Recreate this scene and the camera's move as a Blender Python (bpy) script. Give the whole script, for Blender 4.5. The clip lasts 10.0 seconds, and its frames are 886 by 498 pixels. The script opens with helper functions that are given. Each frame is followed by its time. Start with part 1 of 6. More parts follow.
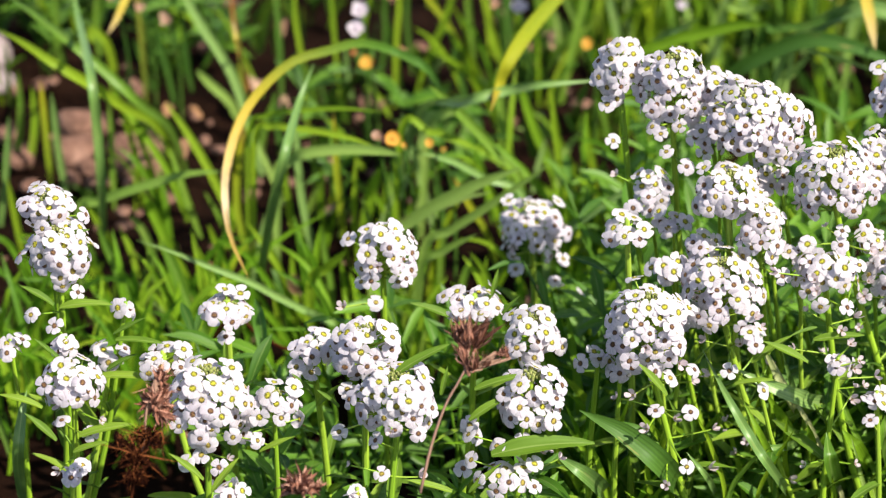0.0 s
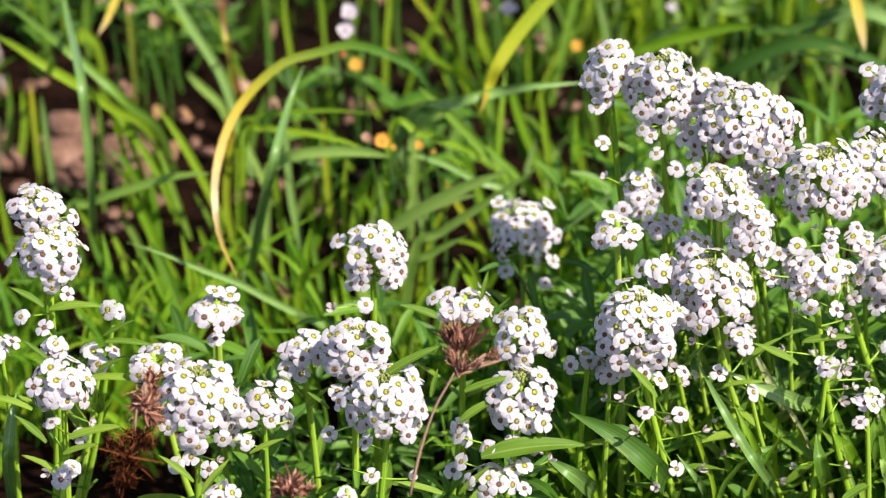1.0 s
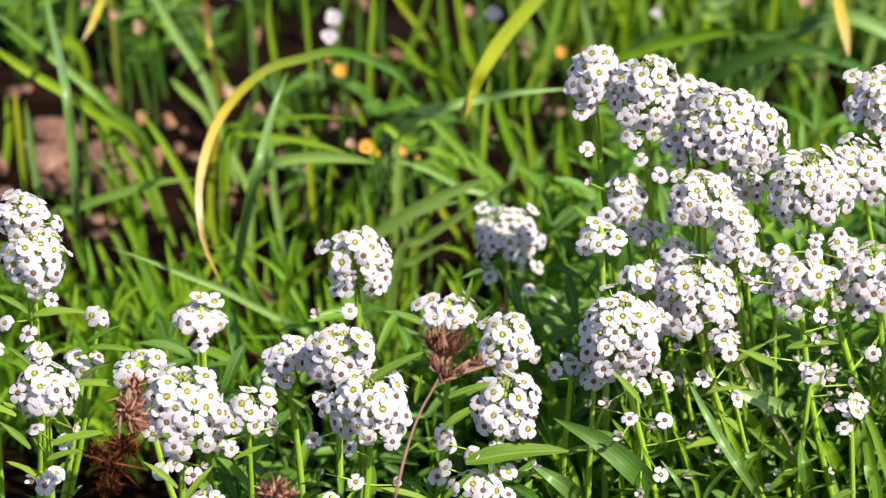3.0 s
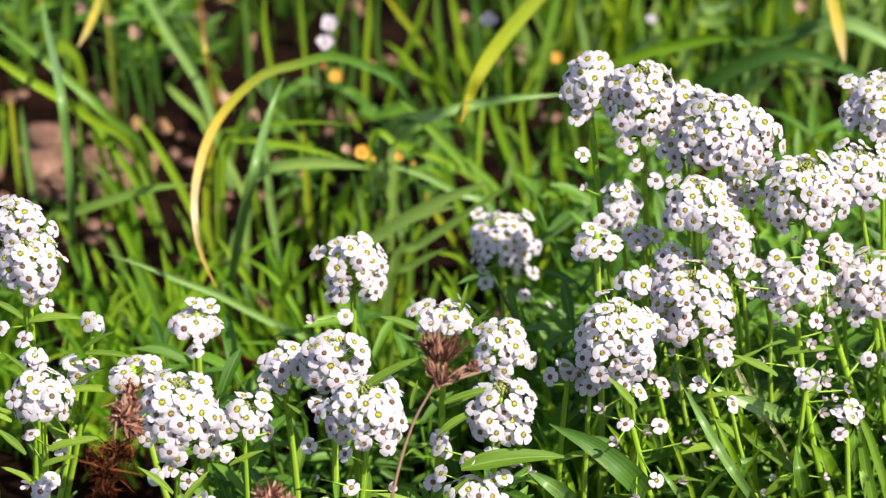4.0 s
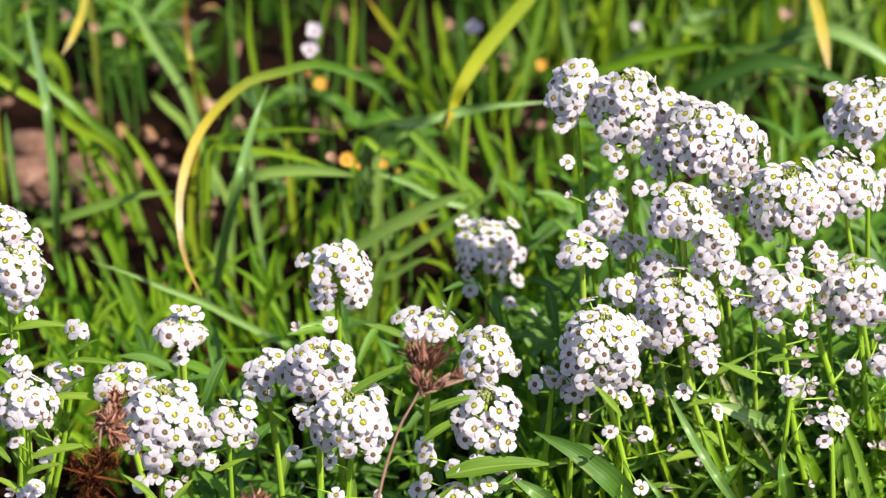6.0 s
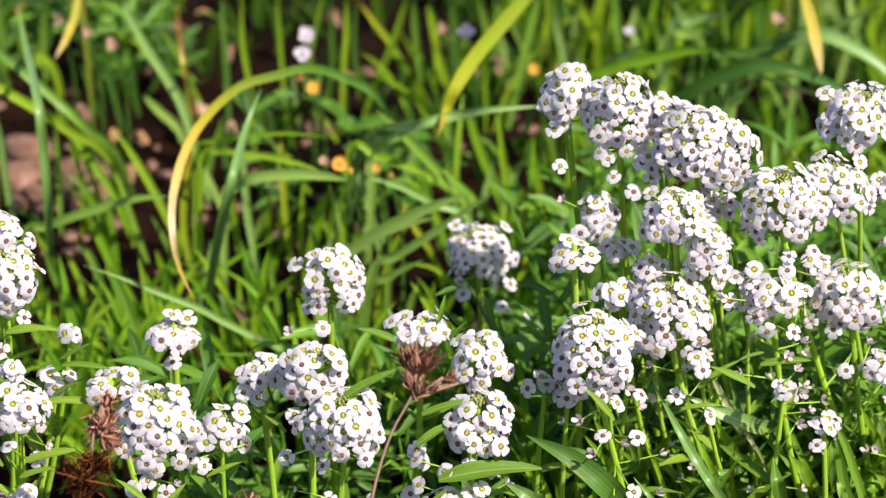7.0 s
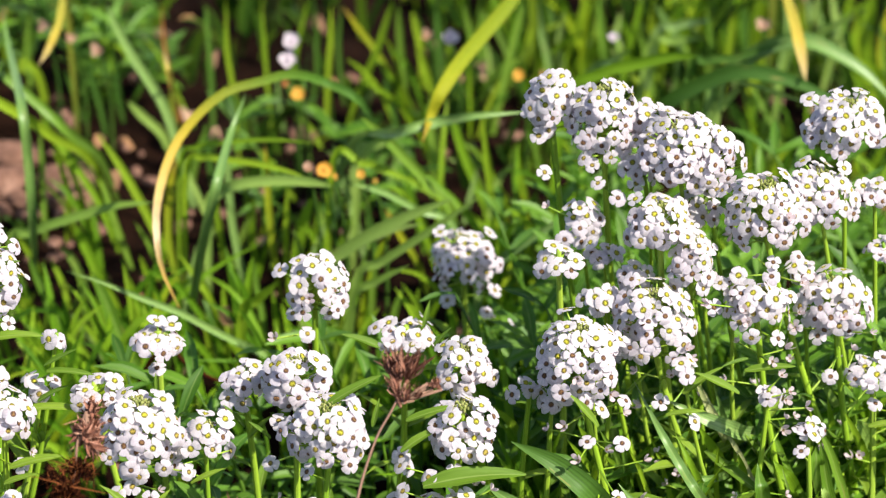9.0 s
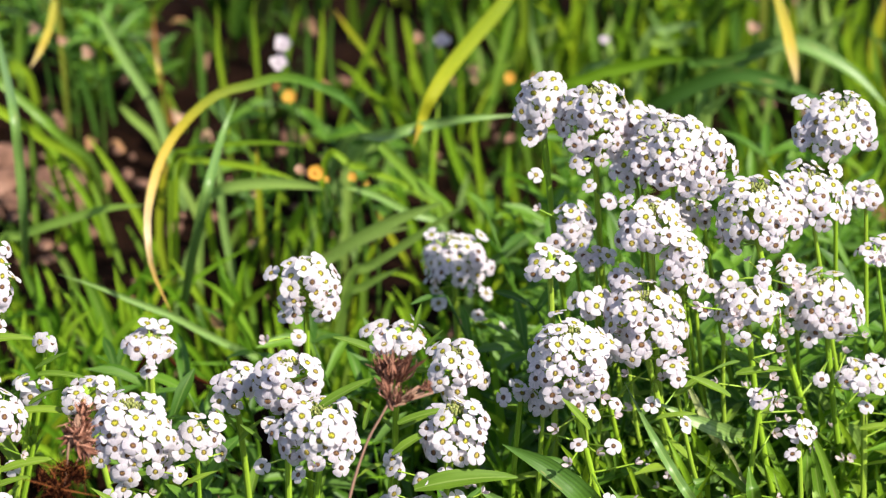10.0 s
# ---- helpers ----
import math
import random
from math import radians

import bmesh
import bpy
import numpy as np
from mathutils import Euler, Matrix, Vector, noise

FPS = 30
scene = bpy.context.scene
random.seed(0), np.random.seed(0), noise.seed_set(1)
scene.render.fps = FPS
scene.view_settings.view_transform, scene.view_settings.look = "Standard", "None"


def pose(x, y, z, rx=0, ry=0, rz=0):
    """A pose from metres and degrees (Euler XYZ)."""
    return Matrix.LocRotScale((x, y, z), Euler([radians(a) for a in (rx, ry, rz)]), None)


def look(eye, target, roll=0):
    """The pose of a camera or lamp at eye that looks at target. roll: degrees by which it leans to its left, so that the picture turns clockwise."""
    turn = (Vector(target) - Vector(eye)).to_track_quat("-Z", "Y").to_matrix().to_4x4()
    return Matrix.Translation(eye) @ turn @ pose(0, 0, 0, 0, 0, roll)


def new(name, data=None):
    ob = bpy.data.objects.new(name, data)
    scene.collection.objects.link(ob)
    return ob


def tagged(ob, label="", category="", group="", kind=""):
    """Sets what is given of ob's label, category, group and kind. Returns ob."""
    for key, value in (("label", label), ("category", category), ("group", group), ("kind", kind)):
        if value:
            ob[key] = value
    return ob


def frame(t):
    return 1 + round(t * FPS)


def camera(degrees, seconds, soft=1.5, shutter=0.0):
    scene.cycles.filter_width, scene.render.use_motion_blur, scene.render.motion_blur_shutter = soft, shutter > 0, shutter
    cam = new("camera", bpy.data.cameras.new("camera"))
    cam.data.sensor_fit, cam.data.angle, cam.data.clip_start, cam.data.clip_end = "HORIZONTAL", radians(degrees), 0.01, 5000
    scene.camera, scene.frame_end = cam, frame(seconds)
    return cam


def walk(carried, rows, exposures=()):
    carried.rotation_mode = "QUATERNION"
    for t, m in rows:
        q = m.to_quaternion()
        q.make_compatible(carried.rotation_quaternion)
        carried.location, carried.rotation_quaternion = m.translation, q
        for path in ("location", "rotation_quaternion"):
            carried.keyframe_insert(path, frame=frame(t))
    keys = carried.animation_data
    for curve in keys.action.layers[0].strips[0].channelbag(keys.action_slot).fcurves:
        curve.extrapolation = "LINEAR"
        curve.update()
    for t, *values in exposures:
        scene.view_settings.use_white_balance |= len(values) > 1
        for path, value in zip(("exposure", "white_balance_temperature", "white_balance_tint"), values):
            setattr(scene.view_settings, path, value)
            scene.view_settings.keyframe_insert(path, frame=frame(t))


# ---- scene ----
cam = camera(14.0, 10.0, 1.2)
cam.data.dof.use_dof = True
cam.data.dof.focus_distance = 1.045
cam.data.dof.aperture_fstop = 16.8
EYE, TILT = 0.636, -28.0
# seconds, degrees turned to the left, degrees turned up, about the tilted tripod head
ROWS = [
    (0, 0.0000, 0.0000),
    (0.5, -0.0924, 0.0111),
    (1, -0.1600, 0.0303),
    (1.5, -0.2335, 0.0363),
    (2, -0.2889, 0.0585),
    (2.5, -0.3623, 0.0962),
    (2.7, -0.3830, 0.1130),
    (3.8, -0.4680, 0.1880),
    (4, -0.4810, 0.2161),
    (4.5, -0.5770, 0.2101),
    (5, -0.6321, 0.2512),
    (5.5, -0.6873, 0.2660),
    (5.7, -0.6960, 0.2960),
    (6.8, -0.8215, 0.3850),
    (7, -0.8380, 0.4009),
    (7.5, -0.8932, 0.4286),
    (8, -0.9618, 0.4446),
    (8.5, -1.0294, 0.4709),
    (9, -1.0855, 0.4969),
    (9.5, -1.1541, 0.5110),
    (10, -1.2229, 0.5420),
]
walk(cam, [(t, pose(0, 0, EYE, TILT) @ pose(0, 0, 0, 90 + up, 0, left)) for t, left, up in ROWS])

# ---- light ----
SUN = Vector((0.50, -0.44, 0.73)).normalized()
world = bpy.data.worlds.new("sky")
scene.world = world
world.use_nodes = True
sky = world.node_tree.nodes.new("ShaderNodeTexSky")
sky.sky_type = "NISHITA"
sky.sun_disc = False
sky.sun_elevation = math.asin(SUN.z)
sky.sun_rotation = math.atan2(SUN.x, SUN.y)
world.node_tree.links.new(sky.outputs[0], world.node_tree.nodes["Background"].inputs[0])
world.node_tree.nodes["Background"].inputs[1].default_value = 0.11
sun = new("sun", bpy.data.lights.new("sun", "SUN"))
sun.data.energy = 5.0
sun.data.angle = radians(0.53)
sun.data.color = (1.0, 0.945, 0.835)
sun.matrix_world = look(SUN * 20, (0, 0, 0))
scene.view_settings.exposure = 1.10


# ---- materials ----
def nodes_of(name):
    m = bpy.data.materials.new(name)
    m.use_nodes = True
    t = m.node_tree
    return m, t, t.nodes["Principled BSDF"], t.nodes["Material Output"]


def add(t, kind, **values):
    n = t.nodes.new(kind)
    for key, value in values.items():
        n.inputs[key.replace("_", " ")].default_value = value
    return n


def ramp(t, source, stops):
    n = t.nodes.new("ShaderNodeValToRGB")
    while len(n.color_ramp.elements) < len(stops):
        n.color_ramp.elements.new(0.5)
    for e, (at, c) in zip(n.color_ramp.elements, stops):
        e.position, e.color = at, (*c, 1)
    t.links.new(source, n.inputs[0])
    return n.outputs[0]


def blend(t, how, amount, a, b):
    n = t.nodes.new("ShaderNodeMix")
    n.data_type, n.blend_type = "RGBA", how
    for slot, value in ((0, amount), (6, a), (7, b)):
        if isinstance(value, bpy.types.NodeSocket):
            t.links.new(value, n.inputs[slot])
        else:
            n.inputs[slot].default_value = value if slot == 0 else (*value, 1)
    return n.outputs[2]


def leafy(name, tones, through_light, rough=0.42, island=False, vein=0.25, along=None, spots=(0.35, 0.25, 0.08), spec=0.35, rib=0.0):
    """Leaf or petal: a tone picked per leaf, parallel veins, blotches, an optional colour run along its length."""
    m, t, p, out = nodes_of(name)
    info = t.nodes.new("ShaderNodeNewGeometry" if island else "ShaderNodeObjectInfo")
    pick = info.outputs["Random Per Island" if island else "Random"]
    colour = ramp(t, pick, [(i / max(1, len(tones) - 1), c) for i, c in enumerate(tones)])
    uv = t.nodes.new("ShaderNodeUVMap")
    split = t.nodes.new("ShaderNodeSeparateXYZ")
    t.links.new(uv.outputs[0], split.inputs[0])
    if along:
        shift = add(t, "ShaderNodeTexNoise", Scale=7.0, Detail=3.0)
        t.links.new(uv.outputs[0], shift.inputs["Vector"])
        wob = t.nodes.new("ShaderNodeMath")
        wob.operation = "MULTIPLY_ADD"
        t.links.new(shift.outputs[0], wob.inputs[0])
        wob.inputs[1].default_value = 0.16
        t.links.new(split.outputs[1], wob.inputs[2])
        colour = ramp(t, wob.outputs[0], along)
    stripe = t.nodes.new("ShaderNodeMath")
    stripe.operation = "SINE"
    scaled = t.nodes.new("ShaderNodeMath")
    scaled.operation = "MULTIPLY"
    scaled.inputs[1].default_value = 38.0
    t.links.new(split.outputs[0], scaled.inputs[0])
    t.links.new(scaled.outputs[0], stripe.inputs[0])
    veins = ramp(t, stripe.outputs[0], [(0.0, (1 - vein,) * 3), (0.8, (1, 1, 1))])
    colour = blend(t, "MULTIPLY", 1.0, colour, veins)
    grain, blotch = (add(t, "ShaderNodeTexNoise", Scale=1.0, Detail=3.0) for _ in range(2))
    offset = t.nodes.new("ShaderNodeMath")
    offset.operation = "MULTIPLY"
    offset.inputs[1].default_value = 80.0
    t.links.new(pick, offset.inputs[0])
    for n, stretch in ((grain, (13.0, 1.6, 1.0)), (blotch, (3.0, 5.0, 1.0))):
        n.noise_dimensions = "4D"
        fit_uv = t.nodes.new("ShaderNodeMapping")
        fit_uv.inputs["Scale"].default_value = stretch
        t.links.new(uv.outputs[0], fit_uv.inputs[0])
        t.links.new(fit_uv.outputs[0], n.inputs["Vector"])
        t.links.new(offset.outputs[0], n.inputs["W"])
    colour = blend(t, "MULTIPLY", 0.6, colour, ramp(t, grain.outputs[0], [(0.3, (0.6, 0.64, 0.6)), (0.7, (1.22, 1.18, 1.1))]))
    mask = ramp(t, blotch.outputs[0], [(0.64, (0, 0, 0)), (0.74, (0.5, 0.5, 0.5))])
    colour = blend(t, "MIX", mask, colour, spots)
    if rib:
        line = ramp(t, split.outputs[0], [(0.0, (0, 0, 0)), (0.43, (0, 0, 0)), (0.5, (rib, rib, rib)), (0.57, (0, 0, 0)), (1.0, (0, 0, 0))])
        colour = blend(t, "MIX", line, colour, (0.30, 0.38, 0.12))
    t.links.new(colour, p.inputs["Base Color"])
    p.inputs["Roughness"].default_value = rough
    p.inputs["Specular IOR Level"].default_value = spec
    bump = add(t, "ShaderNodeBump", Strength=min(0.2, 0.6 * vein), Distance=0.0003)
    height = t.nodes.new("ShaderNodeMath")
    height.operation = "ADD"
    t.links.new(stripe.outputs[0], height.inputs[0])
    t.links.new(grain.outputs[0], height.inputs[1])
    t.links.new(height.outputs[0], bump.inputs["Height"])
    t.links.new(bump.outputs[0], p.inputs["Normal"])
    glow = t.nodes.new("ShaderNodeBsdfTranslucent")
    t.links.new(colour, glow.inputs[0])
    mix = add(t, "ShaderNodeMixShader")
    mix.inputs[0].default_value = through_light
    t.links.new(p.outputs[0], mix.inputs[1])
    t.links.new(glow.outputs[0], mix.inputs[2])
    t.links.new(mix.outputs[0], out.inputs[0])
    return m


def rough_stuff(name, tones, scale, rough=0.9, bump=0.6, depth=0.004, fine=6.0):
    """Soil, stone, dry matter: two noises at two scales, with relief."""
    m, t, p, _ = nodes_of(name)
    place = t.nodes.new("ShaderNodeTexCoord")
    a = add(t, "ShaderNodeTexNoise", Scale=scale, Detail=6.0, Roughness=0.65)
    b = add(t, "ShaderNodeTexNoise", Scale=scale * fine, Detail=5.0, Roughness=0.7)
    for n in (a, b):
        t.links.new(place.outputs["Object"], n.inputs["Vector"])
    n = len(tones)
    colour = ramp(t, a.outputs[0], [(0.28 + 0.44 * i / (n - 1), c) for i, c in enumerate(tones)])
    colour = blend(t, "MULTIPLY", 0.8, colour, ramp(t, b.outputs[0], [(0.3, (0.5, 0.5, 0.5)), (0.7, (1.2, 1.2, 1.2))]))
    t.links.new(colour, p.inputs["Base Color"])
    p.inputs["Roughness"].default_value = rough
    p.inputs["Specular IOR Level"].default_value = 0.03
    bm_ = add(t, "ShaderNodeBump", Strength=bump, Distance=depth)
    both = t.nodes.new("ShaderNodeMath")
    both.operation = "ADD"
    t.links.new(a.outputs[0], both.inputs[0])
    t.links.new(b.outputs[0], both.inputs[1])
    t.links.new(both.outputs[0], bm_.inputs["Height"])
    t.links.new(bm_.outputs[0], p.inputs["Normal"])
    return m


def petal_white(name, body, throat, edge, deep=0.30):
    """Petal: white blade, claw tinted and darkened for the shaded throat, faint veins."""
    return leafy(name, [body], 0.5, 0.6, vein=0.05, spots=edge, spec=0.2,
                 along=[(0.0, throat), (deep, throat), (deep + 0.09, body), (1.0, body)])


PETAL = petal_white("petal_white", (0.675, 0.615, 0.668), (0.17, 0.16, 0.035), (0.62, 0.55, 0.63), 0.38)
PETAL_OLD = petal_white("petal_aged", (0.665, 0.595, 0.67), (0.13, 0.085, 0.085), (0.56, 0.46, 0.57), 0.34)
PETAL_MID = petal_white("petal_open", (0.67, 0.605, 0.67), (0.11, 0.09, 0.045), (0.59, 0.51, 0.60), 0.35)
PETAL_DRY = petal_white("petal_withered", (0.64, 0.52, 0.56), (0.30, 0.18, 0.12), (0.42, 0.26, 0.22))
YOLK = rough_stuff("anther_yellow", [(0.06, 0.055, 0.012), (0.36, 0.33, 0.035), (0.19, 0.20, 0.035)], 5.0, 0.6, 0.3, 0.0003)
OCHRE = rough_stuff("anther_ochre", [(0.12, 0.09, 0.02), (0.30, 0.23, 0.05), (0.22, 0.19, 0.05)], 5.0, 0.7, 0.3, 0.0003)
BROWN = rough_stuff("anther_brown", [(0.07, 0.035, 0.02), (0.17, 0.09, 0.045), (0.30, 0.22, 0.08)], 5.0, 0.7, 0.3, 0.0003)
BUD = rough_stuff("bud_green", [(0.09, 0.12, 0.03), (0.20, 0.22, 0.06), (0.42, 0.40, 0.20)], 900.0, 0.6, 0.3, 0.0004)
STEM = leafy("stem_green", [(0.1823, 0.3266, 0.0186), (0.2550, 0.4034, 0.0242), (0.3098, 0.4418, 0.0468)], 0.15, 0.5, vein=0.15, spots=(0.2368, 0.2305, 0.0918))
LEAF = leafy("alyssum_leaf", [(0.0850, 0.1638, 0.0139), (0.1321, 0.2260, 0.0175), (0.2005, 0.2994, 0.0260)], 0.4, 0.6, vein=0.02, rib=0.45, spots=(0.1372, 0.2170, 0.0547), spec=0.2)
LEAF_MASS = leafy("alyssum_foliage", [(0.0449, 0.1186, 0.0102), (0.0825, 0.2034, 0.0139), (0.1533, 0.3107, 0.0211), (0.1002, 0.2034, 0.0310)], 0.5, 0.5, True, 0.02, rib=0.4, spots=(0.1171, 0.1939, 0.0534))
GRASS = leafy("strap_leaf_green", [(0.0887, 0.1900, 0.0156), (0.1357, 0.2600, 0.0217), (0.1878, 0.3200, 0.0319)], 0.38, 0.4, vein=0.17, rib=0.5, spec=0.5)
GRASS_BLUE = leafy("strap_leaf_bluish", [(0.1148, 0.2150, 0.0441), (0.1566, 0.2700, 0.0624), (0.2087, 0.3300, 0.0929)], 0.22, 0.4, vein=0.17, rib=0.5, spec=0.5)
# Deep green: shade on leaf undersides is put into these tones.
GRASS_DEEP_SHADE = leafy("strap_leaf_deep_shade", [(0.0417, 0.1040, 0.0136), (0.0668, 0.1440, 0.0176)], 0.2, 0.55, vein=0.17, spec=0.2)
GRASS_PALE = leafy("strap_leaf_pale", [(0.1983, 0.3250, 0.0471), (0.2921, 0.4100, 0.1031)], 0.35, 0.55, vein=0.17, spec=0.2)
GRASS_LIME = leafy("strap_leaf_lime", [(0.1670, 0.3100, 0.0136), (0.2609, 0.3800, 0.0176)], 0.45, 0.55, vein=0.17, spec=0.2)
# Brighter copy of the mixed grass: sunlight is put into the colour.
GRASS_LIT_TONES = leafy("grass_lit_tones", [(0.0649, 0.1638, 0.0102), (0.1237, 0.2712, 0.0127), (0.2063, 0.3729, 0.0163), (0.2830, 0.4407, 0.0260)], 0.48, 0.45, True, 0.2, spec=0.15)
# Back and short grass: shade is put into these darker tones.
GRASS_SHADE_TONES = leafy("grass_shade_tones", [(0.0117, 0.0360, 0.0038), (0.0209, 0.0560, 0.0045), (0.0375, 0.0840, 0.0060), (0.0751, 0.1320, 0.0074)], 0.3, 0.5, True, 0.2, spec=0.15)
GRASS_MASS = leafy("grass_mixed", [(0.0229, 0.0670, 0.0065), (0.0626, 0.1450, 0.0075), (0.1148, 0.2250, 0.0085), (0.1670, 0.2850, 0.0106), (0.2484, 0.3360, 0.0121), (0.1169, 0.2170, 0.0441)], 0.30, 0.4, True, 0.2, spec=0.2)
YELLOWING = leafy("strap_leaf_yellowing", [(0.425, 0.34, 0.085)], 0.3, 0.6, vein=0.2, spec=0.15, spots=(0.357, 0.221, 0.0595),
                  along=[(0.0, (0.0425, 0.119, 0.0255)), (0.36, (0.07, 0.16, 0.017)), (0.48, (0.11, 0.175, 0.016)), (0.60, (0.19, 0.21, 0.016)), (0.68, (0.33, 0.27, 0.02)), (0.76, (0.50, 0.35, 0.06)), (0.84, (0.60, 0.43, 0.17)), (0.93, (0.68, 0.52, 0.33)), (1.0, (0.527, 0.34, 0.085))])
GOLD = leafy("strap_leaf_gold", [(0.425, 0.34, 0.085)], 0.35, 0.6, vein=0.2, spec=0.15, spots=(0.357, 0.221, 0.0595),
             along=[(0.0, (0.136, 0.2125, 0.0255)), (0.4, (0.357, 0.34, 0.0425)), (0.75, (0.527, 0.391, 0.0595)), (1.0, (0.527, 0.391, 0.17))])
OLIVE = leafy("strap_leaf_olive", [(0.255, 0.306, 0.034)], 0.4, 0.6, vein=0.25, spec=0.15, spots=(0.34, 0.306, 0.051),
              along=[(0.0, (0.17, 0.272, 0.017)), (0.6, (0.289, 0.34, 0.017)), (0.9, (0.391, 0.374, 0.017)), (1.0, (0.425, 0.289, 0.0425))])
STRAW = leafy("strap_leaf_straw", [(0.46, 0.44, 0.24), (0.36, 0.40, 0.16)], 0.4, 0.45, vein=0.3, spec=0.35, spots=(0.30, 0.26, 0.10))
RUST = leafy("strap_leaf_rust", [(0.42, 0.17, 0.045), (0.36, 0.14, 0.05)], 0.3, 0.6, vein=0.2, spec=0.15)
DRY_STEM = leafy("dry_stem", [(0.22, 0.12, 0.08), (0.30, 0.175, 0.125)], 0.1, 0.8, vein=0.2, spots=(0.17, 0.085, 0.051))
DRY = leafy("dry_brown", [(0.08, 0.023, 0.014), (0.22, 0.08, 0.046), (0.37, 0.155, 0.10), (0.54, 0.29, 0.21)], 0.15, 0.75, True, 0.3, spots=(0.064, 0.024, 0.016))
# Dark brown bracts; the last, brightest tone stands in for sunlit bits.
DRY_DARK = leafy("dry_dark_brown", [(0.012, 0.003, 0.0015), (0.02, 0.005, 0.002), (0.06, 0.016, 0.006), (0.26, 0.085, 0.028)], 0.15, 0.9, True, 0.3, spec=0.04, spots=(0.04, 0.016, 0.0096))
# Near-black: shade under the leaf canopy is put into the soil colour.
SOIL_SHADED = rough_stuff("soil", [(0.005, 0.0021, 0.0012), (0.010, 0.0042, 0.0022), (0.020, 0.0085, 0.0048)], 34.0, 0.95, 0.8, 0.006)
# Clod tones carry the look of sunlit soil; the light is in the colour.
CLOD = rough_stuff("clod", [(0.09, 0.046, 0.033), (0.21, 0.112, 0.078), (0.30, 0.175, 0.13)], 60.0, 0.95, 0.8, 0.003)
STONE = rough_stuff("pale_stone", [(0.16, 0.115, 0.108), (0.27, 0.21, 0.20), (0.38, 0.31, 0.30)], 50.0, 0.8, 0.6, 0.002)
LITTER = leafy("leaf_litter", [(0.075, 0.0375, 0.0225), (0.18, 0.0975, 0.06), (0.34, 0.17, 0.07), (0.36, 0.24, 0.17)], 0.2, 0.8, True, 0.1, spots=(0.075, 0.0375, 0.0225))
ORANGE = leafy("blossom_orange", [(0.60, 0.30, 0.04), (0.66, 0.38, 0.06)], 0.3, 0.6, vein=0.1, spots=(0.7, 0.3, 0.02))
# Peach tones are lowered: the shade among the grass is in the colour.
PEACH = leafy("blossom_peach", [(0.40, 0.22, 0.14), (0.48, 0.31, 0.23), (0.34, 0.17, 0.10)], 0.3, 0.6, vein=0.1, spots=(0.4, 0.2, 0.12))
LILAC = leafy("blossom_lilac", [(0.58, 0.48, 0.56), (0.66, 0.57, 0.63)], 0.35, 0.6, vein=0.1, spots=(0.6, 0.5, 0.7))


# ---- mesh helpers ----
def mesh_of(name, verts, faces, material, uvs=None, smooth=True):
    me = bpy.data.meshes.new(name)
    me.from_pydata(verts, [], faces)
    me.materials.append(material)
    if uvs is not None:
        layer = me.uv_layers.new(name="UVMap")
        index = np.empty(len(me.loops), dtype=np.int32)
        me.loops.foreach_get("vertex_index", index)
        layer.data.foreach_set("uv", np.asarray(uvs, dtype=np.float32)[index].ravel())
    if smooth:
        me.polygons.foreach_set("use_smooth", [True] * len(me.polygons))
    me.update()
    return me


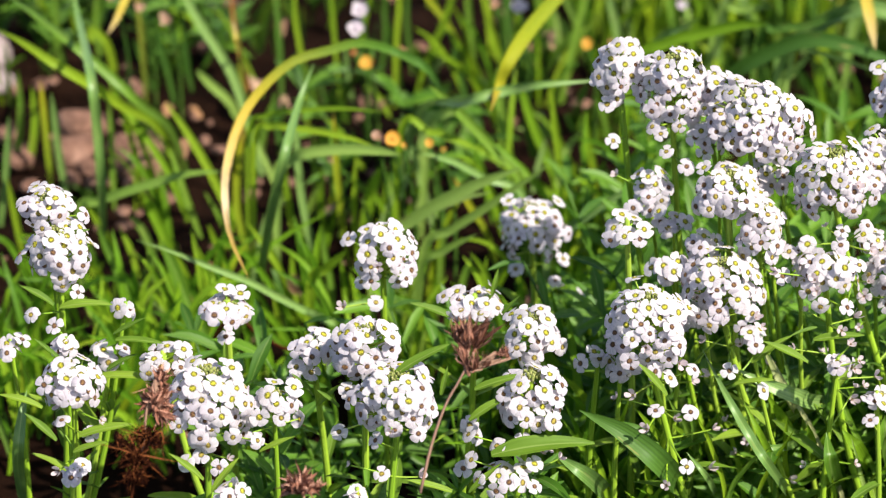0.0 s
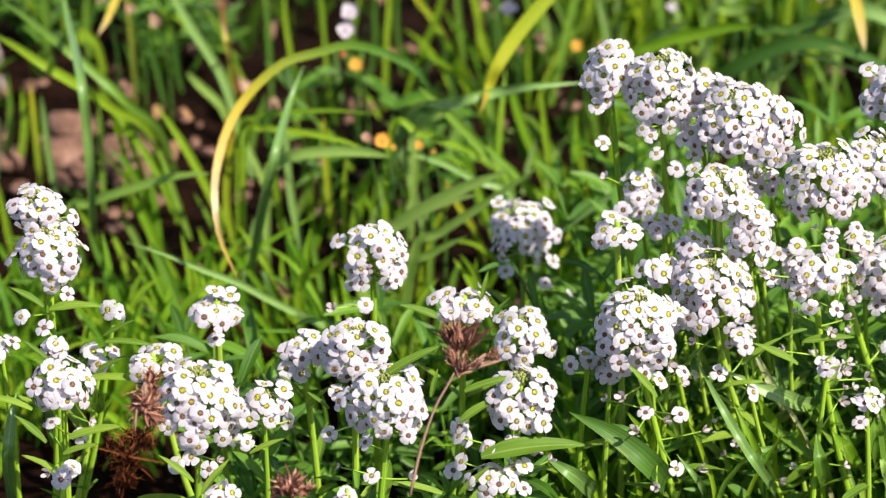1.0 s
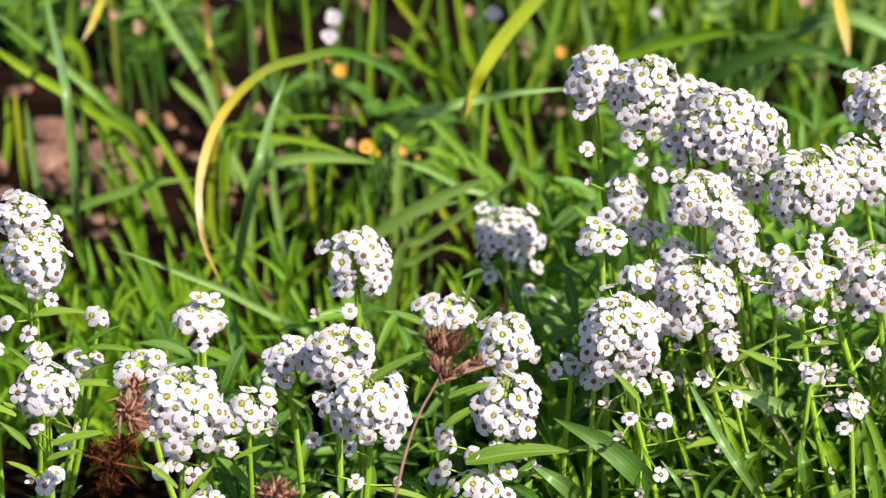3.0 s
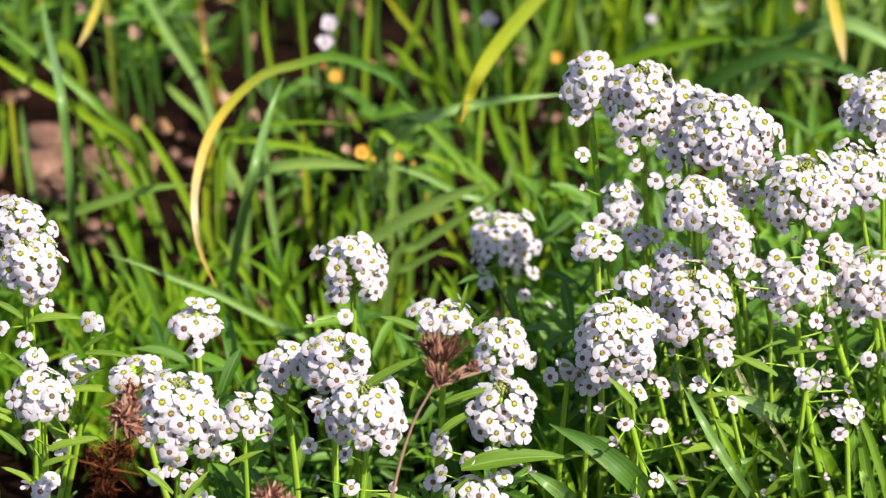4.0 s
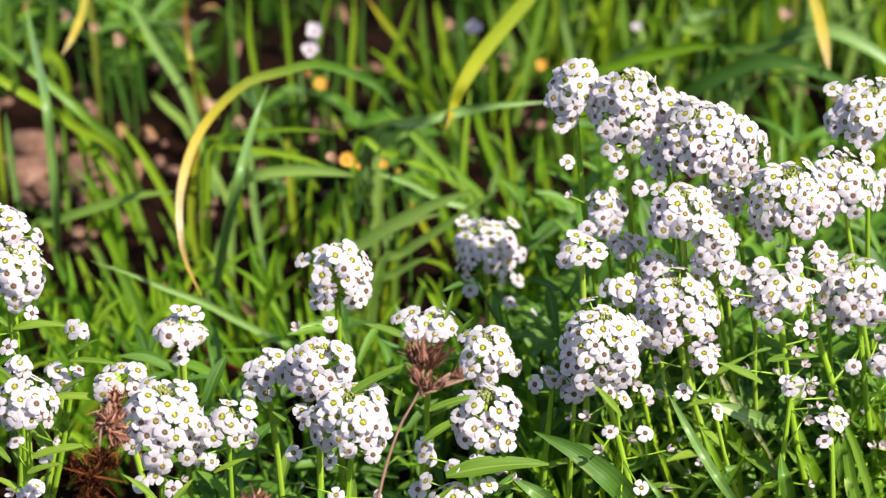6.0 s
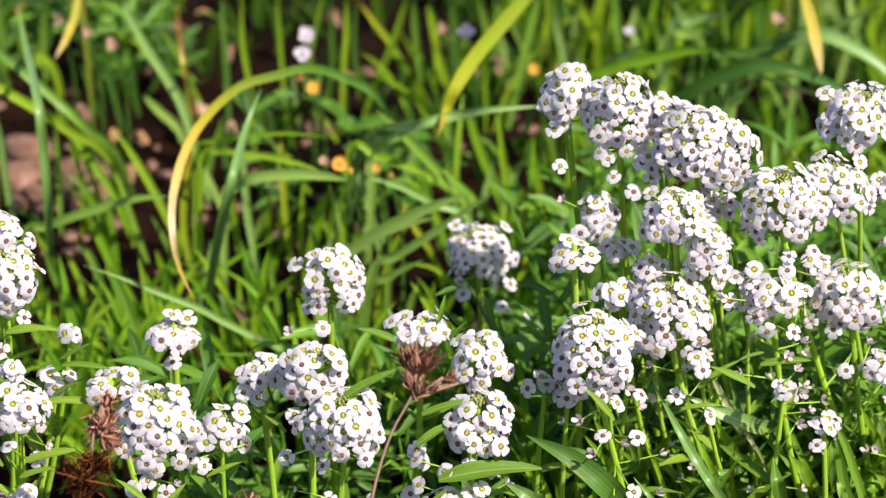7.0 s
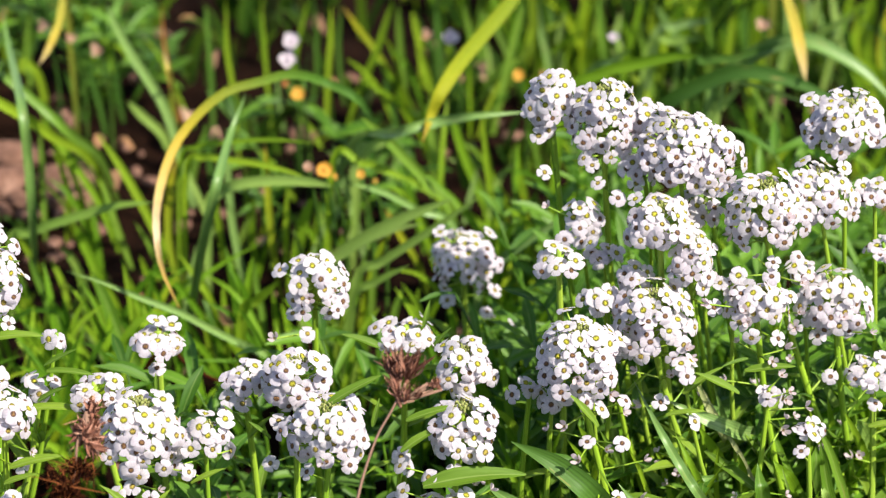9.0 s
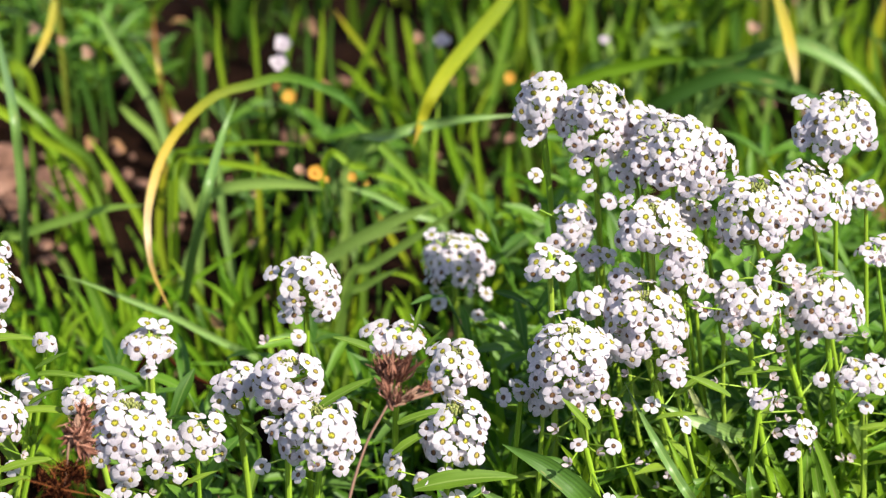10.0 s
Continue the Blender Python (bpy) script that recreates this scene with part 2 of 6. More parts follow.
class Shape:
    """Collects vertices, faces and uvs of one mesh."""

    def __init__(self):
        self.v, self.f, self.uv = [], [], []

    def grid(self, rows, uvs):
        """A sheet from rows of points."""
        start, n = len(self.v), len(rows[0])
        for row, uvrow in zip(rows, uvs):
            self.v += [tuple(p) for p in row]
            self.uv += uvrow
        for i in range(len(rows) - 1):
            for j in range(n - 1):
                a = start + i * n + j
                self.f.append((a, a + 1, a + n + 1, a + n))

    def tube(self, points, radii, sides=6):
        start = len(self.v)
        n = len(points)
        for i, p in enumerate(points):
            p = Vector(p)
            way = (Vector(points[min(i + 1, n - 1)]) - Vector(points[max(i - 1, 0)])).normalized()
            side = way.cross(Vector((0.13, 0.97, 0.21))).normalized()
            other = way.cross(side)
            for k in range(sides):
                a = 2 * math.pi * k / sides
                self.v.append(tuple(p + (side * math.cos(a) + other * math.sin(a)) * radii[i]))
                self.uv.append((k / sides, i / max(1, n - 1)))
        for i in range(n - 1):
            for k in range(sides):
                a, b = start + i * sides + k, start + i * sides + (k + 1) % sides
                self.f.append((a, b, b + sides, a + sides))
        self.f.append(tuple(start + (n - 1) * sides + k for k in range(sides)))
        self.f.append(tuple(start + k for k in reversed(range(sides))))

    def blob(self, centre, m, rings=3, sides=6):
        """A small rounded body: unit sphere put through the 3x3 matrix m."""
        start, c = len(self.v), Vector(centre)
        self.v.append(tuple(c + m @ Vector((0, 0, 1))))
        self.uv.append((0.5, 1))
        for i in range(1, rings + 1):
            th = math.pi * i / (rings + 1)
            for k in range(sides):
                a = 2 * math.pi * (k + 0.5 * (i % 2)) / sides
                self.v.append(tuple(c + m @ Vector((math.sin(th) * math.cos(a), math.sin(th) * math.sin(a), math.cos(th)))))
                self.uv.append((k / sides, 1 - i / (rings + 1)))
        self.v.append(tuple(c + m @ Vector((0, 0, -1))))
        self.uv.append((0.5, 0))
        last = len(self.v) - 1
        for k in range(sides):
            n = (k + 1) % sides
            self.f.append((start, start + 1 + k, start + 1 + n))
            for i in range(rings - 1):
                a, b = start + 1 + i * sides + k, start + 1 + i * sides + n
                self.f.append((a, a + sides, b + sides, b))
            self.f.append((last, last - sides + n, last - sides + k))

    def blade(self, points, width, twist=0.0, fold=0.22, belly=0.35, segments=12, face=Vector((0, -0.5, 0.85)), blunt=False):
        """A strap-shaped leaf with a keel along a smooth curve through the points."""
        line = curve_through(points, segments)
        rows, uvs = [], []
        for i, p in enumerate(line):
            s = i / segments
            way = (line[min(i + 1, segments)] - line[max(i - 1, 0)]).normalized()
            side = way.cross(face)
            side = side.normalized() if side.length > 1e-4 else Vector((1, 0, 0))
            a = twist * (s - 0.3)
            up = side.cross(way)
            side = side * math.cos(a) + up * math.sin(a)
            up = side.cross(way)
            w = 0.5 * width * min(1.0, (0.55 + s / max(belly, 0.01) * 0.45)) * (1 if s < 0.55 else max(0.03, 1 - ((s - 0.55) / 0.45) ** (3.2 if blunt else 1.9)))
            keel = up * (-fold * w)
            rows.append([p - side * w, p - side * (0.5 * w) + keel * 0.7, p + keel, p + side * (0.5 * w) + keel * 0.7, p + side * w])
            uvs.append([(0.0, s), (0.25, s), (0.5, s), (0.75, s), (1.0, s)])
        self.grid(rows, uvs)

    def done(self, name, material, smooth=True):
        return mesh_of(name, self.v, self.f, material, self.uv, smooth)


def curve_through(points, n):
    """n + 1 points of a Catmull-Rom curve through the given ones."""
    pts = [Vector(p) for p in points]
    pts = [2 * pts[0] - pts[1]] + pts + [2 * pts[-1] - pts[-2]]
    out, spans = [], len(pts) - 3
    for i in range(n + 1):
        x = min(i / n * spans, spans - 1e-6)
        k, t = int(x), x - int(x)
        a, b, c, d = pts[k:k + 4]
        out.append(0.5 * (2 * b + (c - a) * t + (2 * a - 5 * b + 4 * c - d) * t * t + (3 * b - a - 3 * c + d) * t ** 3))
    return out


def part(name, mesh, parent, m=None, label=""):
    ob = new(name, mesh)
    ob.parent = parent
    if m is not None:
        ob.matrix_basis = m
    return tagged(ob, label) if label else ob


def thing(name, at, label, category, group="", kind=""):
    ob = new(name)
    ob.empty_display_size = 0.01
    ob.location = at
    return tagged(ob, label, category, group, kind)


def turned(at, normal, spin, size):
    """Pose of a small thing whose z axis points along normal."""
    q = Vector(normal).normalized().to_track_quat("Z", "Y")
    return Matrix.Translation(at) @ q.to_matrix().to_4x4() @ Matrix.Rotation(spin, 4, "Z") @ Matrix.Diagonal((size, size, size, 1))


# ---- ground ----
def ground():
    inner = [i * 0.0125 for i in range(-60, 61)]
    outer = [0.85, 1.0, 1.3, 2, 4, 8, 20, 60, 200]
    xs = [-o for o in reversed(outer)] + inner + outer
    ys = [1.3 + v for v in xs]
    s = Shape()
    rows, uvs = [], []
    for y in ys:
        row = []
        for x in xs:
            p = Vector((x, y, 0))
            near = 1.0 if abs(x) < 0.8 and abs(y - 1.3) < 0.8 else 0.0
            z = near * (0.012 * noise.noise(p * 9) + 0.007 * noise.noise(p * 31) + 0.004 * noise.noise(p * 75)) - 0.006
            row.append((x, y, z))
        rows.append(row)
        uvs.append([(x, y) for x in xs])
    s.grid(rows, uvs)
    return tagged(new("ground", s.done("ground", SOIL_SHADED)), "brown crumbly garden soil, canopy shade put into its tone", "ground", kind="structure")


ground()


def lumps(name, label, category, material, count, area, size, seed):
    """Loose clods or crumbs, half sunk into the soil."""
    r, s = random.Random(seed), Shape()
    for _ in range(count):
        x, y = r.uniform(area[0], area[1]), r.uniform(area[2], area[3])
        d = size[0] + (size[1] - size[0]) * r.random() ** 2.5
        m = Matrix.Rotation(r.uniform(0, 6.3), 3, "Z") @ Matrix.Diagonal((d * r.uniform(0.8, 1.5), d, d * r.uniform(0.5, 0.9)))
        start = len(s.v)
        s.blob((x, y, d * 0.2), m, 5, 9)
        for i in range(start, len(s.v)):
            v = Vector(s.v[i])
            s.v[i] = tuple(v + (v - Vector((x, y, 0))) * 0.35 * noise.noise(v * 0.9 / d))
    return tagged(new(name, s.done(name, material)), label, category, kind="stuff")


def clod(x, y, d, seed):
    """One loose lump of soil, half sunk."""
    r, s = random.Random(seed), Shape()
    s.blob((0, 0, 0), Matrix.Diagonal((d * r.uniform(0.8, 1.5), d, d * r.uniform(0.5, 0.9))), 8, 13)
    for i, v in enumerate(s.v):
        v = Vector(v)
        s.v[i] = tuple(v * (1 + 0.45 * noise.noise(v * 0.9 / d + Vector((seed, 0, 0))) + 0.2 * noise.noise(v * 2.6 / d)))
    ob = new("clod", s.done("clod", CLOD))
    ob.location, ob.rotation_euler = (x, y, d * 0.3), (0, 0, r.uniform(0, 6.3))
    return tagged(ob, "pinkish brown clod of garden soil, sunlight put into its tone", "clod", "clods on the soil")


clod(-0.1451, 1.2957, 0.0102, 200)
clod(-0.1446, 1.2704, 0.0100, 201)
clod(-0.1387, 1.2605, 0.0049, 202)
clod(-0.1444, 1.2507, 0.0040, 203)
clod(-0.1210, 1.2754, 0.0100, 204)
clod(-0.1193, 1.2581, 0.0093, 205)
clod(-0.1201, 1.2483, 0.0040, 206)
clod(-0.1196, 1.2855, 0.0032, 207)
clod(-0.0948, 1.2865, 0.0025, 208)
clod(-0.0885, 1.2779, 0.0029, 209)
clod(-0.0985, 1.3738, 0.0038, 210)
clod(-0.1283, 1.3405, 0.0028, 211)
clod(-0.1236, 1.3335, 0.0032, 212)
clod(-0.1607, 1.3405, 0.0033, 213)
clod(-0.1650, 1.3378, 0.0033, 214)
clod(-0.1365, 1.2483, 0.0031, 215)
clod(-0.1301, 1.2507, 0.0022, 216)
clod(-0.1062, 1.2363, 0.0033, 217)
clod(-0.1226, 1.2245, 0.0030, 218)
clod(-0.1206, 1.2128, 0.0026, 219)
clod(-0.1161, 1.2245, 0.0017, 220)
clod(-0.0645, 1.2532, 0.0020, 221)
clod(-0.0600, 1.2498, 0.0022, 222)
clod(-0.0459, 1.2557, 0.0020, 223)
clod(-0.0272, 1.2581, 0.0022, 224)
clod(-0.0194, 1.2508, 0.0020, 225)
clod(-0.0737, 1.2387, 0.0031, 226)
clod(-0.0260, 1.3192, 0.0023, 227)
clod(-0.0318, 1.3219, 0.0032, 228)
clod(-0.0096, 1.3739, 0.0033, 229)
clod(0.0565, 1.3193, 0.0037, 230)
clod(-0.0378, 1.2856, 0.0027, 231)
clod(0.1663, 1.3518, 0.0033, 232)
clod(0.1219, 1.3685, 0.0028, 233)
clod(0.1314, 1.4011, 0.0024, 234)
clod(-0.1480, 1.2316, 0.0031, 235)
clod(-0.1672, 1.2704, 0.0058, 236)
clod(-0.1738, 1.2905, 0.0045, 237)
clod(-0.1603, 1.2459, 0.0040, 238)
clod(-0.1760, 1.3324, 0.0042, 239)
lumps("soil_crumbs", "small brown crumbs of soil between the plants", "soil", CLOD, 120, (-0.22, 0.0, 1.05, 1.32), (0.001, 0.0025), 4)


def litter(count, seed):
    r, s = random.Random(seed), Shape()
    for _ in range(count):
        x, y, a = r.uniform(-0.22, 0.2), r.uniform(1.1, 1.45), r.uniform(0, 6.3)
        n = r.uniform(0.005, 0.014)
        d = Vector((math.cos(a), math.sin(a), 0)) * n
        b = Vector((x, y, r.uniform(0.003, 0.014)))
        s.blade([b, b + d * 0.5 + Vector((0, 0, r.uniform(0, 0.008))), b + d], n * r.uniform(0.3, 0.7), r.uniform(-2, 2), 0.5, 0.3, 5)
    return tagged(new("leaf_litter", s.done("leaf_litter", LITTER)), "dry tan and brown leaf scraps on the soil", "leaf litter", kind="stuff")


litter(55, 5)


def stone(at, size, seed):
    r, s = random.Random(seed), Shape()
    s.blob((0, 0, 0), Matrix.Diagonal(size), 9, 14)
    for i, v in enumerate(s.v):
        v = Vector(v)
        s.v[i] = tuple(v * (1 + 0.25 * noise.noise(v * 60 + Vector((seed, 0, 0)))))
    ob = new("stone", s.done("stone", STONE))
    ob.location = at
    return tagged(ob, "pale pinkish grey rounded stone lying on soil", "stone", "stones on the soil")


stone((-0.1905, 1.3573, 0.0060), (0.011, 0.012, 0.010), 0)
stone((-0.1985, 1.3381, 0.0060), (0.014, 0.012, 0.009), 1)
stone((-0.1840, 1.3300, 0.0060), (0.010, 0.008, 0.005), 2)


# ---- grass ----
def grass_mass(count, seed, area, tall, wide, lie, bare, name, label, material=None):
    """Uncountable blades. bare(x, y): how much of the growth is missing there."""
    r, s = random.Random(seed), Shape()
    made = 0
    while made < count:
        cx, cy = r.uniform(area[0], area[1]), r.uniform(area[2], area[3])
        if r.random() < bare(cx, cy):
            made += 1
            continue
        for _ in range(r.randint(3, 7)):
            x, y = cx + r.gauss(0, 0.010), cy + r.gauss(0, 0.010)
            h = r.uniform(*tall) * min(1.0, max(0.5, 0.55 + (y - 1.1) * 2.2))
            a, lean = r.uniform(0, 6.3), abs(r.gauss(0.0, lie)) * h
            d = Vector((math.cos(a), math.sin(a), 0)) * lean
            b = Vector((x, y, -0.006))
            droop = r.uniform(0.0, 0.45) * min(lean, h)
            pts = [b, b + d * 0.22 + Vector((0, 0, h * 0.5)), b + d + Vector((0, 0, h - droop))]
            s.blade(pts, r.uniform(*wide), r.uniform(-1.6, 1.6), r.uniform(0.1, 0.4), 0.3, 7, Vector((r.uniform(-0.6, 0.6), -0.6, 0.6)))
            made += 1
    return tagged(new(name, s.done(name, material or GRASS_MASS)), label, "grass", kind="stuff")


def meadow(count, seed, area, tall, wide, bare, name, label, material, slope=0.0):
    """Long narrow blades, upright to leaning, with a slight arch. bare(x, y): how much of the growth is missing there."""
    r, s = random.Random(seed), Shape()
    for _ in range(count):
        cx, cy = r.uniform(area[0], area[1]), r.uniform(area[2], area[3])
        if r.random() < bare(cx, cy):
            continue
        way = r.gauss(slope, 0.3)
        for _ in range(r.randint(2, 4)):
            h = r.uniform(*tall)
            b = Vector((cx + r.gauss(0, 0.004), cy + r.gauss(0, 0.004), -0.006))
            side = Vector((way + r.gauss(0, 0.22), r.gauss(-0.05, 0.22), 0)) * h
            bow = r.uniform(0.0, 0.25) * abs(side.x)
            s.blade([b, b + side * 0.25 + Vector((0, 0, h * 0.42)), b + side * 0.6 + Vector((0, 0, h * 0.78)), b + side + Vector((0, 0, h - bow))],
                    r.uniform(*wide), r.uniform(-0.8, 0.8), r.uniform(0.2, 0.45), 0.25, 9, Vector((r.uniform(-0.4, 0.5), -0.8, 0.45)))
    return tagged(new(name, s.done(name, material)), label, "grass", kind="stuff")


def bare_soil(x, y):
    """Open patches carry little grass; some bare dark soil to stand in for shade."""
    gaps = ((-0.11, 1.31, 0.10, 0.055, 0.97), (-0.15, 1.235, 0.05, 0.10, 0.96), (-0.075, 1.26, 0.045, 0.075, 0.93), (-0.01, 1.34, 0.055, 0.10, 0.75), (0.015, 1.22, 0.03, 0.04, 0.7), (0.10, 1.31, 0.06, 0.06, 0.6))
    return max(much * math.exp(-(((x - cx) / rx) ** 2 + ((y - cy) / ry) ** 2) ** 2) for cx, cy, rx, ry, much in gaps)


meadow(190, 11, (-0.24, 0.26, 1.04, 1.34), (0.022, 0.05), (0.0014, 0.0026), bare_soil, "grass", "dense mixed green grass blades in the flower bed", GRASS_MASS)
meadow(44, 12, (-0.26, 0.28, 1.30, 1.50), (0.03, 0.08), (0.0018, 0.0032), bare_soil, "tall_grass", "taller loose green grass blades behind the flowers", GRASS_SHADE_TONES)
meadow(75, 16, (-0.20, 0.05, 1.05, 1.14), (0.03, 0.055), (0.0018, 0.0028), lambda x, y: 0.0, "sunlit_grass", "upright grass behind the low alyssum heads, sunlight put into its tones", GRASS_LIT_TONES, -0.15)
meadow(70, 15, (0.02, 0.22, 1.06, 1.24), (0.035, 0.07), (0.0018, 0.0030), lambda x, y: 0.0, "bright_grass", "bright upright grass beside the alyssum", GRASS_LIT_TONES)
# Low growth in shade tones stands in for the dark between the blades.
meadow(330, 24, (-0.20, 0.26, 1.27, 1.46), (0.012, 0.034), (0.0022, 0.0042), lambda x, y: 1.0 if x < -0.05 and y < 1.37 else 0.8 if x < 0.03 else 0.55, "low_growth", "low leafy growth between the grass, shade put into its green", GRASS_SHADE_TONES)
meadow(260, 20, (-0.26, 0.28, 1.05, 1.45), (0.010, 0.024), (0.0010, 0.0018), bare_soil, "short_grass", "short green grass shoots over the soil", GRASS_SHADE_TONES)
meadow(60, 29, (0.02, 0.20, 1.36, 1.50), (0.02, 0.055), (0.0020, 0.0036), lambda x, y: 0.0, "far_grass", "mixed green grass behind the tall alyssum heads", GRASS_MASS)
grass_mass(3200, 18, (-1.1, 1.1, 0.3, 2.4), (0.04, 0.09), (0.0022, 0.0038), 0.5, lambda x, y: 1.0 if abs(x) < 0.42 and 0.85 < y < 1.8 else 0.0, "outer_grass", "loose grass round the flower bed")


STRAP_LABELS = {
    "strap_leaf_green": "long green strap-shaped leaf arching among the grass",
    "strap_leaf_bluish": "long dull bluish green strap-shaped leaf",
    "strap_leaf_deep_shade": "broad deep green strap leaf over the bed, shade in its tone",
    "strap_leaf_pale": "pale green strap-shaped leaf",
    "strap_leaf_lime": "bright lime green grass blade standing in the grass",
    "strap_leaf_yellowing": "arching strap leaf withered yellow and cream to the tip",
    "strap_leaf_gold": "withered golden yellow strap leaf hanging down",
    "strap_leaf_straw": "bleached straw-coloured flat stem leaning between the stalks",
    "strap_leaf_rust": "thin rust brown withered strap leaf",
    "strap_leaf_olive": "broad yellowish green strap leaf bending over",
}


def strap(points, width, material, twist=0.4, blunt=False):
    """One long leaf through the given points, from root to tip."""
    s = Shape()
    base = Vector(points[0])
    s.blade([Vector(p) - base for p in points], width, twist, 0.42, 0.2, 30, Vector((0.22, -0.86, 0.46)), blunt)
    ob = new("strap_leaf", s.done("strap_leaf", material))
    ob.location = base
    return tagged(ob, STRAP_LABELS[material.name], "leaf", "strap leaves")


strap([(-0.1255, 1.1822, 0.0100), (-0.1210, 1.1401, 0.0550), (-0.1210, 1.1346, 0.0800), (-0.1228, 1.1385, 0.1000), (-0.1326, 1.1972, 0.0950), (-0.1362, 1.2164, 0.1000)], 0.0034, GRASS_BLUE, 0.2)
strap([(-0.1006, 1.2685, -0.0040), (-0.1045, 1.2391, 0.0300), (-0.1100, 1.1862, 0.0650), (-0.1213, 1.1809, 0.0800), (-0.1333, 1.1836, 0.0900), (-0.1489, 1.1997, 0.0950), (-0.1611, 1.2174, 0.0950)], 0.0035, GRASS, 0.2)
strap([(-0.1031, 1.2645, -0.0040), (-0.1088, 1.2391, 0.0300), (-0.1170, 1.1942, 0.0600), (-0.1277, 1.1820, 0.0750), (-0.1391, 1.1775, 0.0850), (-0.1519, 1.1860, 0.0900), (-0.1634, 1.1983, 0.0900)], 0.0037, GRASS_LIME, 0.2)
strap([(-0.1204, 1.3244, -0.0040), (-0.1201, 1.2954, 0.0700), (-0.1196, 1.2512, 0.0800), (-0.1226, 1.2415, 0.0750), (-0.1262, 1.2361, 0.0700)], 0.0030, GOLD, 0.2)
strap([(-0.0788, 1.2966, -0.0040), (-0.0784, 1.2752, 0.0400), (-0.0777, 1.2403, 0.0650), (-0.0798, 1.2500, 0.0700)], 0.0023, GOLD, 0.2)
strap([(0.0056, 1.2765, -0.0040), (0.0013, 1.2357, 0.0400), (-0.0048, 1.1621, 0.0900), (-0.0169, 1.1670, 0.0950), (-0.0286, 1.1530, 0.1050), (-0.0401, 1.1399, 0.1080), (-0.0516, 1.1315, 0.1080), (-0.0617, 1.1165, 0.1050), (-0.0688, 1.1003, 0.1000), (-0.0728, 1.0882, 0.0900), (-0.0716, 1.0534, 0.0950), (-0.0702, 1.0540, 0.0800), (-0.0646, 1.0535, 0.0650)], 0.0032, YELLOWING, 0.0, True)
strap([(-0.0702, 1.1573, -0.0040), (-0.0656, 1.1365, 0.0200), (-0.0590, 1.0991, 0.0650), (-0.0530, 1.0867, 0.0950), (-0.0492, 1.1158, 0.1000), (-0.0443, 1.1254, 0.1100)], 0.0035, GRASS_BLUE, 0.2)
strap([(-0.0204, 1.2198, -0.0040), (-0.0091, 1.1881, 0.0600), (0.0071, 1.1366, 0.0900), (0.0228, 1.1352, 0.0950), (0.0344, 1.1293, 0.1000), (0.0551, 1.1329, 0.1000)], 0.0036, GRASS_BLUE, 0.1)
strap([(0.0678, 1.3531, -0.0040), (0.0613, 1.3112, 0.0800), (0.0521, 1.2434, 0.0950), (0.0410, 1.1924, 0.1050), (0.0299, 1.1520, 0.1100), (0.0228, 1.1370, 0.1050), (0.0189, 1.1352, 0.0950), (0.0162, 1.1078, 0.1000)], 0.0055, OLIVE, 0.2)
strap([(0.1850, 1.3585, -0.0040), (0.1904, 1.3575, 0.0222), (0.1965, 1.3565, 0.0417)], 0.0030, GRASS_PALE, 0.5)
strap([(0.2020, 1.3530, -0.0040), (0.1987, 1.3546, 0.0185), (0.1983, 1.3561, 0.0356)], 0.0056, GRASS_LIME, 0.4, True)
strap([(0.1572, 1.2920, -0.0040), (0.1608, 1.2860, 0.0473), (0.1686, 1.2820, 0.0588), (0.1776, 1.2780, 0.0682), (0.1866, 1.2740, 0.0738)], 0.0032, GRASS_PALE, -0.5)
strap([(0.1998, 1.3641, -0.0040), (0.1892, 1.3618, 0.0113), (0.1834, 1.3595, 0.0264)], 0.0032, GRASS_PALE, 0.3)
strap([(0.0205, 1.3750, -0.0040), (0.0192, 1.3762, 0.0136), (0.0156, 1.3774, 0.0311)], 0.0030, GRASS_LIME, 0.1, True)
strap([(0.0343, 1.3528, -0.0040), (0.0305, 1.3488, 0.0184), (0.0314, 1.3448, 0.0379)], 0.0028, GRASS_LIME, 0.2)
strap([(0.0444, 1.3807, -0.0040), (0.0404, 1.3748, 0.0195), (0.0365, 1.3689, 0.0374)], 0.0032, GRASS, -0.2)
strap([(0.0498, 1.3639, -0.0040), (0.0473, 1.3652, 0.0135), (0.0448, 1.3665, 0.0257)], 0.0026, GRASS_PALE, -0.3)
strap([(0.0595, 1.3694, -0.0040), (0.0638, 1.3698, 0.0166), (0.0670, 1.3702, 0.0343)], 0.0035, GRASS_LIME, 0.2, True)
strap([(0.0799, 1.3751, -0.0040), (0.0768, 1.3701, 0.0165), (0.0784, 1.3651, 0.0366)], 0.0030, GRASS_PALE, 0.5, True)
strap([(0.0870, 1.3751, -0.0040), (0.0898, 1.3708, 0.0136), (0.0953, 1.3664, 0.0194)], 0.0048, GRASS_LIME, -0.2, True)
strap([(0.1043, 1.3864, -0.0040), (0.1016, 1.3883, 0.0109), (0.1036, 1.3901, 0.0256)], 0.0033, GRASS_PALE, -0.2)
strap([(-0.0082, 1.2120, -0.0040), (-0.0050, 1.2060, 0.0441), (0.0045, 1.2020, 0.0553), (0.0169, 1.1980, 0.0633)], 0.0033, GRASS_PALE, 0.1)
strap([(-0.0097, 1.2220, -0.0040), (-0.0071, 1.2160, 0.0420), (0.0003, 1.2120, 0.0482), (0.0118, 1.2080, 0.0548)], 0.0027, GRASS_PALE, -0.3)
strap([(0.0059, 1.2846, -0.0040), (0.0115, 1.2861, 0.0102), (0.0126, 1.2876, 0.0207)], 0.0053, GRASS_BLUE, 0.3, True)
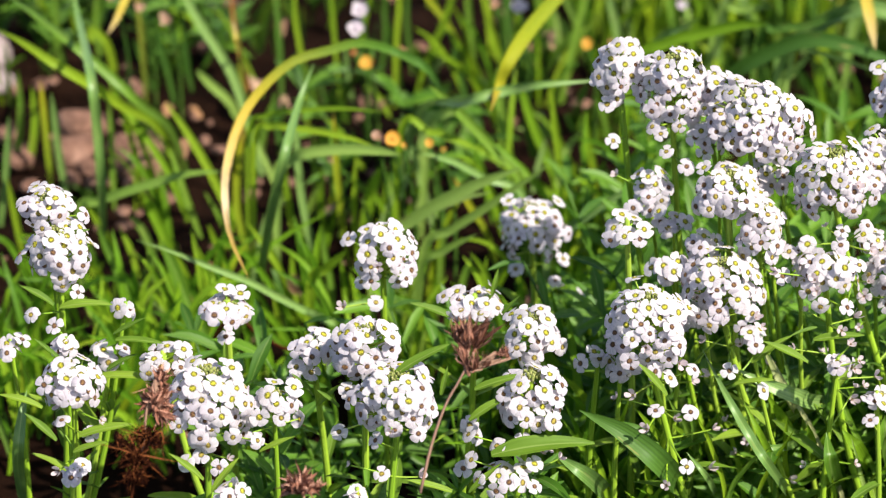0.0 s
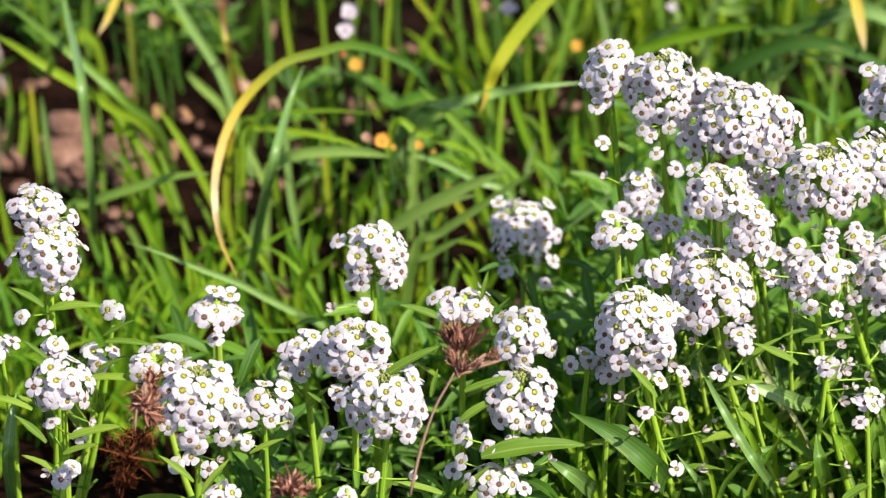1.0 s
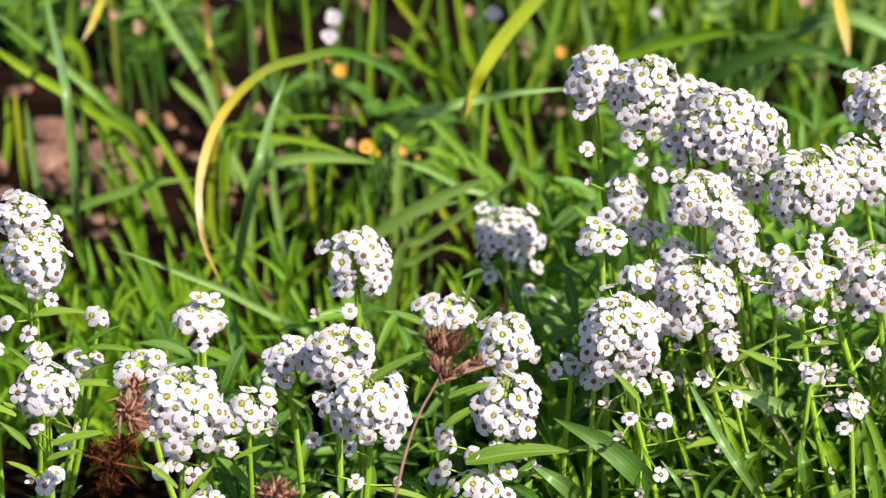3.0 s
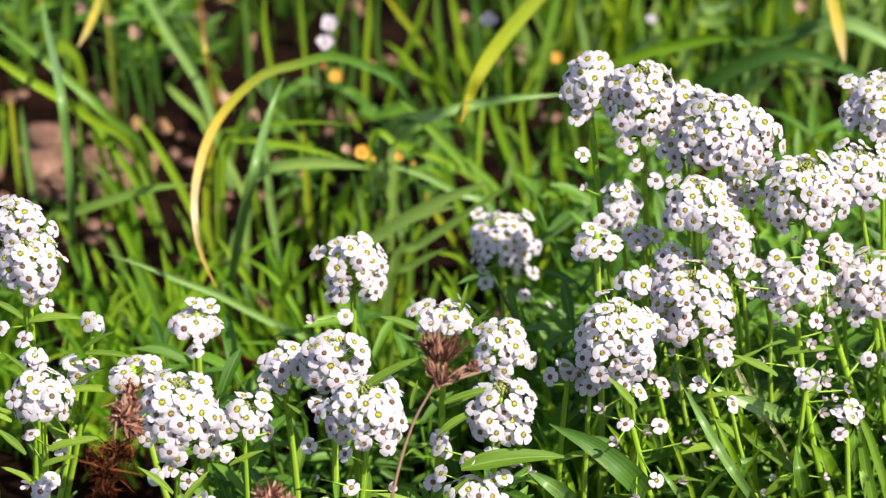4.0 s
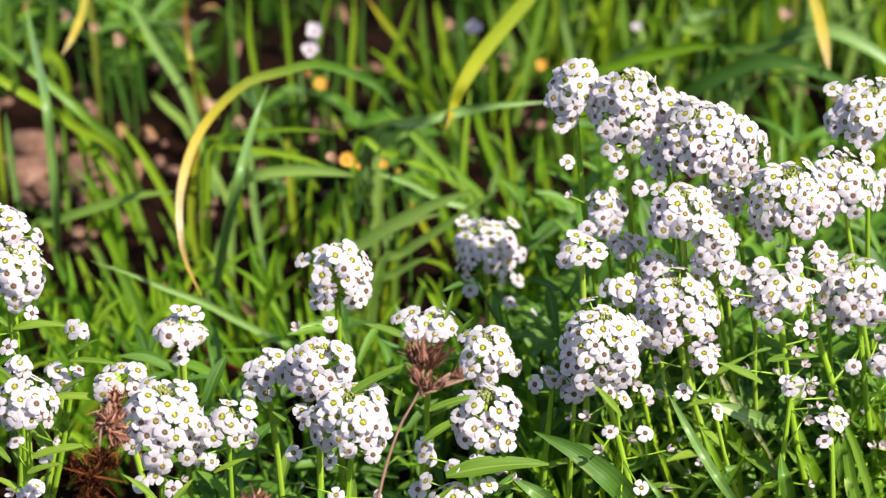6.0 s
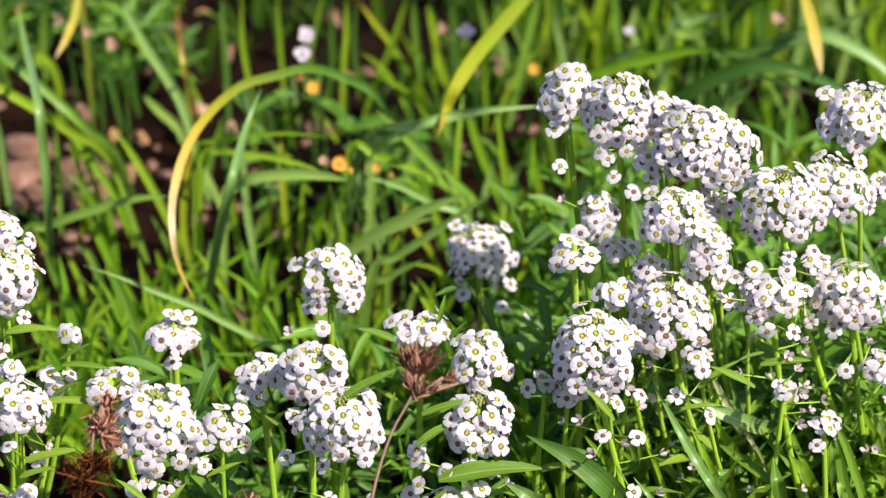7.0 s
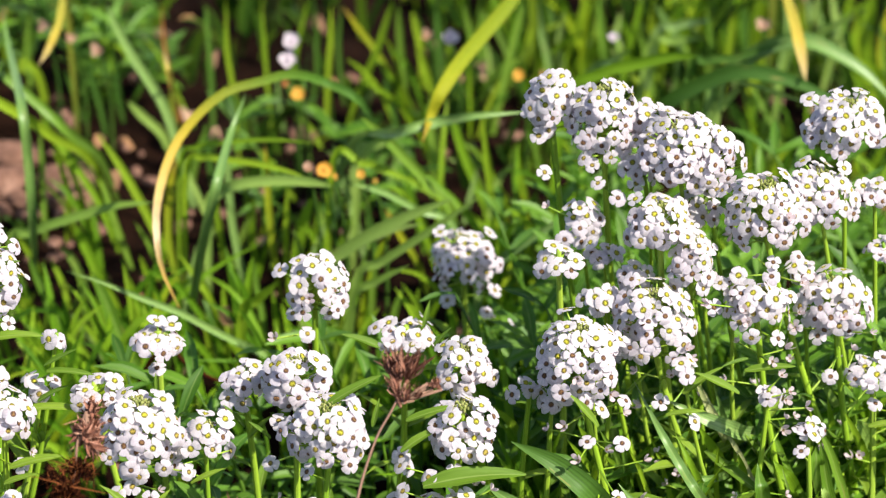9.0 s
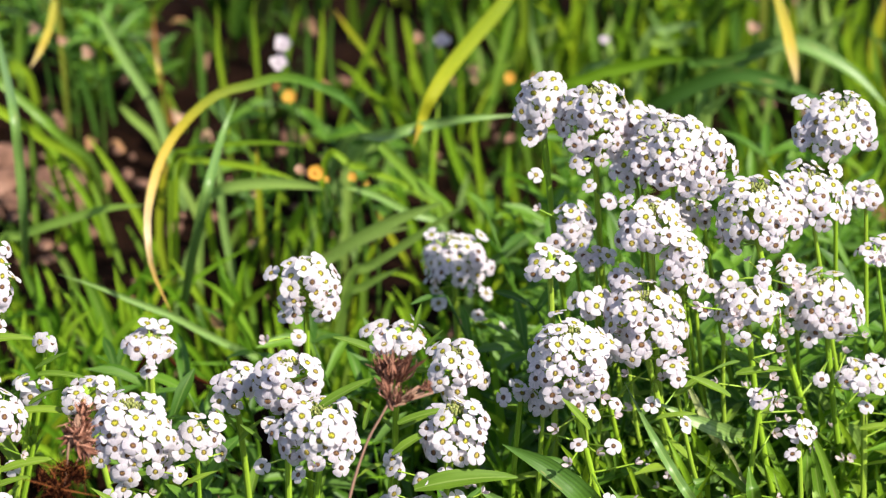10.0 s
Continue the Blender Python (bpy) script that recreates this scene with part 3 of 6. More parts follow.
strap([(-0.0183, 1.1620, -0.0040), (-0.0148, 1.1560, 0.0690), (-0.0047, 1.1520, 0.0706), (0.0053, 1.1480, 0.0696), (0.0153, 1.1440, 0.0660)], 0.0026, GRASS_LIME, 0.6)
strap([(-0.0308, 1.2696, -0.0040), (-0.0383, 1.2659, 0.0114), (-0.0458, 1.2623, 0.0230)], 0.0026, GRASS_LIME, -0.3)
strap([(-0.0055, 1.3473, -0.0040), (-0.0031, 1.3425, 0.0060), (0.0003, 1.3377, 0.0134)], 0.0028, GRASS_PALE, -0.1, True)
strap([(0.0984, 1.2120, -0.0040), (0.0999, 1.2060, 0.0551), (0.1024, 1.2020, 0.0639), (0.1091, 1.1980, 0.0739), (0.1208, 1.1940, 0.0830), (0.1325, 1.1900, 0.0890), (0.1444, 1.1860, 0.0895), (0.1564, 1.1820, 0.0868), (0.1696, 1.1780, 0.0819)], 0.0057, GRASS_DEEP_SHADE, 0.1, True)
strap([(0.1238, 1.2020, -0.0040), (0.1273, 1.1960, 0.0794), (0.1350, 1.1920, 0.0833), (0.1471, 1.1880, 0.0813), (0.1613, 1.1840, 0.0778)], 0.0017, GRASS_PALE, -0.3)
strap([(0.1237, 1.2320, -0.0040), (0.1264, 1.2260, 0.0631), (0.1319, 1.2220, 0.0742), (0.1405, 1.2180, 0.0834), (0.1503, 1.2140, 0.0901), (0.1591, 1.2100, 0.0926), (0.1692, 1.2060, 0.0896), (0.1806, 1.2020, 0.0830), (0.1922, 1.1980, 0.0716)], 0.0058, GRASS_BLUE, 0.5, True)
strap([(0.2094, 1.3422, -0.0040), (0.2001, 1.3362, 0.0319), (0.2008, 1.3303, 0.0619)], 0.0063, GRASS_LIME, 0.1, True)
strap([(0.2173, 1.3261, -0.0040), (0.2059, 1.3273, 0.0309), (0.2096, 1.3285, 0.0627)], 0.0055, OLIVE, -0.4, True)
strap([(0.2042, 1.3809, -0.0040), (0.1940, 1.3793, 0.0227), (0.1891, 1.3778, 0.0439)], 0.0035, GRASS_PALE, -0.5)
strap([(0.1791, 1.3808, -0.0040), (0.1832, 1.3779, 0.0234), (0.1851, 1.3749, 0.0451)], 0.0033, GRASS_PALE, 0.0)
strap([(0.1673, 1.3696, -0.0040), (0.1716, 1.3694, 0.0246), (0.1692, 1.3692, 0.0476)], 0.0030, GRASS_BLUE, -0.2)
strap([(0.1619, 1.3752, -0.0040), (0.1577, 1.3701, 0.0217), (0.1595, 1.3650, 0.0468)], 0.0039, GRASS_LIME, 0.1, True)
strap([(0.1479, 1.3922, -0.0040), (0.1377, 1.3936, 0.0111), (0.1328, 1.3950, 0.0183)], 0.0031, GRASS_PALE, 0.4)
strap([(0.1051, 1.3120, -0.0040), (0.1091, 1.3060, 0.0455), (0.1187, 1.3020, 0.0509), (0.1305, 1.2980, 0.0540)], 0.0031, GRASS_PALE, 0.4)
strap([(0.1092, 1.3320, -0.0040), (0.1128, 1.3260, 0.0414), (0.1214, 1.3220, 0.0486), (0.1344, 1.3180, 0.0529)], 0.0033, GRASS_BLUE, -0.2, True)
strap([(0.0979, 1.3584, -0.0040), (0.0947, 1.3578, 0.0220), (0.0916, 1.3572, 0.0476)], 0.0038, GRASS, 0.4, True)
strap([(0.1210, 1.3864, -0.0040), (0.1165, 1.3838, 0.0181), (0.1179, 1.3812, 0.0398)], 0.0033, GRASS_LIME, -0.2, True)
strap([(0.1459, 1.3979, -0.0040), (0.1480, 1.3936, 0.0215), (0.1457, 1.3893, 0.0389)], 0.0035, GRASS_LIME, 0.5)
strap([(0.1929, 1.3155, -0.0040), (0.1860, 1.3111, 0.0083), (0.1782, 1.3067, 0.0154)], 0.0027, GRASS_PALE, 0.6)
strap([(-0.1535, 1.3860, -0.0040), (-0.1544, 1.3805, 0.0168), (-0.1493, 1.3749, 0.0397)], 0.0026, GRASS_LIME, 0.1)
strap([(-0.1665, 1.3975, -0.0040), (-0.1591, 1.3916, 0.0143), (-0.1599, 1.3858, 0.0350)], 0.0039, GRASS_LIME, 0.0, True)
strap([(-0.1463, 1.3860, -0.0040), (-0.1485, 1.3873, 0.0033), (-0.1433, 1.3885, 0.0157)], 0.0035, GRASS_LIME, 0.2, True)
strap([(-0.1089, 1.3975, -0.0040), (-0.1163, 1.3925, 0.0140), (-0.1217, 1.3875, 0.0214)], 0.0031, GRASS_LIME, 0.6)
strap([(-0.1014, 1.3918, -0.0040), (-0.1055, 1.3874, 0.0085), (-0.1145, 1.3831, 0.0143)], 0.0028, GRASS_LIME, -0.4, True)
strap([(-0.0931, 1.4150, -0.0040), (-0.0998, 1.4133, 0.0100), (-0.1041, 1.4117, 0.0238)], 0.0031, GRASS, -0.4, True)
strap([(0.0494, 1.2357, -0.0040), (0.0339, 1.2341, 0.0103), (0.0193, 1.2324, 0.0205), (0.0100, 1.2308, 0.0262), (-0.0029, 1.2291, 0.0332), (-0.0140, 1.2275, 0.0402)], 0.0028, GRASS_LIME, -0.0, True)
strap([(0.0213, 1.1808, -0.0040), (0.0159, 1.1776, 0.0167), (0.0096, 1.1745, 0.0300), (0.0040, 1.1713, 0.0428)], 0.0025, OLIVE, -0.0, True)
strap([(-0.0818, 1.2032, -0.0040), (-0.0782, 1.2041, 0.0123), (-0.0763, 1.2050, 0.0285), (-0.0739, 1.2059, 0.0441)], 0.0023, GRASS_LIME, 0.4)
strap([(0.1271, 0.9520, -0.0040), (0.1242, 0.9460, 0.0418), (0.1132, 0.9420, 0.0707), (0.1058, 0.9380, 0.0860), (0.0962, 0.9340, 0.1058)], 0.0015, STRAW, 0.5)
strap([(0.1407, 0.9520, -0.0040), (0.1374, 0.9460, 0.0418), (0.1248, 0.9420, 0.0727), (0.1174, 0.9380, 0.0928), (0.1124, 0.9340, 0.1116)], 0.0020, GRASS, -0.2)
strap([(0.1057, 0.9420, -0.0040), (0.1056, 0.9360, 0.0481), (0.1031, 0.9320, 0.0707), (0.1028, 0.9280, 0.0860)], 0.0017, GRASS_LIME, 0.3, True)
strap([(0.1477, 0.9420, -0.0040), (0.1463, 0.9360, 0.0481), (0.1389, 0.9320, 0.0766), (0.1325, 0.9280, 0.0928)], 0.0028, GRASS, 0.1, True)
strap([(0.0870, 0.9320, -0.0040), (0.0857, 0.9260, 0.0544), (0.0800, 0.9220, 0.0788), (0.0742, 0.9180, 0.0933)], 0.0015, GRASS_LIME, -0.1)
strap([(0.1400, 0.9320, -0.0040), (0.1396, 0.9260, 0.0544), (0.1353, 0.9220, 0.0768), (0.1318, 0.9180, 0.0938)], 0.0034, GRASS, 0.4, True)
strap([(0.0918, 0.9320, -0.0040), (0.0942, 0.9260, 0.0544), (0.0991, 0.9220, 0.0738), (0.1040, 0.9180, 0.0874)], 0.0014, GRASS_LIME, 0.5)
strap([(0.0833, 0.9320, -0.0040), (0.0857, 0.9260, 0.0544), (0.0907, 0.9220, 0.0718), (0.0976, 0.9180, 0.0816)], 0.0016, GRASS, -0.0)
strap([(0.1183, 0.9320, -0.0040), (0.1182, 0.9260, 0.0544), (0.1153, 0.9220, 0.0708), (0.1150, 0.9180, 0.0851)], 0.0016, GRASS_LIME, 0.3)
strap([(0.1290, 0.9420, -0.0040), (0.1290, 0.9360, 0.0481), (0.1260, 0.9320, 0.0647), (0.1222, 0.9280, 0.0791)], 0.0014, GRASS_PALE, 0.2)
strap([(0.0626, 0.9320, -0.0040), (0.0626, 0.9260, 0.0544), (0.0611, 0.9220, 0.0709), (0.0622, 0.9180, 0.0851)], 0.0019, GRASS_LIME, -0.2)
strap([(0.0703, 0.9320, -0.0040), (0.0694, 0.9260, 0.0544), (0.0654, 0.9220, 0.0689), (0.0585, 0.9180, 0.0812)], 0.0015, GRASS_LIME, 0.3)
strap([(0.1639, 1.3621, -0.0040), (0.1597, 1.3169, 0.0800), (0.1536, 1.2425, 0.1000), (0.1540, 1.2062, 0.1000), (0.1549, 1.1923, 0.0950), (0.1555, 1.1797, 0.0900)], 0.0050, GOLD, 0.2, True)
strap([(-0.0707, 1.2646, -0.0040), (-0.0795, 1.2630, 0.0348), (-0.0856, 1.2613, 0.0500), (-0.0916, 1.2597, 0.0615), (-0.0972, 1.2581, 0.0741), (-0.1018, 1.2564, 0.0865)], 0.0036, GRASS_BLUE, 0.2, True)
strap([(-0.1092, 1.3284, -0.0040), (-0.1100, 1.3269, 0.0031), (-0.1118, 1.3254, 0.0140), (-0.1146, 1.3239, 0.0272), (-0.1153, 1.3223, 0.0379)], 0.0025, GRASS_DEEP_SHADE, 0.3)
strap([(-0.1194, 1.3418, -0.0040), (-0.1211, 1.3381, 0.0054), (-0.1227, 1.3345, 0.0148), (-0.1255, 1.3308, 0.0253)], 0.0025, GRASS_DEEP_SHADE, 0.5, True)
strap([(-0.1031, 1.3418, -0.0040), (-0.1044, 1.3392, 0.0075), (-0.1053, 1.3366, 0.0239), (-0.1059, 1.3340, 0.0352)], 0.0025, GRASS_DEEP_SHADE, 0.7)
strap([(-0.1353, 1.3526, -0.0040), (-0.1383, 1.3504, 0.0137), (-0.1454, 1.3482, 0.0232)], 0.0030, GRASS_LIME, 0.1)
strap([(-0.0799, 1.3418, -0.0040), (-0.0829, 1.3412, 0.0129), (-0.0850, 1.3406, 0.0271), (-0.0862, 1.3401, 0.0499)], 0.0019, RUST, 0.3)
strap([(-0.0738, 1.3365, -0.0040), (-0.0802, 1.3371, 0.0105), (-0.0880, 1.3377, 0.0290), (-0.0947, 1.3383, 0.0369)], 0.0015, GRASS_LIME, 0.4)
strap([(-0.0818, 1.3101, -0.0040), (-0.0856, 1.3096, 0.0063), (-0.0926, 1.3092, 0.0141), (-0.0987, 1.3088, 0.0213)], 0.0033, GRASS_PALE, 0.4, True)
strap([(-0.0788, 1.3284, -0.0040), (-0.0817, 1.3272, 0.0068), (-0.0832, 1.3259, 0.0163)], 0.0021, GRASS_LIME, -0.5)
strap([(-0.0543, 1.3049, -0.0040), (-0.0564, 1.3055, 0.0283), (-0.0584, 1.3061, 0.0453), (-0.0586, 1.3068, 0.0669)], 0.0021, GRASS_LIME, 0.4)
strap([(-0.0410, 1.3206, -0.0040), (-0.0432, 1.3212, 0.0235), (-0.0443, 1.3219, 0.0431), (-0.0452, 1.3226, 0.0600)], 0.0017, GRASS_LIME, 0.6)
strap([(-0.0359, 1.3527, -0.0040), (-0.0321, 1.3509, 0.0225), (-0.0285, 1.3490, 0.0411), (-0.0267, 1.3471, 0.0494)], 0.0017, GRASS_LIME, 0.0)
strap([(-0.0197, 1.3259, -0.0040), (-0.0186, 1.3268, 0.0259), (-0.0176, 1.3278, 0.0405), (-0.0176, 1.3288, 0.0549)], 0.0023, GRASS_LIME, -0.4)
strap([(-0.0113, 1.3365, -0.0040), (-0.0054, 1.3341, 0.0163), (0.0003, 1.3316, 0.0313), (0.0055, 1.3292, 0.0498), (0.0073, 1.3267, 0.0583)], 0.0027, GRASS_LIME, 0.7)
strap([(0.0178, 1.3419, -0.0040), (0.0015, 1.3403, 0.0274), (-0.0054, 1.3386, 0.0382), (-0.0127, 1.3369, 0.0501)], 0.0025, OLIVE, -0.1)
strap([(-0.0043, 1.3153, -0.0040), (-0.0077, 1.3134, 0.0058), (-0.0058, 1.3115, 0.0135)], 0.0031, GRASS_PALE, -0.1)
strap([(-0.0054, 1.3153, -0.0040), (-0.0017, 1.3140, 0.0068), (0.0033, 1.3127, 0.0145)], 0.0046, GRASS, 0.2, True)
strap([(-0.0215, 1.3179, -0.0040), (-0.0260, 1.3192, 0.0043), (-0.0333, 1.3204, 0.0100)], 0.0021, GRASS_LIME, 0.6)
strap([(0.0480, 1.3259, -0.0040), (0.0514, 1.3263, 0.0161), (0.0550, 1.3268, 0.0335), (0.0586, 1.3272, 0.0507), (0.0603, 1.3276, 0.0580)], 0.0033, GRASS, 0.3)
strap([(0.0737, 1.3420, -0.0040), (0.0711, 1.3389, 0.0230), (0.0678, 1.3357, 0.0395), (0.0657, 1.3326, 0.0558)], 0.0034, GRASS_BLUE, 0.7)
strap([(0.0359, 1.3420, -0.0040), (0.0372, 1.3428, 0.0084), (0.0394, 1.3436, 0.0233), (0.0407, 1.3444, 0.0306)], 0.0038, GRASS, 0.2, True)
strap([(0.0240, 1.3694, -0.0040), (0.0211, 1.3691, 0.0078), (0.0179, 1.3688, 0.0183)], 0.0030, GRASS_LIME, 0.5)
strap([(0.0745, 1.2320, -0.0040), (0.0766, 1.2260, 0.0607), (0.0813, 1.2220, 0.0754), (0.0872, 1.2180, 0.0807), (0.0947, 1.2140, 0.0868)], 0.0029, GRASS_BLUE, -0.2)
strap([(0.0656, 1.2120, -0.0040), (0.0702, 1.2060, 0.0678), (0.0821, 1.2020, 0.0823), (0.0961, 1.1980, 0.0884), (0.1080, 1.1940, 0.0932), (0.1167, 1.1900, 0.0952)], 0.0042, GRASS_LIME, -0.4, True)
strap([(0.0801, 1.3807, -0.0040), (0.0821, 1.3813, 0.0114), (0.0860, 1.3818, 0.0267), (0.0875, 1.3824, 0.0341)], 0.0024, GRASS_LIME, -0.4)
strap([(0.0923, 1.3864, -0.0040), (0.0900, 1.3868, 0.0115), (0.0903, 1.3872, 0.0269)], 0.0022, GRASS_BLUE, -0.3)
strap([(0.1149, 1.2320, -0.0040), (0.1176, 1.2260, 0.0701), (0.1233, 1.2220, 0.0789), (0.1322, 1.2180, 0.0816), (0.1431, 1.2140, 0.0871), (0.1533, 1.2100, 0.0926)], 0.0031, GRASS_DEEP_SHADE, 0.4)
strap([(0.1578, 1.3696, -0.0040), (0.1625, 1.3706, 0.0080), (0.1693, 1.3715, 0.0154)], 0.0065, GRASS_LIME, -0.4, True)
strap([(0.1512, 1.3752, -0.0040), (0.1534, 1.3741, 0.0075), (0.1622, 1.3730, 0.0183)], 0.0022, GRASS_BLUE, 0.4, True)
strap([(0.1229, 1.2120, -0.0040), (0.1249, 1.2060, 0.0597), (0.1283, 1.2020, 0.0702), (0.1341, 1.1980, 0.0789)], 0.0034, GRASS_PALE, -0.1, True)
strap([(0.1564, 1.3103, -0.0040), (0.1538, 1.3113, 0.0082), (0.1514, 1.3124, 0.0190)], 0.0027, GRASS_LIME, 0.1)
strap([(0.1660, 1.3103, -0.0040), (0.1615, 1.3116, 0.0068), (0.1560, 1.3129, 0.0175), (0.1512, 1.3143, 0.0269)], 0.0025, GRASS, -0.4)
strap([(0.1922, 1.3809, -0.0040), (0.1895, 1.3797, 0.0122), (0.1850, 1.3785, 0.0334)], 0.0026, GRASS_BLUE, -0.3, True)
strap([(0.1898, 1.3809, -0.0040), (0.1915, 1.3781, 0.0103), (0.1947, 1.3754, 0.0309)], 0.0026, GRASS_BLUE, -0.3)
strap([(-0.1440, 1.2309, -0.0040), (-0.1447, 1.2281, 0.0120), (-0.1458, 1.2253, 0.0279), (-0.1464, 1.2224, 0.0447), (-0.1467, 1.2196, 0.0543)], 0.0025, GRASS_BLUE, -0.1)
strap([(-0.1528, 1.2548, -0.0040), (-0.1537, 1.2559, 0.0151), (-0.1545, 1.2570, 0.0304), (-0.1552, 1.2582, 0.0407)], 0.0024, OLIVE, -0.0)
strap([(-0.1266, 1.2357, -0.0040), (-0.1265, 1.2341, 0.0163), (-0.1263, 1.2326, 0.0326), (-0.1264, 1.2310, 0.0465)], 0.0022, GRASS, 0.3)
strap([(-0.0977, 1.2263, -0.0040), (-0.1039, 1.2256, 0.0157), (-0.1119, 1.2250, 0.0316), (-0.1208, 1.2244, 0.0468), (-0.1256, 1.2238, 0.0570)], 0.0027, GRASS_LIME, 0.2)
strap([(-0.0797, 1.2239, -0.0040), (-0.0878, 1.2249, 0.0161), (-0.0959, 1.2260, 0.0323), (-0.1046, 1.2270, 0.0465)], 0.0030, GRASS_LIME, 0.0)
strap([(-0.0919, 1.2123, -0.0040), (-0.0975, 1.2122, 0.0154), (-0.1005, 1.2120, 0.0274), (-0.1027, 1.2119, 0.0357)], 0.0025, GRASS, -0.1)
strap([(-0.1337, 1.1720, -0.0040), (-0.1322, 1.1660, 0.0321), (-0.1254, 1.1620, 0.0376), (-0.1167, 1.1580, 0.0429), (-0.1040, 1.1540, 0.0492), (-0.0914, 1.1500, 0.0549), (-0.0780, 1.1460, 0.0580)], 0.0033, GRASS_PALE, 0.7, True)
strap([(-0.0985, 1.1808, -0.0040), (-0.1034, 1.1796, 0.0145), (-0.1072, 1.1784, 0.0257), (-0.1092, 1.1772, 0.0328)], 0.0036, GRASS_LIME, 0.2, True)
strap([(-0.1212, 1.1897, -0.0040), (-0.1258, 1.1838, 0.0141), (-0.1313, 1.1779, 0.0287)], 0.0025, GRASS_LIME, 0.2)
strap([(-0.1078, 1.1942, -0.0040), (-0.1116, 1.1883, 0.0118), (-0.1158, 1.1825, 0.0217)], 0.0027, GRASS_PALE, 0.3)
strap([(-0.0784, 1.1987, -0.0040), (-0.0825, 1.1932, 0.0133), (-0.0884, 1.1876, 0.0291)], 0.0021, GRASS, 0.1)
strap([(-0.0615, 1.2404, -0.0040), (-0.0681, 1.2400, 0.0145), (-0.0742, 1.2397, 0.0292), (-0.0778, 1.2393, 0.0389)], 0.0024, GRASS_PALE, 0.3)
strap([(-0.0722, 1.1897, -0.0040), (-0.0762, 1.1896, 0.0198), (-0.0757, 1.1896, 0.0386), (-0.0728, 1.1895, 0.0549)], 0.0027, OLIVE, -0.4, True)
strap([(-0.0467, 1.1852, -0.0040), (-0.0502, 1.1850, 0.0152), (-0.0526, 1.1847, 0.0318), (-0.0535, 1.1844, 0.0505), (-0.0538, 1.1841, 0.0633)], 0.0028, GRASS_BLUE, -0.2)
strap([(-0.0350, 1.1897, -0.0040), (-0.0373, 1.1885, 0.0133), (-0.0389, 1.1873, 0.0328), (-0.0396, 1.1862, 0.0519), (-0.0399, 1.1850, 0.0635)], 0.0025, OLIVE, -0.1)
strap([(-0.0321, 1.1897, -0.0040), (-0.0329, 1.1876, 0.0138), (-0.0326, 1.1856, 0.0313), (-0.0318, 1.1835, 0.0475)], 0.0021, GRASS_LIME, -0.1)
strap([(-0.0317, 1.1852, -0.0040), (-0.0290, 1.1844, 0.0155), (-0.0261, 1.1836, 0.0312), (-0.0229, 1.1828, 0.0416)], 0.0042, GRASS_LIME, -0.1, True)
strap([(-0.0258, 1.1942, -0.0040), (-0.0214, 1.1922, 0.0150), (-0.0162, 1.1902, 0.0278), (-0.0118, 1.1882, 0.0370)], 0.0036, GRASS_BLUE, 0.4, True)
strap([(-0.0033, 1.2170, -0.0040), (-0.0067, 1.2141, 0.0144), (-0.0097, 1.2112, 0.0266), (-0.0124, 1.2083, 0.0387), (-0.0154, 1.2054, 0.0530)], 0.0027, GRASS_BLUE, 0.4)
strap([(-0.0607, 1.1620, -0.0040), (-0.0595, 1.1560, 0.0498), (-0.0552, 1.1520, 0.0586), (-0.0499, 1.1480, 0.0640), (-0.0347, 1.1440, 0.0678), (-0.0226, 1.1400, 0.0691), (-0.0146, 1.1360, 0.0693)], 0.0039, GRASS_PALE, 0.0, True)
strap([(-0.0694, 1.1670, -0.0040), (-0.0676, 1.1610, 0.0621), (-0.0612, 1.1570, 0.0703), (-0.0549, 1.1530, 0.0718), (-0.0428, 1.1490, 0.0720), (-0.0307, 1.1450, 0.0709), (-0.0226, 1.1410, 0.0693)], 0.0024, GRASS_LIME, 0.5)
strap([(-0.0723, 1.1820, -0.0040), (-0.0705, 1.1760, 0.0569), (-0.0639, 1.1720, 0.0673), (-0.0494, 1.1680, 0.0715), (-0.0351, 1.1640, 0.0741), (-0.0209, 1.1600, 0.0745)], 0.0019, GRASS_LIME, -0.3)
strap([(-0.0264, 1.1320, -0.0040), (-0.0227, 1.1260, 0.0371), (-0.0116, 1.1220, 0.0504), (0.0003, 1.1180, 0.0607), (0.0130, 1.1140, 0.0696), (0.0269, 1.1100, 0.0775)], 0.0044, GRASS_PALE, 0.0, True)
strap([(-0.0097, 1.1270, -0.0040), (-0.0067, 1.1210, 0.0397), (0.0023, 1.1170, 0.0492), (0.0130, 1.1130, 0.0591), (0.0247, 1.1090, 0.0700), (0.0371, 1.1050, 0.0816)], 0.0030, GRASS_PALE, 0.0)
strap([(-0.0181, 1.1370, -0.0040), (-0.0147, 1.1310, 0.0412), (-0.0047, 1.1270, 0.0518), (0.0072, 1.1230, 0.0593), (0.0170, 1.1190, 0.0635)], 0.0030, GRASS_PALE, 0.0)
strap([(0.0315, 1.1820, -0.0040), (0.0282, 1.1760, 0.0386), (0.0183, 1.1720, 0.0539), (0.0094, 1.1680, 0.0666), (0.0013, 1.1640, 0.0775), (-0.0051, 1.1600, 0.0854)], 0.0035, GRASS, 0.5, True)
strap([(0.0344, 1.1520, -0.0040), (0.0296, 1.1460, 0.0459), (0.0153, 1.1420, 0.0569), (0.0053, 1.1380, 0.0650), (-0.0027, 1.1340, 0.0701), (-0.0076, 1.1300, 0.0730)], 0.0025, GRASS_BLUE, -0.1)
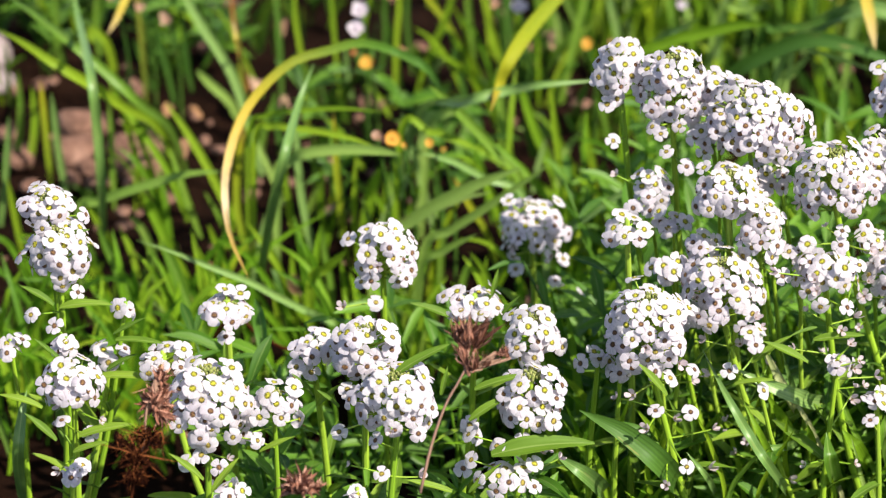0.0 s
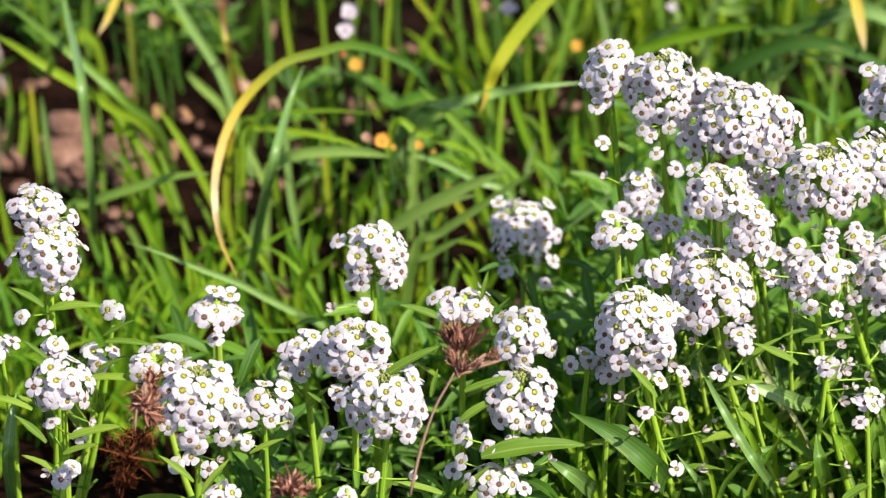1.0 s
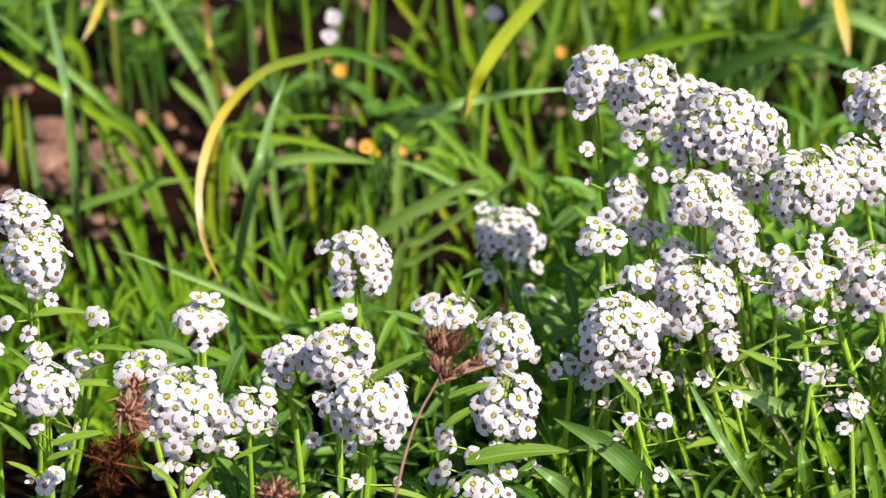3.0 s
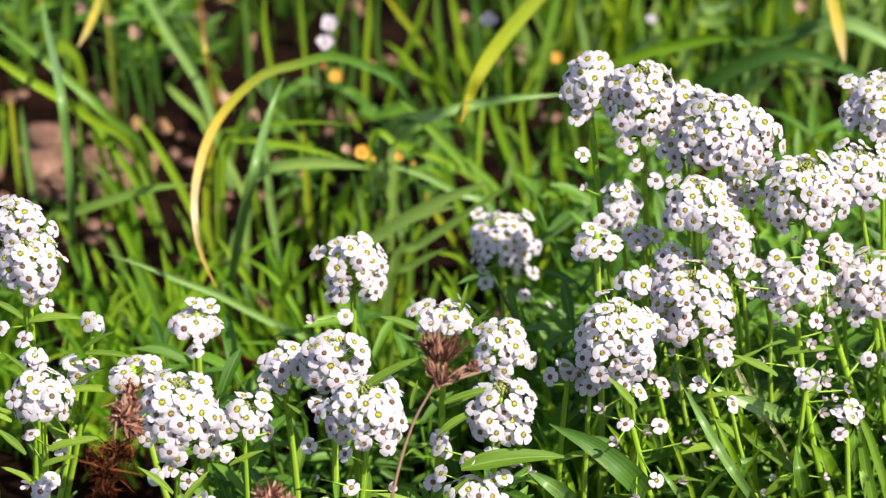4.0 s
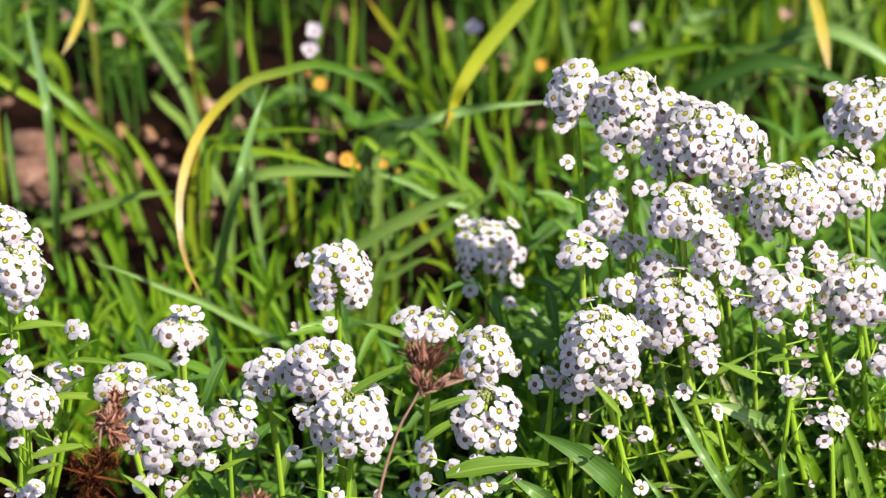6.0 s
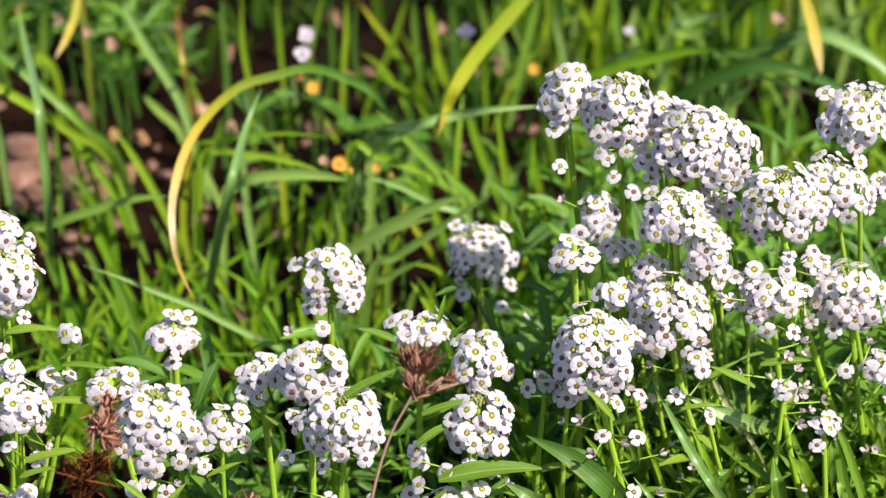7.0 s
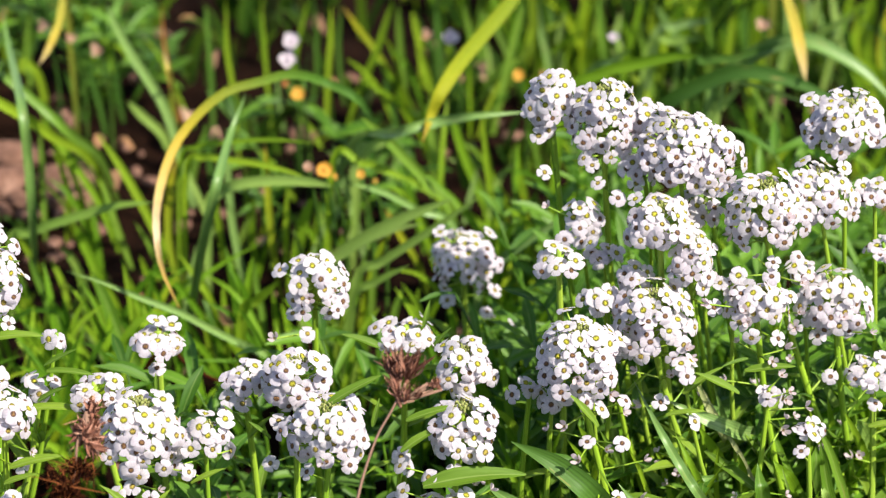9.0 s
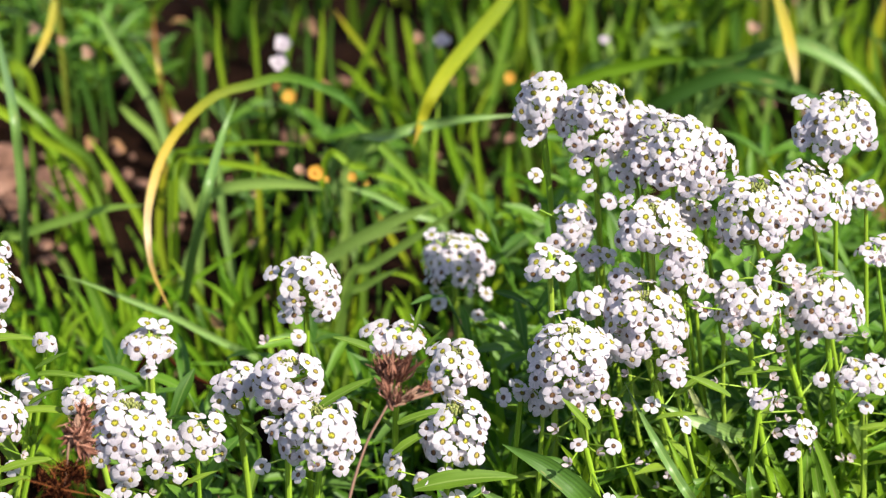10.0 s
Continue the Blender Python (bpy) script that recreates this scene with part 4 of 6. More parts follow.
strap([(0.0280, 1.2598, -0.0040), (0.0241, 1.2592, 0.0135), (0.0222, 1.2587, 0.0297), (0.0214, 1.2582, 0.0480)], 0.0044, GRASS, 0.6, True)
strap([(0.0456, 1.2549, -0.0040), (0.0384, 1.2533, 0.0140), (0.0332, 1.2517, 0.0294), (0.0295, 1.2501, 0.0434)], 0.0036, GRASS_LIME, -0.2, True)
strap([(0.0519, 1.1942, -0.0040), (0.0468, 1.1917, 0.0188), (0.0428, 1.1891, 0.0412), (0.0403, 1.1866, 0.0609), (0.0392, 1.1841, 0.0758)], 0.0026, GRASS_LIME, -0.3)
strap([(0.0439, 1.2357, -0.0040), (0.0456, 1.2360, 0.0141), (0.0479, 1.2363, 0.0229), (0.0527, 1.2366, 0.0291)], 0.0030, GRASS_PALE, -0.3)
strap([(0.0511, 1.2216, -0.0040), (0.0532, 1.2191, 0.0167), (0.0535, 1.2166, 0.0323), (0.0514, 1.2141, 0.0465)], 0.0021, GRASS_DEEP_SHADE, 0.3)
strap([(0.0497, 1.2124, -0.0040), (0.0452, 1.2128, 0.0103), (0.0408, 1.2133, 0.0208)], 0.0029, GRASS_LIME, -0.3)
strap([(0.0340, 1.1120, -0.0040), (0.0366, 1.1060, 0.0477), (0.0432, 1.1020, 0.0576), (0.0526, 1.0980, 0.0678), (0.0657, 1.0940, 0.0791)], 0.0034, GRASS_BLUE, -0.1, True)
strap([(0.0349, 1.2500, -0.0040), (0.0369, 1.2504, 0.0069), (0.0398, 1.2508, 0.0202)], 0.0024, GRASS_BLUE, -0.1)
strap([(-0.0788, 1.1094, -0.0040), (-0.0848, 1.1080, 0.0147), (-0.0896, 1.1067, 0.0272), (-0.0938, 1.1054, 0.0414), (-0.0976, 1.1041, 0.0521)], 0.0045, GRASS, 0.0, True)
strap([(-0.1069, 1.1380, -0.0040), (-0.1113, 1.1366, 0.0107), (-0.1158, 1.1353, 0.0230), (-0.1193, 1.1339, 0.0329), (-0.1226, 1.1325, 0.0449)], 0.0033, GRASS, 0.6, True)
strap([(-0.0967, 1.1380, -0.0040), (-0.1006, 1.1348, 0.0071), (-0.1047, 1.1316, 0.0158), (-0.1076, 1.1285, 0.0226)], 0.0032, GRASS_PALE, 0.6, True)
strap([(-0.0518, 1.1380, -0.0040), (-0.0556, 1.1385, 0.0097), (-0.0594, 1.1390, 0.0233), (-0.0643, 1.1395, 0.0322), (-0.0701, 1.1400, 0.0410)], 0.0026, GRASS_LIME, 0.0)
strap([(-0.0525, 1.1463, -0.0040), (-0.0534, 1.1474, 0.0071), (-0.0543, 1.1485, 0.0147), (-0.0547, 1.1495, 0.0245)], 0.0023, GRASS_LIME, -0.2)
strap([(-0.0478, 1.1421, -0.0040), (-0.0489, 1.1421, 0.0077), (-0.0499, 1.1421, 0.0170), (-0.0507, 1.1421, 0.0308)], 0.0022, GRASS_LIME, 0.3)
strap([(-0.0710, 1.1634, -0.0040), (-0.0675, 1.1615, 0.0158), (-0.0645, 1.1597, 0.0342)], 0.0023, GRASS_BLUE, -0.1)
strap([(-0.0796, 1.1808, -0.0040), (-0.0825, 1.1766, 0.0089), (-0.0860, 1.1725, 0.0229)], 0.0023, GRASS_LIME, 0.2, True)
strap([(-0.0310, 1.0920, -0.0040), (-0.0338, 1.0860, 0.0252), (-0.0414, 1.0820, 0.0337), (-0.0470, 1.0780, 0.0390), (-0.0563, 1.0740, 0.0467), (-0.0655, 1.0700, 0.0546), (-0.0783, 1.0660, 0.0625), (-0.0910, 1.0620, 0.0707), (-0.1018, 1.0580, 0.0768)], 0.0024, GRASS_BLUE, 0.5)
strap([(-0.0475, 1.1120, -0.0040), (-0.0460, 1.1060, 0.0343), (-0.0409, 1.1020, 0.0421), (-0.0328, 1.0980, 0.0520)], 0.0036, GRASS_LIME, -0.4, True)
strap([(-0.0116, 1.1120, -0.0040), (-0.0086, 1.1060, 0.0388), (0.0003, 1.1020, 0.0494), (0.0119, 1.0980, 0.0581)], 0.0029, GRASS_PALE, 0.3)
strap([(-0.0184, 1.1634, -0.0040), (-0.0190, 1.1643, 0.0097), (-0.0201, 1.1652, 0.0232), (-0.0213, 1.1662, 0.0343)], 0.0023, GRASS_LIME, 0.6)
strap([(-0.0094, 1.1505, -0.0040), (-0.0105, 1.1492, 0.0132), (-0.0119, 1.1478, 0.0301)], 0.0026, GRASS, 0.4, True)
strap([(-0.0028, 1.1463, -0.0040), (-0.0011, 1.1432, 0.0141), (-0.0003, 1.1401, 0.0295), (0.0017, 1.1371, 0.0426)], 0.0026, GRASS, 0.3)
strap([(-0.0132, 1.1591, -0.0040), (-0.0147, 1.1573, 0.0134), (-0.0150, 1.1555, 0.0260)], 0.0024, GRASS_LIME, 0.6)
strap([(-0.0256, 1.1591, -0.0040), (-0.0275, 1.1580, 0.0084), (-0.0315, 1.1569, 0.0230)], 0.0023, GRASS_LIME, -0.2)
strap([(-0.0399, 1.1506, -0.0040), (-0.0407, 1.1512, 0.0097), (-0.0426, 1.1517, 0.0211), (-0.0435, 1.1523, 0.0323)], 0.0024, GRASS, 0.4)
strap([(-0.0346, 1.1463, -0.0040), (-0.0354, 1.1431, 0.0118), (-0.0367, 1.1400, 0.0274)], 0.0022, GRASS_LIME, 0.1)
strap([(0.0055, 1.1505, -0.0040), (0.0071, 1.1511, 0.0098), (0.0105, 1.1516, 0.0211)], 0.0026, GRASS, 0.5)
strap([(0.0157, 1.1463, -0.0040), (0.0146, 1.1477, 0.0093), (0.0160, 1.1491, 0.0225)], 0.0023, GRASS_LIME, 0.5)
strap([(-0.0576, 1.1297, -0.0040), (-0.0590, 1.1237, 0.0132), (-0.0604, 1.1178, 0.0279)], 0.0020, GRASS_LIME, 0.5)
strap([(-0.0738, 1.1297, -0.0040), (-0.0740, 1.1241, 0.0153), (-0.0764, 1.1185, 0.0275)], 0.0022, GRASS, -0.2)
strap([(-0.0895, 1.1548, -0.0040), (-0.0931, 1.1530, 0.0111), (-0.0967, 1.1513, 0.0225)], 0.0025, GRASS_LIME, 0.1)
strap([(-0.0859, 1.1634, -0.0040), (-0.0876, 1.1636, 0.0100), (-0.0914, 1.1638, 0.0205)], 0.0023, GRASS_LIME, -0.4, True)
strap([(-0.1046, 1.1634, -0.0040), (-0.1058, 1.1584, 0.0105), (-0.1068, 1.1534, 0.0271)], 0.0023, GRASS, -0.4, True)
strap([(-0.1132, 1.1808, -0.0040), (-0.1160, 1.1826, 0.0069), (-0.1200, 1.1844, 0.0155)], 0.0021, GRASS_LIME, -0.4)
strap([(-0.1299, 1.1808, -0.0040), (-0.1322, 1.1789, 0.0113), (-0.1356, 1.1769, 0.0241)], 0.0023, GRASS_LIME, -0.1)
strap([(-0.1233, 1.1634, -0.0040), (-0.1264, 1.1602, 0.0119), (-0.1286, 1.1570, 0.0252)], 0.0023, GRASS, 0.2)
strap([(-0.1393, 1.2032, -0.0040), (-0.1402, 1.2001, 0.0073), (-0.1418, 1.1970, 0.0208)], 0.0023, GRASS_LIME, -0.1)
strap([(0.0622, 1.2032, -0.0040), (0.0585, 1.1982, 0.0107), (0.0549, 1.1932, 0.0251)], 0.0027, GRASS_LIME, 0.4)
strap([(0.0674, 1.1987, -0.0040), (0.0624, 1.1957, 0.0215), (0.0599, 1.1928, 0.0371)], 0.0025, GRASS, -0.3, True)
strap([(0.0601, 1.2598, -0.0040), (0.0574, 1.2568, 0.0123), (0.0555, 1.2537, 0.0260)], 0.0024, GRASS_LIME, 0.4)
strap([(0.0666, 1.2846, -0.0040), (0.0639, 1.2816, 0.0124), (0.0602, 1.2787, 0.0237)], 0.0025, GRASS, 0.2)
strap([(0.0533, 1.1633, -0.0040), (0.0499, 1.1608, 0.0115), (0.0475, 1.1583, 0.0246)], 0.0023, GRASS_LIME, 0.1)
strap([(0.0592, 1.1548, -0.0040), (0.0558, 1.1544, 0.0103), (0.0535, 1.1540, 0.0222)], 0.0026, GRASS, 0.3)
strap([(0.0388, 1.1634, -0.0040), (0.0375, 1.1610, 0.0114), (0.0393, 1.1587, 0.0243)], 0.0023, GRASS_LIME, 0.1)
strap([(0.1023, 1.3529, -0.0040), (0.1038, 1.3526, 0.0193), (0.1078, 1.3523, 0.0397), (0.1087, 1.3520, 0.0474)], 0.0026, GRASS_LIME, 0.0, True)
strap([(0.1163, 1.3529, -0.0040), (0.1130, 1.3503, 0.0178), (0.1076, 1.3477, 0.0367)], 0.0030, GRASS, 0.6)
strap([(0.1242, 1.3640, -0.0040), (0.1266, 1.3620, 0.0202), (0.1201, 1.3600, 0.0338), (0.1150, 1.3580, 0.0423)], 0.0030, GRASS_BLUE, 0.4)
strap([(0.1379, 1.3585, -0.0040), (0.1387, 1.3545, 0.0235), (0.1352, 1.3506, 0.0455)], 0.0028, GRASS, -0.4)
strap([(0.1459, 1.3696, -0.0040), (0.1483, 1.3701, 0.0217), (0.1493, 1.3706, 0.0368)], 0.0030, GRASS_LIME, 0.6)
strap([(0.1364, 1.3695, -0.0040), (0.1297, 1.3699, 0.0166), (0.1234, 1.3702, 0.0293)], 0.0030, GRASS, 0.4)
strap([(0.1588, 1.3808, -0.0040), (0.1557, 1.3793, 0.0175), (0.1532, 1.3778, 0.0336)], 0.0044, GRASS_DEEP_SHADE, -0.4, True)
strap([(0.1641, 1.3865, -0.0040), (0.1675, 1.3852, 0.0201), (0.1680, 1.3839, 0.0310)], 0.0031, GRASS_LIME, -0.3, True)
strap([(0.1972, 1.3421, -0.0040), (0.1937, 1.3423, 0.0240), (0.1907, 1.3425, 0.0466)], 0.0032, GRASS, -0.4, True)
strap([(0.2062, 1.3585, -0.0040), (0.2003, 1.3533, 0.0241), (0.1973, 1.3481, 0.0441)], 0.0051, GRASS_LIME, 0.6, True)
strap([(0.0133, 1.3694, -0.0040), (0.0109, 1.3648, 0.0188), (0.0096, 1.3602, 0.0412)], 0.0028, GRASS, 0.5, True)
strap([(0.0107, 1.3206, -0.0040), (0.0065, 1.3156, 0.0186), (0.0033, 1.3105, 0.0359)], 0.0029, GRASS_DEEP_SHADE, 0.3)
strap([(0.0178, 1.3419, -0.0040), (0.0119, 1.3426, 0.0085), (0.0073, 1.3433, 0.0171)], 0.0030, GRASS_LIME, 0.2)
strap([(0.0285, 1.3583, -0.0040), (0.0271, 1.3587, 0.0216), (0.0251, 1.3591, 0.0417)], 0.0030, GRASS_DEEP_SHADE, 0.4, True)
strap([(0.0475, 1.3639, -0.0040), (0.0447, 1.3620, 0.0201), (0.0432, 1.3600, 0.0413)], 0.0030, GRASS, -0.4)
strap([(-0.0649, 1.3153, -0.0040), (-0.0654, 1.3153, 0.0262), (-0.0665, 1.3153, 0.0510), (-0.0669, 1.3153, 0.0608)], 0.0025, GRASS_DEEP_SHADE, -0.4)
strap([(-0.0265, 1.3473, -0.0040), (-0.0235, 1.3433, 0.0209), (-0.0241, 1.3393, 0.0503)], 0.0024, GRASS_DEEP_SHADE, 0.4)
strap([(-0.0126, 1.3583, -0.0040), (-0.0148, 1.3554, 0.0230), (-0.0135, 1.3526, 0.0445)], 0.0021, GRASS_DEEP_SHADE, -0.0)
strap([(-0.0365, 1.3258, -0.0040), (-0.0385, 1.3226, 0.0153), (-0.0394, 1.3194, 0.0293)], 0.0020, GRASS_BLUE, -0.4)
strap([(-0.0466, 1.3153, -0.0040), (-0.0486, 1.3133, 0.0121), (-0.0506, 1.3113, 0.0231)], 0.0017, GRASS_DEEP_SHADE, -0.0)
strap([(-0.0633, 1.2745, -0.0040), (-0.0651, 1.2745, 0.0159), (-0.0666, 1.2745, 0.0281)], 0.0026, GRASS_DEEP_SHADE, 0.3)
strap([(-0.0731, 1.2695, -0.0040), (-0.0693, 1.2696, 0.0158), (-0.0646, 1.2696, 0.0304)], 0.0026, GRASS, 0.1)
strap([(-0.0572, 1.2170, -0.0040), (-0.0589, 1.2148, 0.0140), (-0.0601, 1.2127, 0.0318)], 0.0023, GRASS_LIME, 0.6)
strap([(-0.0448, 1.2123, -0.0040), (-0.0458, 1.2075, 0.0154), (-0.0450, 1.2027, 0.0320)], 0.0023, GRASS_LIME, 0.4, True)
strap([(-0.0159, 1.2216, -0.0040), (-0.0190, 1.2229, 0.0171), (-0.0178, 1.2243, 0.0332)], 0.0028, GRASS_DEEP_SHADE, 0.0)
strap([(0.0014, 1.2170, -0.0040), (-0.0018, 1.2167, 0.0131), (-0.0040, 1.2165, 0.0275)], 0.0025, GRASS_DEEP_SHADE, -0.2)
strap([(0.0316, 1.2216, -0.0040), (0.0292, 1.2172, 0.0128), (0.0258, 1.2128, 0.0246)], 0.0023, GRASS, -0.1)
strap([(0.0148, 1.2696, -0.0040), (0.0135, 1.2654, 0.0178), (0.0123, 1.2613, 0.0345)], 0.0026, GRASS_DEEP_SHADE, 0.6)
strap([(-0.1580, 1.3581, -0.0040), (-0.1588, 1.3538, 0.0185), (-0.1584, 1.3496, 0.0432)], 0.0032, GRASS, 0.1, True)
strap([(-0.1654, 1.3860, -0.0040), (-0.1677, 1.3831, 0.0156), (-0.1702, 1.3801, 0.0298)], 0.0035, GRASS_LIME, -0.1)
strap([(-0.1421, 1.3636, -0.0040), (-0.1430, 1.3602, 0.0208), (-0.1407, 1.3568, 0.0413)], 0.0028, GRASS, -0.3)
strap([(-0.1150, 1.3804, -0.0040), (-0.1177, 1.3782, 0.0152), (-0.1192, 1.3759, 0.0329)], 0.0030, GRASS_LIME, 0.5)
strap([(-0.1094, 1.3861, -0.0040), (-0.1122, 1.3846, 0.0150), (-0.1139, 1.3830, 0.0311)], 0.0035, GRASS_LIME, 0.4)
strap([(-0.1233, 1.3804, -0.0040), (-0.1240, 1.3813, 0.0112), (-0.1210, 1.3821, 0.0289)], 0.0031, GRASS, 0.4)
strap([(-0.0915, 1.3861, -0.0040), (-0.0931, 1.3820, 0.0161), (-0.0947, 1.3779, 0.0334)], 0.0021, GRASS_DEEP_SHADE, 0.3)
strap([(-0.1631, 1.2695, -0.0040), (-0.1600, 1.2712, 0.0150), (-0.1604, 1.2728, 0.0313)], 0.0027, GRASS_LIME, -0.2)
strap([(-0.1686, 1.2695, -0.0040), (-0.1646, 1.2650, 0.0204), (-0.1639, 1.2605, 0.0444)], 0.0026, GRASS, -0.3)
strap([(-0.1690, 1.2216, -0.0040), (-0.1653, 1.2212, 0.0227), (-0.1630, 1.2209, 0.0443)], 0.0026, GRASS_BLUE, 0.6)
strap([(-0.1580, 1.1987, -0.0040), (-0.1597, 1.1947, 0.0148), (-0.1614, 1.1908, 0.0333)], 0.0025, GRASS_LIME, -0.1)
strap([(0.2131, 1.3208, -0.0040), (0.2060, 1.3182, 0.0301), (0.2017, 1.3156, 0.0560)], 0.0029, GRASS, -0.4)
strap([(0.2157, 1.3051, -0.0040), (0.2088, 1.2999, 0.0212), (0.1980, 1.2946, 0.0384)], 0.0029, GRASS_LIME, -0.1)
strap([(0.1851, 1.4038, -0.0040), (0.1847, 1.4007, 0.0185), (0.1825, 1.3975, 0.0302)], 0.0031, GRASS_BLUE, 0.3)
strap([(0.1307, 1.0170, -0.0040), (0.1166, 0.9782, 0.0200), (0.0965, 0.9045, 0.0820), (0.0897, 0.9072, 0.0920), (0.0831, 0.9130, 0.1020), (0.0782, 0.9503, 0.0970)], 0.0030, GRASS_BLUE, 0.1)
strap([(0.1204, 1.0028, -0.0040), (0.1103, 0.9723, 0.0300), (0.0959, 0.9173, 0.0820), (0.0886, 0.9182, 0.0970)], 0.0025, GRASS_LIME, 0.2)
strap([(0.1337, 1.0366, -0.0040), (0.1221, 1.0034, 0.0300), (0.1054, 0.9431, 0.0820), (0.1006, 0.9419, 0.0920), (0.0957, 0.9425, 0.1020)], 0.0025, STRAW, 0.2)
strap([(0.1412, 1.0109, -0.0040), (0.1281, 0.9836, 0.0520), (0.1094, 0.9394, 0.0850), (0.0986, 0.9355, 0.0920), (0.0874, 0.9376, 0.0970)], 0.0047, GRASS_BLUE, 0.1)
strap([(0.0922, 1.0094, -0.0040), (0.0821, 0.9748, 0.0200), (0.0677, 0.9095, 0.0770), (0.0539, 0.9072, 0.0920), (0.0400, 0.9130, 0.0970)], 0.0072, GRASS_DEEP_SHADE, 0.1)
strap([(0.0663, 1.0211, -0.0040), (0.0572, 0.9815, 0.0200), (0.0443, 0.9063, 0.0770), (0.0324, 0.9049, 0.0870)], 0.0055, GRASS_BLUE, 0.1)
strap([(0.1549, 1.0373, -0.0040), (0.1460, 0.9988, 0.0200), (0.1332, 0.9256, 0.0770), (0.1306, 0.9185, 0.0920)], 0.0059, GRASS, 0.1, True)
strap([(0.1394, 1.0180, -0.0040), (0.1296, 0.9815, 0.0200), (0.1156, 0.9127, 0.0770), (0.1134, 0.9171, 0.0870)], 0.0058, GRASS, 0.1)
strap([(0.1555, 1.0114, -0.0040), (0.1477, 0.9815, 0.0200), (0.1366, 0.9258, 0.0670), (0.1334, 0.9224, 0.0770)], 0.0038, GRASS_PALE, 0.1)
strap([(0.1133, 0.9975, 0.0100), (0.1060, 0.9616, 0.0450), (0.1030, 0.9322, 0.0770)], 0.0042, GRASS_LIME, 0.1)
strap([(0.1435, 1.0044, 0.0100), (0.1277, 0.9356, 0.0670), (0.1203, 0.9355, 0.0770)], 0.0045, GRASS_LIME, 0.1)
strap([(0.0601, 1.0009, 0.0100), (0.0538, 0.9582, 0.0450), (0.0494, 0.9273, 0.0720)], 0.0028, GRASS_LIME, 0.1)
strap([(0.0500, 0.9993, -0.0040), (0.0463, 0.9815, 0.0200), (0.0412, 0.9501, 0.0500), (0.0341, 0.9257, 0.0720)], 0.0031, GRASS_LIME, 0.1)
strap([(0.0973, 1.0171, -0.0040), (0.0898, 0.9815, 0.0200), (0.0791, 0.9144, 0.0720), (0.0720, 0.9141, 0.0820)], 0.0023, GRASS_BLUE, 0.1)
strap([(0.1363, 1.0573, -0.0040), (0.1231, 1.0142, 0.0300), (0.1042, 0.9339, 0.0720), (0.0923, 0.9256, 0.0770)], 0.0027, GRASS_BLUE, 0.1)
strap([(0.1758, 1.0498, -0.0040), (0.1656, 1.0142, 0.0300), (0.1510, 0.9489, 0.0770), (0.1461, 0.9420, 0.0870)], 0.0063, GRASS_PALE, 0.1, True)
strap([(-0.1388, 1.0147, -0.0040), (-0.1338, 0.9815, 0.0200), (-0.1266, 0.9192, 0.0750), (-0.1249, 0.9203, 0.0900), (-0.1238, 0.9283, 0.0950)], 0.0035, GRASS_BLUE, 0.1)
strap([(0.1216, 1.0085, 0.0110), (0.1068, 0.9487, 0.0670), (0.0960, 0.9287, 0.0939)], 0.0037, GRASS_LIME, 0.2)
strap([(0.1549, 1.0260, 0.0110), (0.1428, 0.9655, 0.0666), (0.1369, 0.9454, 0.0932)], 0.0033, GRASS_LIME, -0.3)
strap([(0.0425, 1.0069, 0.0110), (0.0328, 0.9475, 0.0686), (0.0237, 0.9271, 0.0972)], 0.0026, GRASS_LIME, 0.1)
strap([(0.0676, 0.9987, 0.0110), (0.0660, 0.9393, 0.0659), (0.0676, 0.9196, 0.0918)], 0.0027, GRASS_LIME, 0.4)
strap([(0.0841, 1.0048, 0.0110), (0.0773, 0.9448, 0.0649), (0.0738, 0.9254, 0.0897)], 0.0023, GRASS, 0.0)
strap([(0.1036, 1.0103, 0.0110), (0.0894, 0.9491, 0.0596), (0.0785, 0.9309, 0.0791)], 0.0027, GRASS_PALE, -0.4)
strap([(0.0893, 1.0165, 0.0110), (0.0777, 0.9549, 0.0591), (0.0691, 0.9368, 0.0782)], 0.0033, GRASS_LIME, -0.3)
strap([(0.1483, 1.0223, 0.0110), (0.1322, 0.9615, 0.0641), (0.1214, 0.9421, 0.0882)], 0.0019, GRASS, 0.4, True)
strap([(0.1669, 1.0412, 0.0110), (0.1486, 0.9791, 0.0624), (0.1362, 0.9600, 0.0848)], 0.0024, GRASS_BLUE, -0.3)
strap([(0.0809, 1.0057, 0.0110), (0.0678, 0.9458, 0.0653), (0.0568, 0.9262, 0.0905)], 0.0023, GRASS_LIME, -0.3)
strap([(0.1643, 1.0443, 0.0110), (0.1467, 0.9829, 0.0664), (0.1348, 0.9628, 0.0928)], 0.0030, GRASS_PALE, -0.3)
strap([(0.1233, 1.0055, 0.0110), (0.1135, 0.9451, 0.0623), (0.1087, 0.9263, 0.0847)], 0.0036, GRASS_LIME, 0.2)
strap([(0.0562, 1.0237, 0.0110), (0.0554, 0.9621, 0.0605), (0.0576, 0.9435, 0.0810)], 0.0026, GRASS_BLUE, 0.4)
strap([(0.1009, 1.0210, 0.0110), (0.0969, 0.9607, 0.0663), (0.0975, 0.9407, 0.0926)], 0.0030, GRASS_LIME, -0.3)
strap([(0.1122, 1.0367, 0.0110), (0.1027, 0.9761, 0.0684), (0.0973, 0.9555, 0.0967)], 0.0026, GRASS_BLUE, 0.3)
strap([(0.0880, 1.0063, 0.0110), (0.0760, 0.9466, 0.0667), (0.0667, 0.9267, 0.0935)], 0.0023, GRASS, 0.4)
